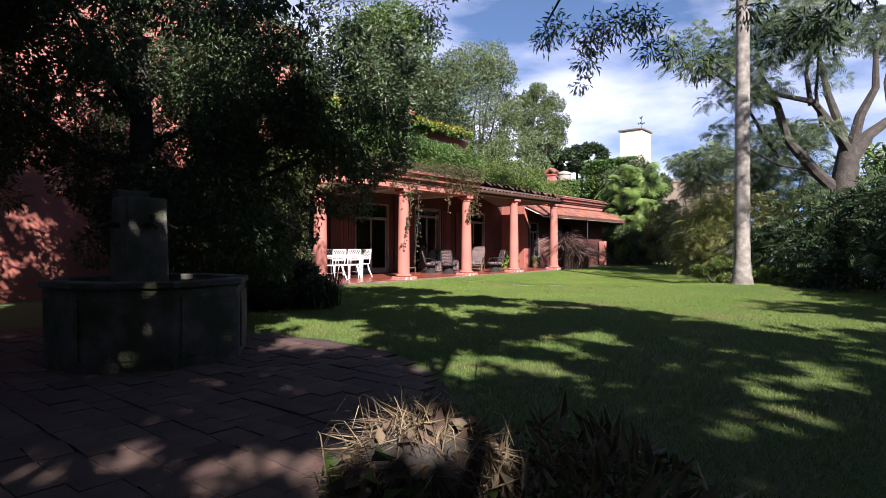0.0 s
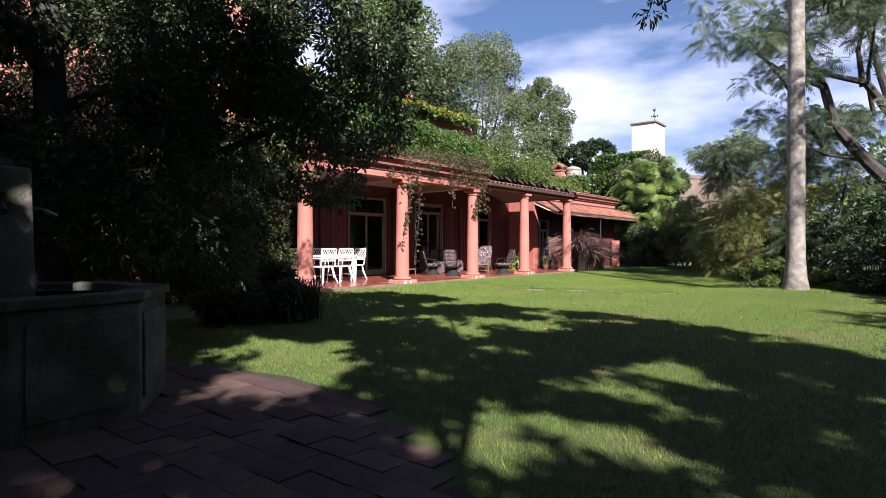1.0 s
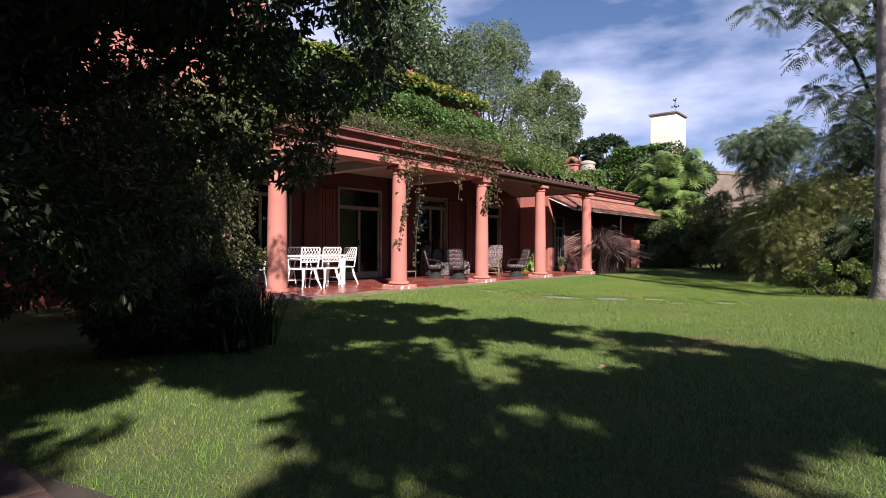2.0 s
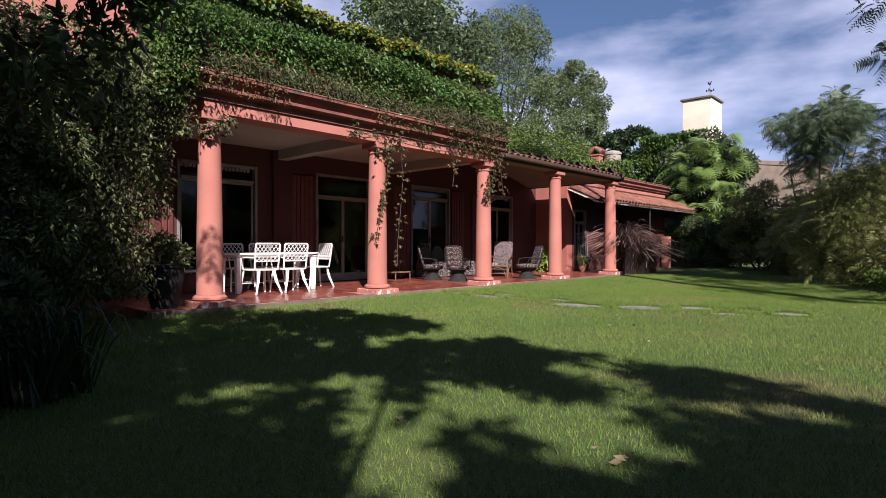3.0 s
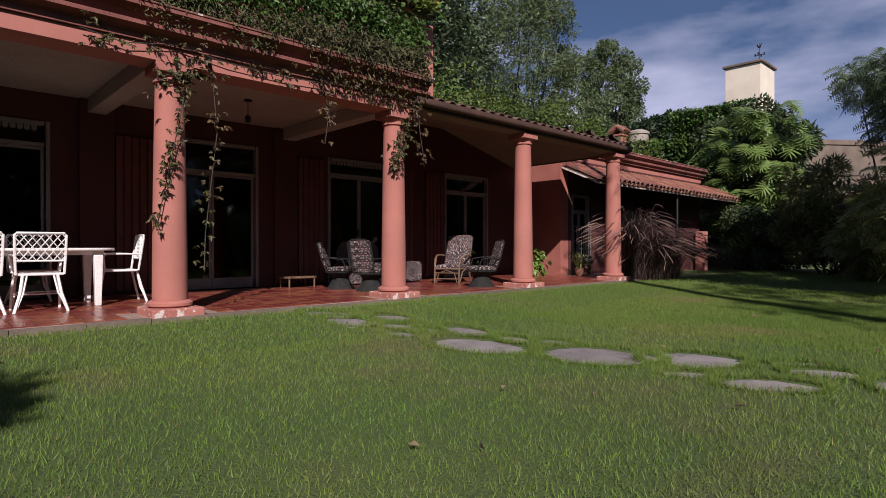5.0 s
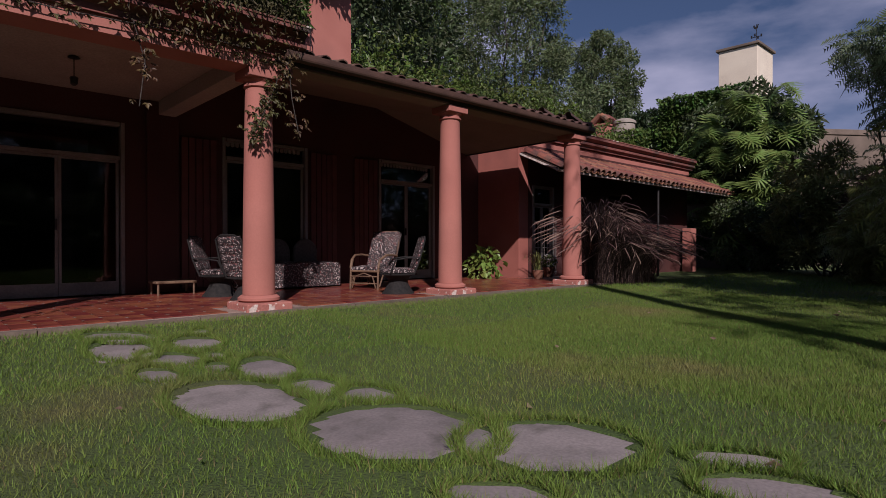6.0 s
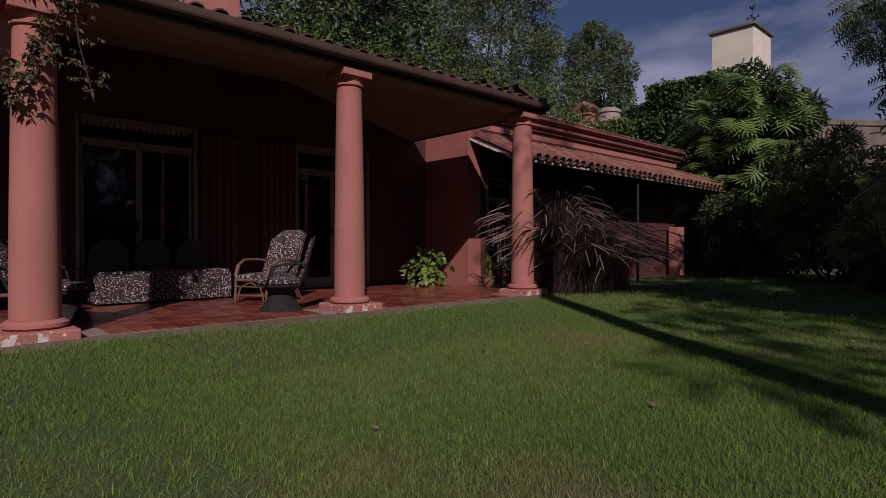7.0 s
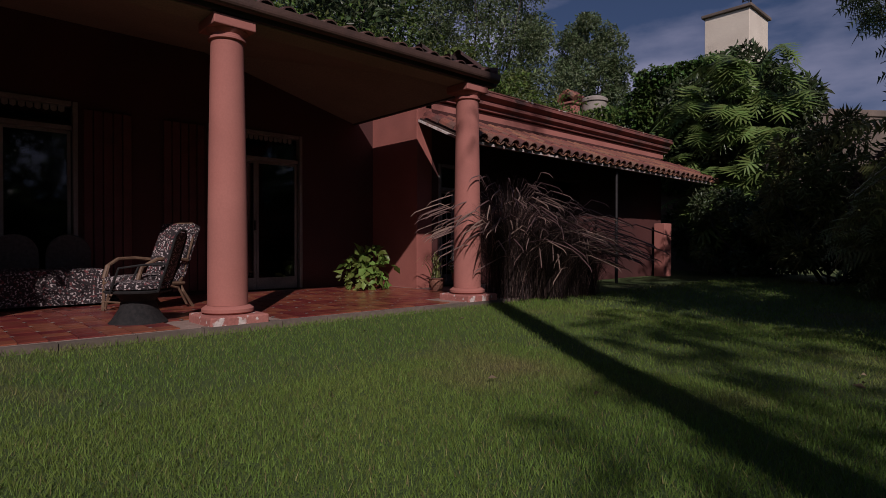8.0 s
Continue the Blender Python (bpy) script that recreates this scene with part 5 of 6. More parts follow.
GAPS_FAR = ((10.3, -10.95, 0.42, 0.3, 0), (10.42, -7.03, 0.2, 0.1, 71), (11.47, -7.62, 0.75, 0.30, 85), (11.76, -6.08, 1.3, 0.3, 92), (11.45, -8.9, 0.62, 0.28, 91), (11.95, -9.2, 0.6, 0.34, 74), (8.8, -12.06, 0.34, 0.06, 175), (9.28, -11.48, 0.26, 0.10, 0), (9.74, -11.02, 0.34, 0.10, 145), (8.05, -10.2, 0.12, 0.04, 170), (6.82, -9.16, 0.35, 0.12, 174),
            (6.6, -10.9, 0.06, 0.10, 0), (6.95, -10.05, 0.04, 0.08, 0), (1.6, -4.1, 1.0, 0.8, 0), (-3.5, -7.7, 0.7, 0.4, 0), (-4.6, -6.6, 0.7, 0.5, 0))


def edge_y(x):
    for (xa, ya), (xb, yb) in zip(EDGE, EDGE[1:]):
        if xa <= x <= xb:
            return ya + (yb - ya) * (x - xa) / (xb - xa)
    return -8.0


def openness(x, y, margin):
    """Below 1 where the crown lets the sun through at ground point x, y."""
    best = 9.0
    for a, b, p, q, turn in GAPS_LAWN + GAPS_FAR:
        c, sn = math.cos(radians(turn)), math.sin(radians(turn))
        dx, dy = x - a, y - b
        best = min(best, ((dx * c + dy * sn) / (p + margin)) ** 2 + ((dy * c - dx * sn) / (q + margin)) ** 2)
    return best * (1 + 0.5 * noise.noise(Vector((x * 2.3, y * 2.3, 0.7))))


rng = np.random.default_rng(17)
crown = []
gy = -1.4
while gy > -17:
    gx = -5.0
    while gx < 14.5:
        x, y = gx + rng.normal(0, 0.12), gy + rng.normal(0, 0.12)
        gx += 0.33
        rad = rng.uniform(0.15, 0.27)
        if x < 0 and rng.uniform() < 0.55:
            continue
        fine = y > edge_y(x) - 0.22 or openness(x, y, 0.18) < 1 or (3.5 < x < 12 and -9.2 < y and not (x < 5.9 and -7.0 < y < -4.95) and not (x < 5.5 and y > -5.0) and noise.noise(Vector((x * 2.2 + y * 1.2, y * 2.8 - x * 1.5, 5.2))) > 0.21)
        if fine:
            if y > edge_y(x) + 0.1 or rng.uniform() > (0.08 if openness(x, y, 0.15) < 1 else 0.42):
                continue
            rad = rng.uniform(0.05, 0.10)
        h = rng.uniform(4.9, 6.6) + 0.10 * max(0.0, -y - 8)
        crown.append((x + 1.115 * h - B[0], y - 0.812 * h - B[1], h, rad))
    gy -= 0.33
hang = [(8.5 + 0.22 * k + rng.normal(0, 0.1) - B[0], -6.4 + rng.normal(0, 0.2) - B[1], 4.05 - 0.07 * k + rng.normal(0, 0.13), rng.uniform(0.16, 0.28)) for k in range(10)] + [(9.15 - B[0], -6.4 - B[1], 3.5, 0.2), (9.1 - B[0], -6.4 - B[1], 3.22, 0.13), (9.3 - B[0], -6.5 - B[1], 3.65, 0.2), (6.65 - B[0], -6.4 - B[1], 4.45, 0.24), (6.6 - B[0], -6.45 - B[1], 4.75, 0.3)]
hang += [(11.1 + 0.2 * k - B[0], -6.6 + rng.normal(0, 0.2) - B[1], 3.5 - 0.03 * k + rng.normal(0, 0.12), 0.2) for k in range(5)]
limbs = [limb_path((0, 0, 3.0 + 0.3 * k), (c[0], c[1], c[2]), 0.08, 0.015, 6, 0.3, rng) for k, c in enumerate(crown[40::340])]
limbs += [limb_path((-0.1, 0.2, 4.6), (8.6 - B[0], -6.4 - B[1], 4.1), 0.07, 0.012, 8, 0.1, rng)]
shade = tree("shade_tree", "tall leafy tree whose crown shades the lawn", B,
     [(0, 0, 0, 0.5), (0.1, 0, 1.0, 0.36), (0, 0.1, 3.0, 0.3), (0.1, 0.2, 4.6, 0.22), (0, 0, 6.0, 0.12)], limbs, crown, LEAF_DARK, 190000, 0.20, 32, aspect=0.45, droop=0.4, hollow=0.2)
at, out = clump_points(hang, 2700, rng, 0.1)
part("hanging_branch", leaves("hanging_branch", LEAF_MID, at, out, 0.085, rng, 0.20, 0.9, 0.6), LEAF_MID, shade, "fine-leaved hanging branch")

# palm with a bare grey trunk
pm = thing("palm_tree", "tall palm with a smooth pale grey trunk", "palm", (8.85, 3.9, 0.0))
prof = [(0.32, -0.1), (0.28, 0.06), (0.235, 0.3), (0.205, 0.7)] + [(0.195 - 0.08 * (k / 54) + 0.006 * (k % 2), 0.7 + 0.29 * k) for k in range(1, 55)]
part("trunk", Shape().lathe(prof, 20), PALM_BARK, pm, smooth=True)
fr = Shape()
for k in range(22):
    a, up = 2 * math.pi * k / 22 + rng.normal(0, 0.1), rng.uniform(-0.2, 1.0)
    ln = rng.uniform(2.2, 3.0)
    spine = [Vector((ln * u * math.cos(a), ln * u * math.sin(a), 16.2 + up * 1.6 * u - 1.9 * u * u)) for u in (0, 0.25, 0.5, 0.75, 1.0)]
    fr.tube(spine, [0.03, 0.025, 0.02, 0.014, 0.006], 5)
    for j in range(34):
        u = 0.12 + 0.88 * j / 34
        i = min(3, int(u * 4))
        p0 = spine[i].lerp(spine[i + 1], u * 4 - i)
        side = Vector((-math.sin(a), math.cos(a), 0))
        for sg in (-1, 1):
            tip = p0 + side * sg * 0.55 * (1 - 0.6 * u) + Vector((math.cos(a), math.sin(a), 0)) * 0.2 + Vector((0, 0, -0.28))
            m2 = p0.lerp(tip, 0.5) + Vector((0, 0, 0.06))
            wd = Vector((math.cos(a), math.sin(a), 0)) * 0.03
            fr.add([p0, m2 + wd, tip, m2 - wd], [(0, 1, 2), (0, 2, 3)])
part("fronds", fr, LEAF_MID, pm)

# jacaranda with forked dark limbs
J = (10.65, 9.9, 0.0)
jl, tips = [], []


def across(lat, z, deep=0.0):
    """A place on the tree's broad side: sideways, height, depth."""
    return (0.78 * lat - 0.62 * deep, 0.62 * lat + 0.78 * deep, z)


BOUGHS = (
    (0.22, 0.05, ((-0.2, 2.9, 0), (-0.85, 3.55, 0.1), (-1.75, 4.6, 0.2), (-2.1, 5.7, 0.1), (-2.75, 6.7, 0.0), (-3.0, 8.0, -0.2))),
    (0.17, 0.04, ((0.15, 4.1, 0), (-0.5, 4.8, -0.2), (-1.2, 5.65, -0.3), (-2.25, 5.95, -0.3), (-3.1, 6.3, -0.2))),
    (0.18, 0.04, ((0.1, 4.2, 0), (0.0, 5.2, 0.2), (-0.3, 6.05, 0.3), (-0.4, 7.2, 0.5), (-0.7, 8.8, 0.6))),
    (0.18, 0.04, ((0.2, 4.2, 0), (0.35, 5.3, -0.2), (0.8, 6.2, -0.3), (0.9, 7.4, -0.3), (1.3, 9.0, -0.4))),
    (0.24, 0.05, ((0.2, 3.9, 0), (0.8, 4.65, 0), (1.6, 5.2, 0.1), (2.8, 6.4, 0.2), (3.8, 8.0, 0.0))),
    (0.09, 0.03, ((-1.2, 5.65, -0.3), (-1.5, 6.6, -0.4), (-1.3, 8.2, -0.6))),
    (0.08, 0.03, ((-2.1, 5.7, 0.1), (-3.2, 6.1, 0.3), (-4.2, 6.9, 0.3))),
    (0.09, 0.03, ((1.6, 5.2, 0.1), (1.7, 6.6, 0.4), (2.2, 8.2, 0.6))),
    (0.06, 0.02, ((-0.85, 3.55, 0.1), (-1.9, 3.7, 0.4), (-3.0, 4.5, 0.6))),
)
for thick, thin, line in BOUGHS:
    m = len(line) - 1
    jl.append([(*(Vector(across(*p)) + Vector(rng.normal(0, 0.04, 3))), thick + (thin - thick) * i / m) for i, p in enumerate(line)])
    for p, q in ((1.0, 7), (0.82, 4)):
        end = Vector(across(*line[-2])).lerp(Vector(across(*line[-1])), p)
        tips += [(end[0] + rng.normal(0, 0.7), end[1] + rng.normal(0, 0.7), end[2] + rng.normal(0.1, 0.4), rng.uniform(0.3, 0.6), 0.45) for j in range(q)]
gy = 5.6
while gy < 17.5:
    gx = -1.6
    while gx < 9.5:
        x, y = gx + rng.normal(0, 0.2), gy + rng.normal(0, 0.2)
        gx += 0.8
        if 8.2 < x + 0.58 * y < 11.2 and y < 14.5 and noise.noise(Vector((x * 0.9, y * 0.9, 3.1))) > -0.22:
            h = rng.uniform(6.6, 8.4)
            tips.append((x + 1.115 * h - J[0], y - 0.812 * h - J[1], h, rng.uniform(0.35, 0.55), 0.5))
    gy += 0.8
tips += [(-3.5 + rng.normal(0, 0.7), -3.3 + rng.normal(0, 0.6), 7.2 + rng.normal(0, 0.4), rng.uniform(0.25, 0.4), 0.5) for j in range(8)] + [(-0.6 + rng.normal(0, 1.0), -2.4 + rng.normal(0, 0.6), 7.9 + rng.normal(0, 0.5), rng.uniform(0.5, 0.8), 0.5) for j in range(12)]
jl.append(limb_path((-1.9, 0.4, 4.2), (-3.4, -3.2, 7.0), 0.07, 0.02, 5, 0.1, rng))
jl.append(limb_path((-0.6, 0.3, 5.0), (-0.6, -2.3, 7.9), 0.07, 0.02, 5, 0.1, rng))
jac = tree("jacaranda_tree", "old jacaranda with forked dark limbs and feathery leaves", J, [(0, 0, -0.2, 0.55), (0.05, 0, 1.0, 0.45), (-0.04, -0.03, 2.7, 0.38), (0.08, 0.06, 3.6, 0.36), (0.12, 0.1, 4.3, 0.27)], jl, tips, LEAF_FERN, 6000, 0.10, 33, aspect=0.25, droop=0.35)
at, out = clump_points(tips, 5200, rng, 0.2)
part("fronds", sprays("fronds", LEAF_FERN, at, out, 0.36, rng, 7), LEAF_FERN, jac, "drooping feathered fronds")


def shrub(name, label, base, balls, mat, count, size, seed, aspect=0.45, stems=5, droop=0.2, category="shrub"):
    r = np.random.default_rng(seed)
    t = thing(name, label, category, base)
    for k in range(stems):
        b = balls[r.integers(len(balls))]
        part("stem", Shape().tube(wavy((r.normal(0, 0.12), r.normal(0, 0.12), -0.1), b[:3], 4, 0.06, r), [0.035, 0.03, 0.024, 0.018, 0.01], 6), BARK, t)
    at, out = clump_points(balls, count, r, 0.45)
    part("crown", leaves("crown", mat, at, out, size, r, aspect, droop), mat, t)
    return t


# feathery young tree right of the chimney and the planting along the lawn's far edge
PLANTS = (
    ("feathery_tree", "feathery young tree with fern-like leaves", 4.7, 15.8, 5.0, (1.6, 1.5, 1.2), 26, LEAF_FERN, 4200, 0.10, 0.22),
    ("feathery_tree", "feathery young tree behind the shrubs", 8.6, 12.2, 4.6, (1.7, 1.5, 1.2), 30, LEAF_FERN, 2500, 0.13, 0.22),
    ("mimosa_shrub", "large arching olive-green mimosa shrub at the lawn's edge", 6.9, 11.2, 1.75, (1.9, 1.6, 1.6), 60, LEAF_OLIVE, 15000, 0.085, 0.3),
    ("mimosa_shrub", "olive-green mimosa shrub in the border", 4.6, 15.6, 1.2, (1.3, 1.2, 1.1), 36, LEAF_OLIVE, 4000, 0.10, 0.3),
    ("low_bush", "low yellow-green bush behind the palm", 7.85, 6.0, 0.35, (0.9, 0.6, 0.4), 20, LEAF_BRIGHT, 5000, 0.06, 0.5),
    ("low_bush", "low yellow-green bush beside the palm", 9.55, 5.3, 0.25, (0.6, 0.5, 0.3), 14, LEAF_BRIGHT, 2600, 0.06, 0.5),
    # next three: tree shade put into the leaf colour with LEAF_FAR
    ("dark_shrub", "dense green shrub in the border, leaves darkened as if shaded", 11.2, 5.6, 1.2, (1.8, 1.6, 1.4), 34, LEAF_FAR, 12000, 0.13, 0.4),
    ("dark_shrub", "dense green shrub under the jacaranda, shade put into its leaf colour", 13.2, 3.6, 1.3, (1.9, 1.7, 1.5), 34, LEAF_FAR, 11000, 0.14, 0.4),
    ("dark_shrub", "broad green shrub at the garden's edge, leaves darkened as if shaded", 15.0, 0.8, 1.3, (1.9, 1.8, 1.6), 34, LEAF_FAR, 10000, 0.14, 0.4),
    ("broad_shrub", "tall green shrub behind the border", 9.2, 8.6, 0.95, (1.6, 1.3, 1.0), 36, LEAF_FAR, 11000, 0.14, 0.4),
    ("broad_shrub", "tall green shrub beside the jacaranda", 12.4, 9.0, 1.1, (2.0, 1.5, 1.2), 36, LEAF_FAR, 11000, 0.14, 0.4),
    ("dark_shrub", "dark green undergrowth below the big-leaved climber", 0.2, 20.0, 1.1, (1.6, 1.0, 1.2), 34, LEAF_DARK, 12000, 0.13, 0.45),
    ("dark_shrub", "dark green undergrowth at the back of the lawn", 2.6, 19.6, 1.1, (1.5, 0.9, 1.2), 34, LEAF_DARK, 11000, 0.14, 0.45),
    ("broad_shrub", "dark green bushes behind the flower border", 6.2, 17.4, 1.8, (2.2, 1.6, 2.0), 36, LEAF_DARK, 12000, 0.16, 0.4),
    ("reedy_clump", "clump of thin yellowish stems and leaves", 2.4, 18.2, 1.9, (1.4, 0.8, 1.5), 34, LEAF_OLIVE, 8000, 0.2, 0.12),
    ("reedy_clump", "straggly clump of dry brownish stems", 3.6, 18.0, 1.5, (1.0, 0.8, 1.2), 24, DEAD_LEAF, 5000, 0.18, 0.12),
)
for k, (nm, lb, x, y, z, rad, nb, mat, cnt, size, asp) in enumerate(PLANTS):
    r = np.random.default_rng(300 + k)
    balls = twigs((0, 0, z), rad, nb, r, 0.25, 0.45)
    t = shrub(nm, lb, (x, y, ground_height(x, y)), balls, mat, cnt, size, 400 + k, asp)
    if mat == LEAF_FAR:
        at, out = clump_points(balls, 420, r, 0.9)
        part("fronds", sprays("fronds", LEAF_DARK, at, out, 0.55, r), LEAF_DARK, t, "arching feathered fronds")
    if nm in ("feathery_tree", "mimosa_shrub"):
        at, out = clump_points(balls, 1500 if nm == "feathery_tree" else 2200, r, 0.35)
        part("fronds", sprays("fronds", mat, at, out, 0.42 if nm == "feathery_tree" else 0.36, r, 7), mat, t, "feathered fronds")

# strap-leaved clump, darkened for its shade, and dark shrub by the first column
for k, (x, y, n, ln, up) in enumerate(((3.7, -6.25, 420, 0.52, 0.6),)):
    r = np.random.default_rng(60 + k)
    t = thing("strap_leaf_clump", "strap-leaved clump in the shade, its leaves darkened to suit", "plant", (x, y, -0.1))
    for j in range(6):
        fan = part("leaf_fan", blades(n // 6, r, 0.07, ln * 0.85, 0.012, up, LEAF_FAR, "leaf_fan", 5), LEAF_FAR, t)
        fan.location = (0.24 * math.cos(j * 1.05), 0.24 * math.sin(j * 1.05), 0)
r = np.random.default_rng(76)
shrub("dark_shrub", "low dark bush in the shade beside the path", (3.3, -6.7, -0.12), twigs((0, 0, 0.42), (0.75, 0.75, 0.42), 34, r, 0.3, 0.45), LEAF_DARK, 9000, 0.085, 79, 0.4)
r = np.random.default_rng(77)
shrub("creeper_covered_tree", "tall shrub smothered in climbing creeper beside the gallery", (0.3, -5.9, -0.15), twigs((0, 0, 1.8), (1.2, 1.4, 1.75), 70, r, 0.22, 0.36) + twigs((-0.4, 1.0, 2.9), (0.8, 0.6, 0.6), 14, r, 0.3, 0.5) + twigs((-0.6, 0.5, 1.4), (0.8, 0.9, 1.2), 18, r, 0.3, 0.45), IVY_OLIVE, 52000, 0.085, 78, 0.34, 6, 0.7)


# ---------------------------------------------------------------- ivy and creeper
def ivy(name, label, boxes, count, size, mat, seed, aspect=0.75, out_way=(0.8, -0.2, 0.2), lump=0.12):
    """Leaves over the front of boxes (x0, x1, y0, y1, z0, z1)."""
    r = np.random.default_rng(seed)
    b = np.array(boxes, float)
    area = (b[:, 3] - b[:, 2] + b[:, 1] - b[:, 0]) * (b[:, 5] - b[:, 4] + b[:, 1] - b[:, 0])
    pick = r.choice(len(b), count, p=area / area.sum())
    u = r.uniform(0, 1, (count, 3))
    p = b[pick][:, 0::2] + u * (b[pick][:, 1::2] - b[pick][:, 0::2])
    wob = np.array([noise.noise(Vector((q[0] * 1.3, q[1] * 1.6, q[2] * 1.9))) for q in p])
    p += np.array(out_way) * (wob[:, None] * lump * 2)
    ob = part(name, leaves(name, mat, p, np.tile(np.array(out_way, float), (count, 1)), size, r, aspect, 0.9, 0.5), mat)
    return tagged(ob, label, "climber", "", "stuff")


ivy("parapet_ivy", "dense green ivy over the terrace parapet", [(-0.15, 0.14, -3.8, 3.75, 3.42, 4.40), (-0.9, 0.05, -3.9, 3.8, 4.2, 4.6), (-0.1, 0.15, 2.9, 3.95, 3.5, 4.45), (-0.6, 0.55, -4.1, -3.6, 3.1, 4.5), (-0.3, 0.45, -4.9, -3.8, 2.8, 3.6)], 38000, 0.085, IVY, 91, 0.46)
ivy("upper_wall_ivy", "dense green ivy over the upper storey wall", [(-1.95, -1.55, -3.8, 3.0, 4.7, 5.6), (-1.95, -1.65, 3.0, 4.2, 4.5, 5.05), (-1.95, -1.7, 4.2, 5.0, 4.4, 4.8)], 14500, 0.09, IVY, 191, 0.46)
ivy("draped_creeper", "olive creeper draped over the shrub beside the gallery", [(0.55, 1.1, -6.4, -4.4, 0.3, 3.45), (-0.6, 0.35, -4.9, -4.3, 0.2, 3.2), (-0.3, 0.42, -4.4, -3.62, 2.45, 3.5), (-0.2, 0.3, -4.3, -3.9, 1.3, 2.6)], 24000, 0.085, IVY_OLIVE, 96, 0.34)
ivy("bare_creeper", "bare brownish creeper stems hanging over the cornice", [(0.05, 0.42, -3.7, 3.7, 3.38, 3.75), (0.1, 0.5, 1.5, 3.75, 3.3, 3.8)], 5200, 0.11, IVY_DRY, 92, 0.12)
ivy("cornice_fringe", "thin creeper tips hanging over the cornice", [(0.30, 0.48, -3.7, -2.2, 3.08, 3.42), (0.30, 0.48, -0.4, 1.2, 3.16, 3.42), (0.30, 0.48, 1.6, 3.75, 3.0, 3.42), (0.24, 0.32, 2.2, 3.7, 2.9, 3.2)], 1300, 0.085, VINE_RED, 97, 0.26)
ivy("eave_vine", "yellowing vine along the upper eave", [(-1.75, -1.45, -2.4, 5.7, 5.50, 5.74)], 3600, 0.10, VINE_YELLOW, 93)
ivy("eave_vine_green", "green vine leaves among the yellow ones along the upper eave", [(-1.78, -1.4, -2.6, 5.75, 5.38, 5.66)], 1800, 0.11, IVY, 193)
ivy("wall_ivy", "dark green ivy blanketing the rear wing", [(-12, -6.4, 22.75, 23.0, 2.5, 4.9), (-6.4, -4.2, 22.75, 23.0, 3.0, 5.4), (-4.4, -0.2, 22.75, 23.0, 2.5, 6.0), (-4.4, -0.2, 22.8, 23.6, 5.7, 6.2), (-4.6, -1.2, 22.7, 23.2, 6.0, 6.8), (-5.0, -3.8, 22.7, 23.2, 5.2, 6.2), (-6.6, -4.6, 21.6, 22.0, 4.4, 5.5)], 27000, 0.17, IVY, 94, out_way=(0.2, -0.9, 0.2))
ivy("roof_climber", "bright green climber heaped behind the tiled roof", [(-8.0, -4.0, 7.5, 21.0, 3.6, 4.9), (-7.5, -4.5, 8.0, 17.5, 4.6, 5.8)], 26000, 0.15, LEAF_BRIGHT, 95, 0.4, (0.6, -0.3, 0.6), 0.5)


def strand(name, label, path, n, size, seed, mat, girth=0.09):
    r = np.random.default_rng(seed)
    t = thing(name, label, "climber", path[0])
    o = Vector(path[0])
    pts = [Vector(p) - o for p in path]
    part("stem", Shape().tube(pts, 0.006, 5), BARK, t)
    m = max(3, n // 4)
    k = r.integers(0, len(pts) - 1, m)
    u = r.uniform(0, 1, m)
    at = np.array([list(pts[a].lerp(pts[a + 1], b)) for a, b in zip(k, u)]) + r.normal(0, girth, (m, 3))
    at = np.repeat(at, 5, 0)
    fan = np.tile(np.array([[0.5, -0.9, -0.3], [0.5, -0.45, -0.8], [0.5, 0.0, -1.0], [0.5, 0.45, -0.8], [0.5, 0.9, -0.3]]), (m, 1))
    part("foliage", leaves("foliage", mat, at, fan, size * 0.66, r, 0.42, 0.3, 0.22), mat, t)


def wrap(y, z0, z1, turns, r0, k=26):
    return [(r0 * math.cos(-0.9 + turns * 6.28 * i / k), y + r0 * math.sin(-0.9 + turns * 6.28 * i / k), z0 + (z1 - z0) * i / k) for i in range(k + 1)]


strand("column_creeper", "thin creeper winding up the column", wrap(0.04, 0.95, 2.85, 0.25, 0.24), 247, 0.095, 101, VINE_RED, 0.05)
strand("column_creeper", "creeper bunch round the column head", wrap(3.33, 1.9, 2.95, 0.3, 0.25), 437, 0.095, 102, VINE_RED, 0.08)
strand("column_creeper", "dry creeper round the capital", wrap(-3.25, 2.55, 2.95, 0.6, 0.27), 456, 0.11, 103, IVY_DRY, 0.06)
strand("column_creeper", "creeper round the capital under the beam", wrap(0.04, 2.62, 3.0, 0.6, 0.27), 323, 0.09, 104, VINE_RED, 0.07)
strand("hanging_creeper", "creeper strand hanging from the beam", [(0.22, 0.42, 3.0), (0.25, 0.45, 2.6), (0.22, 0.5, 2.1), (0.24, 0.42, 1.5), (0.22, 0.36, 0.9), (0.24, 0.34, 0.5)], 190, 0.095, 105, VINE_RED, 0.05)
strand("hanging_creeper", "creeper strand hanging between columns", [(0.25, 1.9, 3.0), (0.27, 2.0, 2.6), (0.25, 1.95, 2.15)], 114, 0.095, 106, VINE_RED, 0.06)
strand("hanging_creeper", "creeper strand hanging beside the column", [(0.3, 3.55, 3.1), (0.32, 3.6, 2.5), (0.3, 3.7, 2.1)], 152, 0.095, 107, VINE_RED, 0.07)
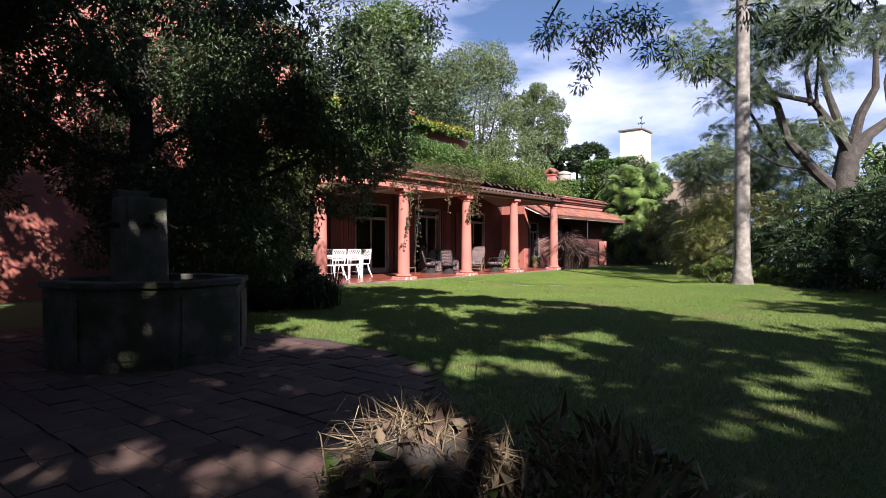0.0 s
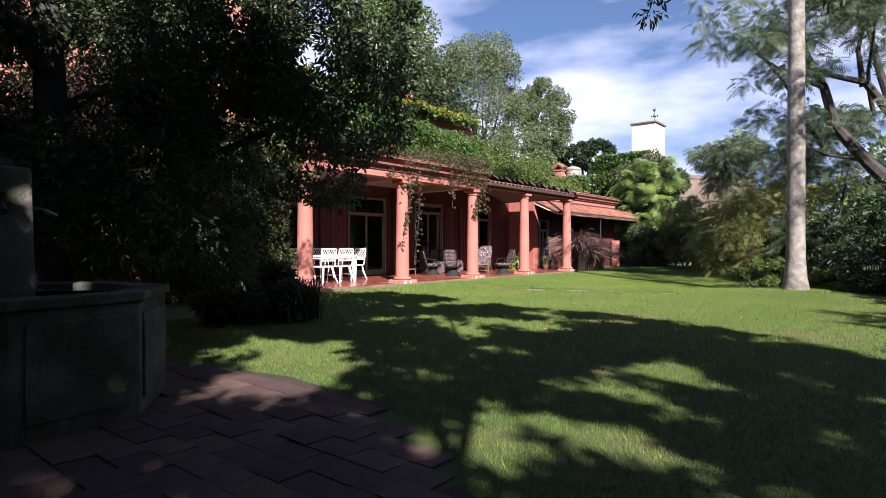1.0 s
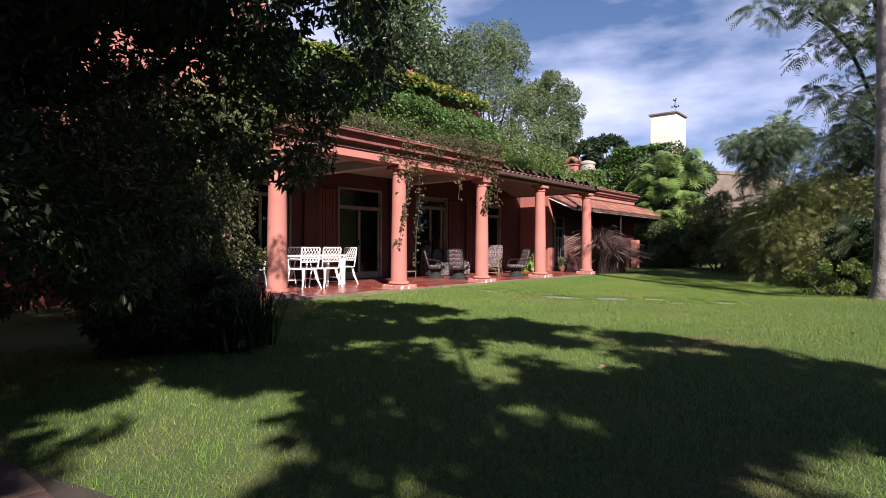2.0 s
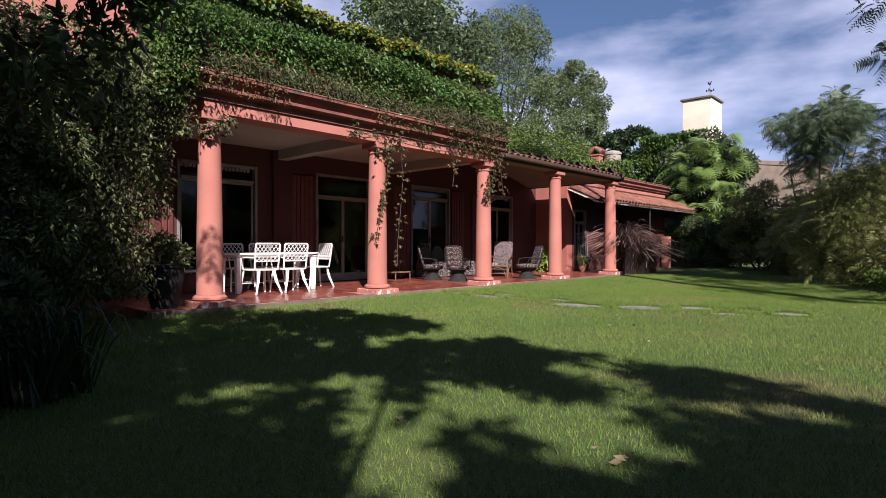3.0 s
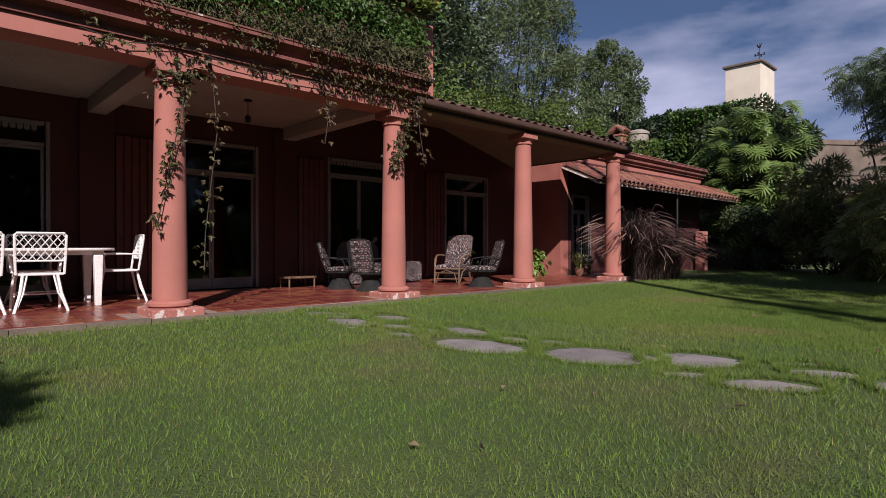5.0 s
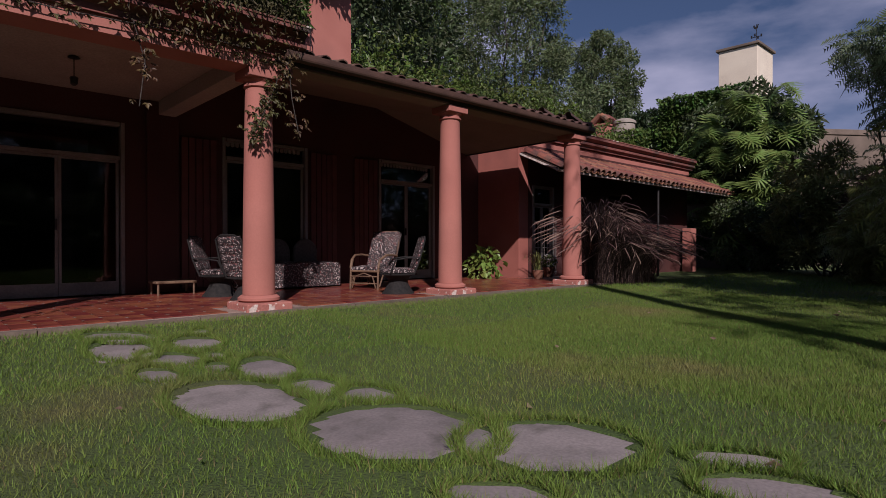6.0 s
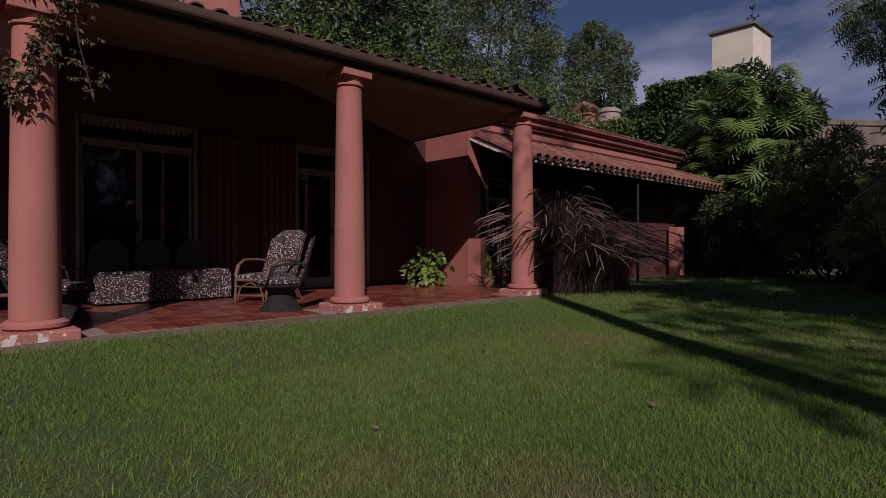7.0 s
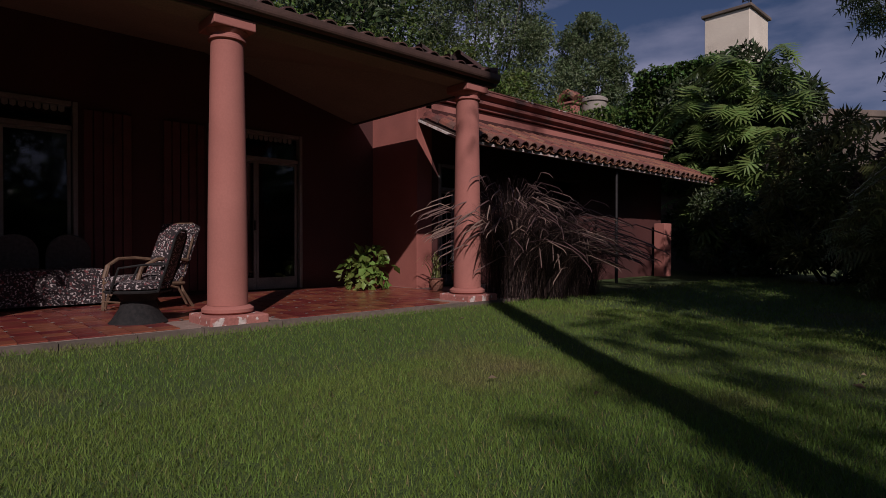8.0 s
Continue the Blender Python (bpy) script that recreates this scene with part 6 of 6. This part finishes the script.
strand("beam_creeper", "creeper trailing along the front beam", [(0.26, -0.9, 2.98), (0.27, -0.5, 2.92), (0.26, 0.0, 3.02), (0.27, 0.6, 2.95), (0.27, 1.3, 2.93), (0.28, 2.2, 2.98), (0.28, 3.1, 3.0)], 380, 0.09, 108, VINE_RED, 0.08)

# big-leaved climber: lobed leaves on long stalks
ph = thing("giant_philodendron", "big-leaved philodendron climbing the rear wall", "climber", (-0.6, 21.6, 0.0))


def lobed_leaf():
    """One deeply split leaf, 1 m long, its stalk end at the origin, pointing along +y."""
    v, f = [], []
    n = 8
    for sg in (1, -1):
        for k in range(n):
            u = k / (n - 1)
            ang = radians(-62 + 128 * u)
            ln = 0.52 * (0.62 + 0.38 * math.sin(math.pi * (0.15 + 0.8 * u)))
            y0, y1 = 0.02 + 0.78 * u * 0.75, 0.02 + 0.78 * (u * 0.75 + 0.135)
            sag = 0.05 - 0.10 * u * u
            tip = (sg * ln * math.cos(ang), y0 + 0.04 + ln * math.sin(ang) * (1.0 if ang > 0 else 0.55), sag - 0.22 * ln)
            mid = [(0.6 * tip[0], y + 0.5 * (tip[1] - y0) + off, sag - 0.05) for y, off in ((y0, 0.006), (y1, -0.016))]
            i = len(v)
            v += [(0, y0, sag), (0, y1, sag), mid[1], tip, mid[0]]
            f += [(i, i + 4, i + 2), (i, i + 2, i + 1), (i + 4, i + 3, i + 2)] if sg > 0 else [(i, i + 2, i + 4), (i, i + 1, i + 2), (i + 4, i + 2, i + 3)]
    return array_mesh("leaf", np.array(v), np.array(f), PHILO)


LEAF = lobed_leaf()
r = np.random.default_rng(55)
for k in range(48):
    u = (k + r.uniform(0, 1)) / 48
    z = 0.9 + 5.3 * u
    half = 1.9 - 0.6 * abs(u - 0.7)
    x = r.uniform(-half, half) + (-0.25 if u > 0.5 else 0.2)
    y = -0.5 - 0.6 * r.uniform(0, 1) + 0.25 * abs(x)
    for j in range(6):
        sc = r.uniform(0.55, 1.0)
        turn, fall = radians(195 + r.uniform(-85, 85)), radians(r.uniform(-75, -15))
        way = Vector((-math.sin(turn) * math.cos(fall), math.cos(turn) * math.cos(fall), math.sin(fall)))
        ob = part("leaf", LEAF, PHILO, ph)
        ob.matrix_basis = Matrix.LocRotScale(Vector((x, y, z)) + way * r.uniform(0.15, 0.45), Euler((fall, radians(r.uniform(-30, 30)), turn)), (sc, sc, sc))
for k in range(9):
    part("stem", Shape().tube(wavy((r.uniform(-0.5, 1.5), 0, -0.2), (r.uniform(-1, 2.2), -0.1, r.uniform(2, 4)), 6, 0.1, r), 0.05, 7), BARK, ph)
at, out = clump_points(twigs((-0.25, 0.4, 3.2), (2.2, 0.9, 3.3), 48, r, 0.5, 0.8), 17000, r)
part("inner_foliage", leaves("inner_foliage", LEAF_DARK, at, out, 0.22, r, 0.42), LEAF_DARK, ph)

# trees behind the house, plus unseen ones added to block low sky
FAR = (
    ("poplar_tree", "tall airy grey-green tree behind the house", -20.6, 31.7, 14.5, (4.6, 4.4, 6.6), 240, LEAF_GREY, 46000, 0.22),
    ("poplar_tree", "rounded grey-green tree behind the house", -21.6, 46.5, 16.0, (3.2, 3.2, 4.6), 130, LEAF_GREY, 26000, 0.24),
    ("poplar_tree", "lower grey-green tree behind the house", -15.0, 31.5, 8.5, (3.4, 3.0, 3.6), 110, LEAF_GREY, 20000, 0.21),
    ("dark_tree", "dark full tree rising behind the upper storey", -13.0, 14.0, 9.2, (3.6, 3.4, 4.8), 70, LEAF_DARK, 24000, 0.26),
    ("green_tree", "tall full green tree behind the roof", -23.4, 22.7, 15.3, (4.0, 4.0, 7.4), 100, LEAF_MID, 30000, 0.32),
    ("cedar_tree", "dark flat-topped conifer in the distance", -17.0, 47.0, 11.0, (3.8, 3.0, 1.6), 40, LEAF_FAR, 12000, 0.36),
    ("distant_tree", "green tree beyond the garden wall", 7.5, 37.0, 3.2, (4.0, 3.0, 2.2), 44, LEAF_MID, 12000, 0.32),
    ("distant_tree", "green tree beyond the shrubs", 13.0, 30.0, 4.5, (5.0, 3.5, 3.2), 46, LEAF_MID, 5000, 0.5),
    ("distant_tree", "green tree beyond the jacaranda", 19.0, 20.0, 4.6, (4.5, 4.0, 3.6), 46, LEAF_MID, 5000, 0.5),
    ("distant_tree", "unseen dark tree added at the garden's end to block low sky", 21.0, 9.0, 4.4, (3.6, 4.5, 3.4), 46, LEAF_DARK, 5000, 0.45),
    ("distant_tree", "unseen dark tree added along the garden wall to block low sky", 21.5, -1.0, 4.0, (3.0, 4.5, 3.2), 46, LEAF_DARK, 5000, 0.45),
    # row never in view, added to keep sky light off the gallery
    *[("distant_tree", "unseen dark tree added in a row along the wall to block low sky", 20.5, y, 4.4, (2.2, 2.6, 3.6), 40, LEAF_DARK, 3500, 0.55) for y in (-16, -11.5, -6.5, -2, 3.5, 13.5, 17.5)],
    ("distant_tree", "unseen dark tree added behind the paved path to cut sky light", 10.0, -25.0, 6.8, (6.0, 3.2, 6.0), 60, LEAF_DARK, 8000, 0.5),
    ("dark_shrub", "unseen dark shrubs added behind the paved path to block low sky", 18.5, -19.5, 2.2, (3.0, 2.2, 2.2), 40, LEAF_DARK, 9000, 0.24),
    ("dark_shrub", "unseen dark shrubs added beside the paved path to block low sky", 9.0, -19.0, 2.4, (4.0, 2.0, 2.4), 46, LEAF_DARK, 12000, 0.24),
    ("distant_tree", "unseen dark tree added behind the fountain to cut sky light", 2.0, -20.0, 5.0, (5.0, 3.2, 4.2), 46, LEAF_DARK, 14000, 0.3),
    ("distant_tree", "dark tree beside the house wall", -1.2, -16.2, 4.0, (2.6, 2.6, 3.4), 50, LEAF_DARK, 16000, 0.24),
)
for k, (nm, lb, x, y, z, rad, nb, mat, cnt, size) in enumerate(FAR):
    r = np.random.default_rng(500 + k)
    balls = twigs((0, 0, z), rad, nb, r, 0.10, 0.26) if mat == LEAF_GREY else twigs((0, 0, z), rad, nb, r, 0.22, 0.4)
    lim = [limb_path((0, 0, z * 0.35), balls[j][:3], 0.14, 0.03, 5, 0.2, r) for j in range(14 if mat == LEAF_GREY else 6)]
    tree(nm, lb, (x, y, -0.2), [(0, 0, 0, 0.4), (0.1, 0, z * 0.4, 0.28), (0, 0.1, z * 0.9, 0.12)], lim, balls, mat, cnt, size, 600 + k)

# ---------------------------------------------------------------- lawn blades
PAVE_EDGE = ((2.5, -9.3), (5.5, -8.75), (6.7, -8.5), (8.0, -8.6), (8.85, -9.0), (9.45, -9.5), (10.4, -10.9), (10.9, -11.9), (11.3, -17.0))
r = np.random.default_rng(9)


def lawn_patch(n, x0, x1, y0, y1, height, width):
    x, y = r.uniform(x0, x1, n), r.uniform(y0, y1, n)
    keep = (x > 0.34) & (y > np.interp(x, *zip(*PAVE_EDGE)) - 0.03)
    for sx, sy, rx, ry, rz in STONES:
        c, sn = math.cos(radians(rz)), math.sin(radians(rz))
        keep &= (((x - sx) * c + (y - sy) * sn) / (rx * 1.03)) ** 2 + (((y - sy) * c - (x - sx) * sn) / (ry * 1.03)) ** 2 > 1
    x, y = x[keep], y[keep]
    n = len(x)
    z = np.array([ground_height(a, b) for a, b in zip(x, y)])
    a = r.uniform(0, 2 * math.pi, n)
    h = height * r.uniform(0.5, 1.3, n)
    lean = r.uniform(0.1, 0.9, n) * h
    b = r.uniform(0, 2 * math.pi, n)
    base = np.stack([x, y, z - 0.004], 1)
    wd = np.stack([np.cos(a), np.sin(a), 0 * a], 1) * width * r.uniform(0.6, 1.3, n)[:, None]
    tip = base + np.stack([np.cos(b) * lean, np.sin(b) * lean, h], 1)
    v = np.stack([base - wd, base + wd, tip], 1).reshape(-1, 3)
    return v


vs = np.concatenate([lawn_patch(110000, 2.3, 6.2, 3.6, 8.0, 0.034, 0.0021), lawn_patch(330000, 2.3, 9.8, -9.5, 4.0, 0.036, 0.0024), lawn_patch(200000, 0.34, 9.5, 3.5, 11.0, 0.038, 0.0028), lawn_patch(60000, 0.34, 2.6, -6, 4, 0.036, 0.0034), lawn_patch(130000, 9.8, 13.4, -11.5, 4.0, 0.036, 0.0028), lawn_patch(50000, 0.0, 12, 10, 19, 0.045, 0.006)])
rim = []
for sx, sy, rx, ry, rz in STONES:
    m = int(2600 * (rx + ry))
    a = r.uniform(0, 2 * math.pi, m)
    k = r.uniform(0.99, 1.16, m)
    c, sn = math.cos(radians(rz)), math.sin(radians(rz))
    x, y = sx + rx * k * np.cos(a) * c - ry * k * np.sin(a) * sn, sy + rx * k * np.cos(a) * sn + ry * k * np.sin(a) * c
    z = np.array([ground_height(p, q) for p, q in zip(x, y)])
    base = np.stack([x, y, z - 0.004], 1)
    b = r.uniform(0, 2 * math.pi, m)
    wd = np.stack([np.cos(b), np.sin(b), 0 * b], 1) * 0.0026
    tip = base + np.stack([r.normal(0, 0.03, m), r.normal(0, 0.03, m), r.uniform(0.035, 0.075, m)], 1)
    rim.append(np.stack([base - wd, base + wd, tip], 1).reshape(-1, 3))
vs = np.concatenate([vs] + rim)
blade = vs.reshape(-1, 3, 3)
dry = r.uniform(0, 1, len(blade)) < 0.07
vs, dry_vs = blade[~dry].reshape(-1, 3), blade[dry].reshape(-1, 3)
tagged(part("dry_grass_blades", array_mesh("dry_grass_blades", dry_vs, np.arange(len(dry_vs)).reshape(-1, 3), DRY_BLADE), DRY_BLADE), "straw-coloured dry blades among the lawn grass", "grass", "", "stuff")
tagged(part("grass_blades", array_mesh("grass_blades", vs, np.arange(len(vs)).reshape(-1, 3), BLADE), BLADE), "short green grass blades of the lawn", "grass", "", "stuff")
r2 = np.random.default_rng(15)
px, py = r2.uniform(1.0, 11.5, 110), r2.uniform(-8.5, 9.5, 110)
px[:6], py[:6] = 7.1 + r2.normal(0, 0.12, 6), -4.6 + r2.normal(0, 0.07, 6)
pz = np.array([ground_height(a, b) + 0.03 for a, b in zip(px, py)])
flat = r2.normal(0, 1, (110, 3)) * np.array([1, 1, 0.12])
tagged(part("fallen_leaf_litter", leaves("fallen_leaf_litter", STRAW, np.stack([px, py, pz], 1), flat, 0.055, r2, 0.5, 0.0, 0.1), STRAW), "scattered pale fallen leaves on the lawn", "fallen leaves", "", "stuff")

# ---------------------------------------------------------------- floor tiles
floor_ob = bpy.data.objects["floor_gallery"]
tile = Shape().box(-0.094, 0.094, -0.094, 0.094, -0.010, 0.0).mesh("floor_tile", TILE_FLOOR)
rest = Shape()
count = 0
nx, ny = int(3.5 / 0.196), int(14.8 / 0.196)
for i in range(nx):
    for j in range(ny):
        x, y = 0.118 - 0.196 * i, -4.09 + 0.196 * j
        if any(abs(y - c) < 0.44 and x > -0.40 for c in COLUMN_Y) or x < BACK + 0.1:
            continue
        dz = float(r.normal(0, 0.0007))
        if -0.9 < x and -2.9 < y and count < 300:
            ob = part("floor_tile", tile, TILE_FLOOR, floor_ob)
            ob.location = (x, y, dz)
            count += 1
        else:
            rest.box(x - 0.094, x + 0.094, y - 0.094, y + 0.094, -0.010, dz)
inset = Shape()
for i in range(nx - 1):
    for j in range(ny - 1):
        x, y = 0.118 - 0.196 * i - 0.098, -4.09 + 0.196 * j + 0.098
        if (i + j) % 2 == 0 and not any(abs(y - c) < 0.42 and x > -0.36 for c in COLUMN_Y) and x > BACK + 0.1:
            inset.add([(x - 0.022, y, 0.0022), (x, y - 0.022, 0.0022), (x + 0.022, y, 0.0022), (x, y + 0.022, 0.0022)], [(0, 1, 2, 3)])
tagged(part("pale_insets", inset, GROUT_PALE, floor_ob), "small pale inset tiles", "", "", "stuff")
tagged(part("floor_tiles_rest", rest, TILE_REST, floor_ob), "glazed terracotta floor tiles", "", "", "stuff")

# ---------------------------------------------------------------- paved path
paved = structure("pavement", Shape().prism(list(PAVE_EDGE) + [(2.5, -17)], -0.3, -0.131), SOIL, "dark earth bed of the paved path", "pavement")
slab = Shape().box(-0.1475, 0.1475, -0.0978, 0.0978, -0.03, 0.0).mesh("paver", BRICKPATH)
more = Shape()
count = 0
for j in range(42):
    for i in range(30):
        x, y = 3.0 + 0.30 * i + (0.15 if j % 2 else 0), -17 + 0.2 * j
        if y > np.interp(x, *zip(*PAVE_EDGE)) - 0.12 or x > 11.2:
            continue
        if (x - 6.08) ** 2 + (y + 10.33) ** 2 < 0.8:
            continue
        z = -0.115 + float(r.normal(0, 0.003))
        if y > -13 and x > 5.0 and count < 300:
            ob = part("paver", slab, BRICKPATH, paved)
            ob.matrix_basis = pose(x, y, z, float(r.normal(0, 0.4)), float(r.normal(0, 0.4)), float(r.normal(0, 1.5)))
            count += 1
        else:
            more.box(x - 0.145, x + 0.145, y - 0.095, y + 0.095, z - 0.03, z)
tagged(part("pavers_rest", more, BRICKPATH, paved), "worn red pavers", "", "", "stuff")


# ---------------------------------------------------------------- roof tiles
def barrel(radius, length, cap=True):
    n = 7
    v = [(length * e, radius * (1 - 0.12 * e) * math.cos(math.pi * k / (n - 1)), radius * (1 - 0.12 * e) * math.sin(math.pi * k / (n - 1)) + 0.0) for e in (0, 1) for k in range(n)]
    v += [(length * e, (radius - 0.014) * math.cos(math.pi * k / (n - 1)), (radius - 0.014) * math.sin(math.pi * k / (n - 1))) for e in (0, 1) for k in range(n)]
    f = [(k, k + 1, n + k + 1, n + k) for k in range(n - 1)] + [(2 * n + k + 1, 2 * n + k, 3 * n + k, 3 * n + k + 1) for k in range(n - 1)]
    f += [(k + 1, k, 2 * n + k, 2 * n + k + 1) for k in range(n - 1)]
    return v, f


def tile_roof(owner, y0, y1, x_of, z_of, slope, courses, step, part_courses, mat, hip=0.0, pitch=0.2, girth=0.085):
    """Barrel tiles with their wide ends to the eave at +x; the courses from the eave up."""
    bv, bf = barrel(girth, 0.42)
    me = Shape().add([(-x, y, z) for x, y, z in bv], [q[::-1] for q in bf]).mesh("roof_tile", mat)
    far = Shape()
    k = 0
    tilt = -math.degrees(math.atan(slope))
    for c in range(courses):
        n = int((y1 - hip * c - y0) / pitch)
        for i in range(n):
            y = y0 + pitch * (i + 0.5) + float(r.normal(0, 0.004))
            x = x_of + 0.05 - step * c + float(r.normal(0, 0.008))
            m = pose(x, y, z_of(x) + 0.012 + 0.012 * (c > 0), 0, -tilt + 2, float(r.normal(0, 1.2)))
            if c < part_courses:
                ob = part("roof_tile", me, mat, owner)
                ob.matrix_basis = m
            else:
                far.add([m @ Vector((-a, b, d)) for a, b, d in bv], [q[::-1] for q in bf])
            if c == 0:
                pan = [m @ Vector((-a, b + pitch / 2, 0.035 - d * 0.6)) for a, b, d in bv]
                far.add(pan, bf)
    if hip:
        for c in range(courses):
            for i in range(int((x_of - step * c - BACK) / 0.2)):
                y = y1 - 0.30 - step * c
                m = pose(x_of - step * c - 0.1 - 0.2 * i, y, hip_z(y) + 0.02, 0, math.degrees(math.atan(END_SLOPE)) + 2, 90)
                far.add([m @ Vector((-a, b, d)) for a, b, d in bv], [q[::-1] for q in bf])
        ridge = Vector((BACK, HIP_Y, roof_z(BACK) + 0.07)) - Vector((x_of, y1, EAVE_Z + 0.07))
        for k in range(13):
            far.tube([Vector((x_of, y1, EAVE_Z + 0.07)) + ridge * ((k + e) / 13) for e in (0.0, 1.08)], [0.10, 0.085], 9)
    tagged(part("roof_tiles_rest", far, mat, owner), "weathered barrel roof tiles", "", "", "stuff")


tile_roof(bpy.data.objects["ceiling_tiled_part"], RY0 + 0.3, RY1 + 0.05, EAVE_X, roof_z, SLOPE, 10, 0.36, 4, MOSSY_TILE, 0.33, pitch=0.245, girth=0.102)
tile_roof(bpy.data.objects["lean_to_deck"], LY0, LY1, LX + 0.05, lean_z, 0.45, 3, 0.36, 3, ROOF_TILE, pitch=0.26, girth=0.112)
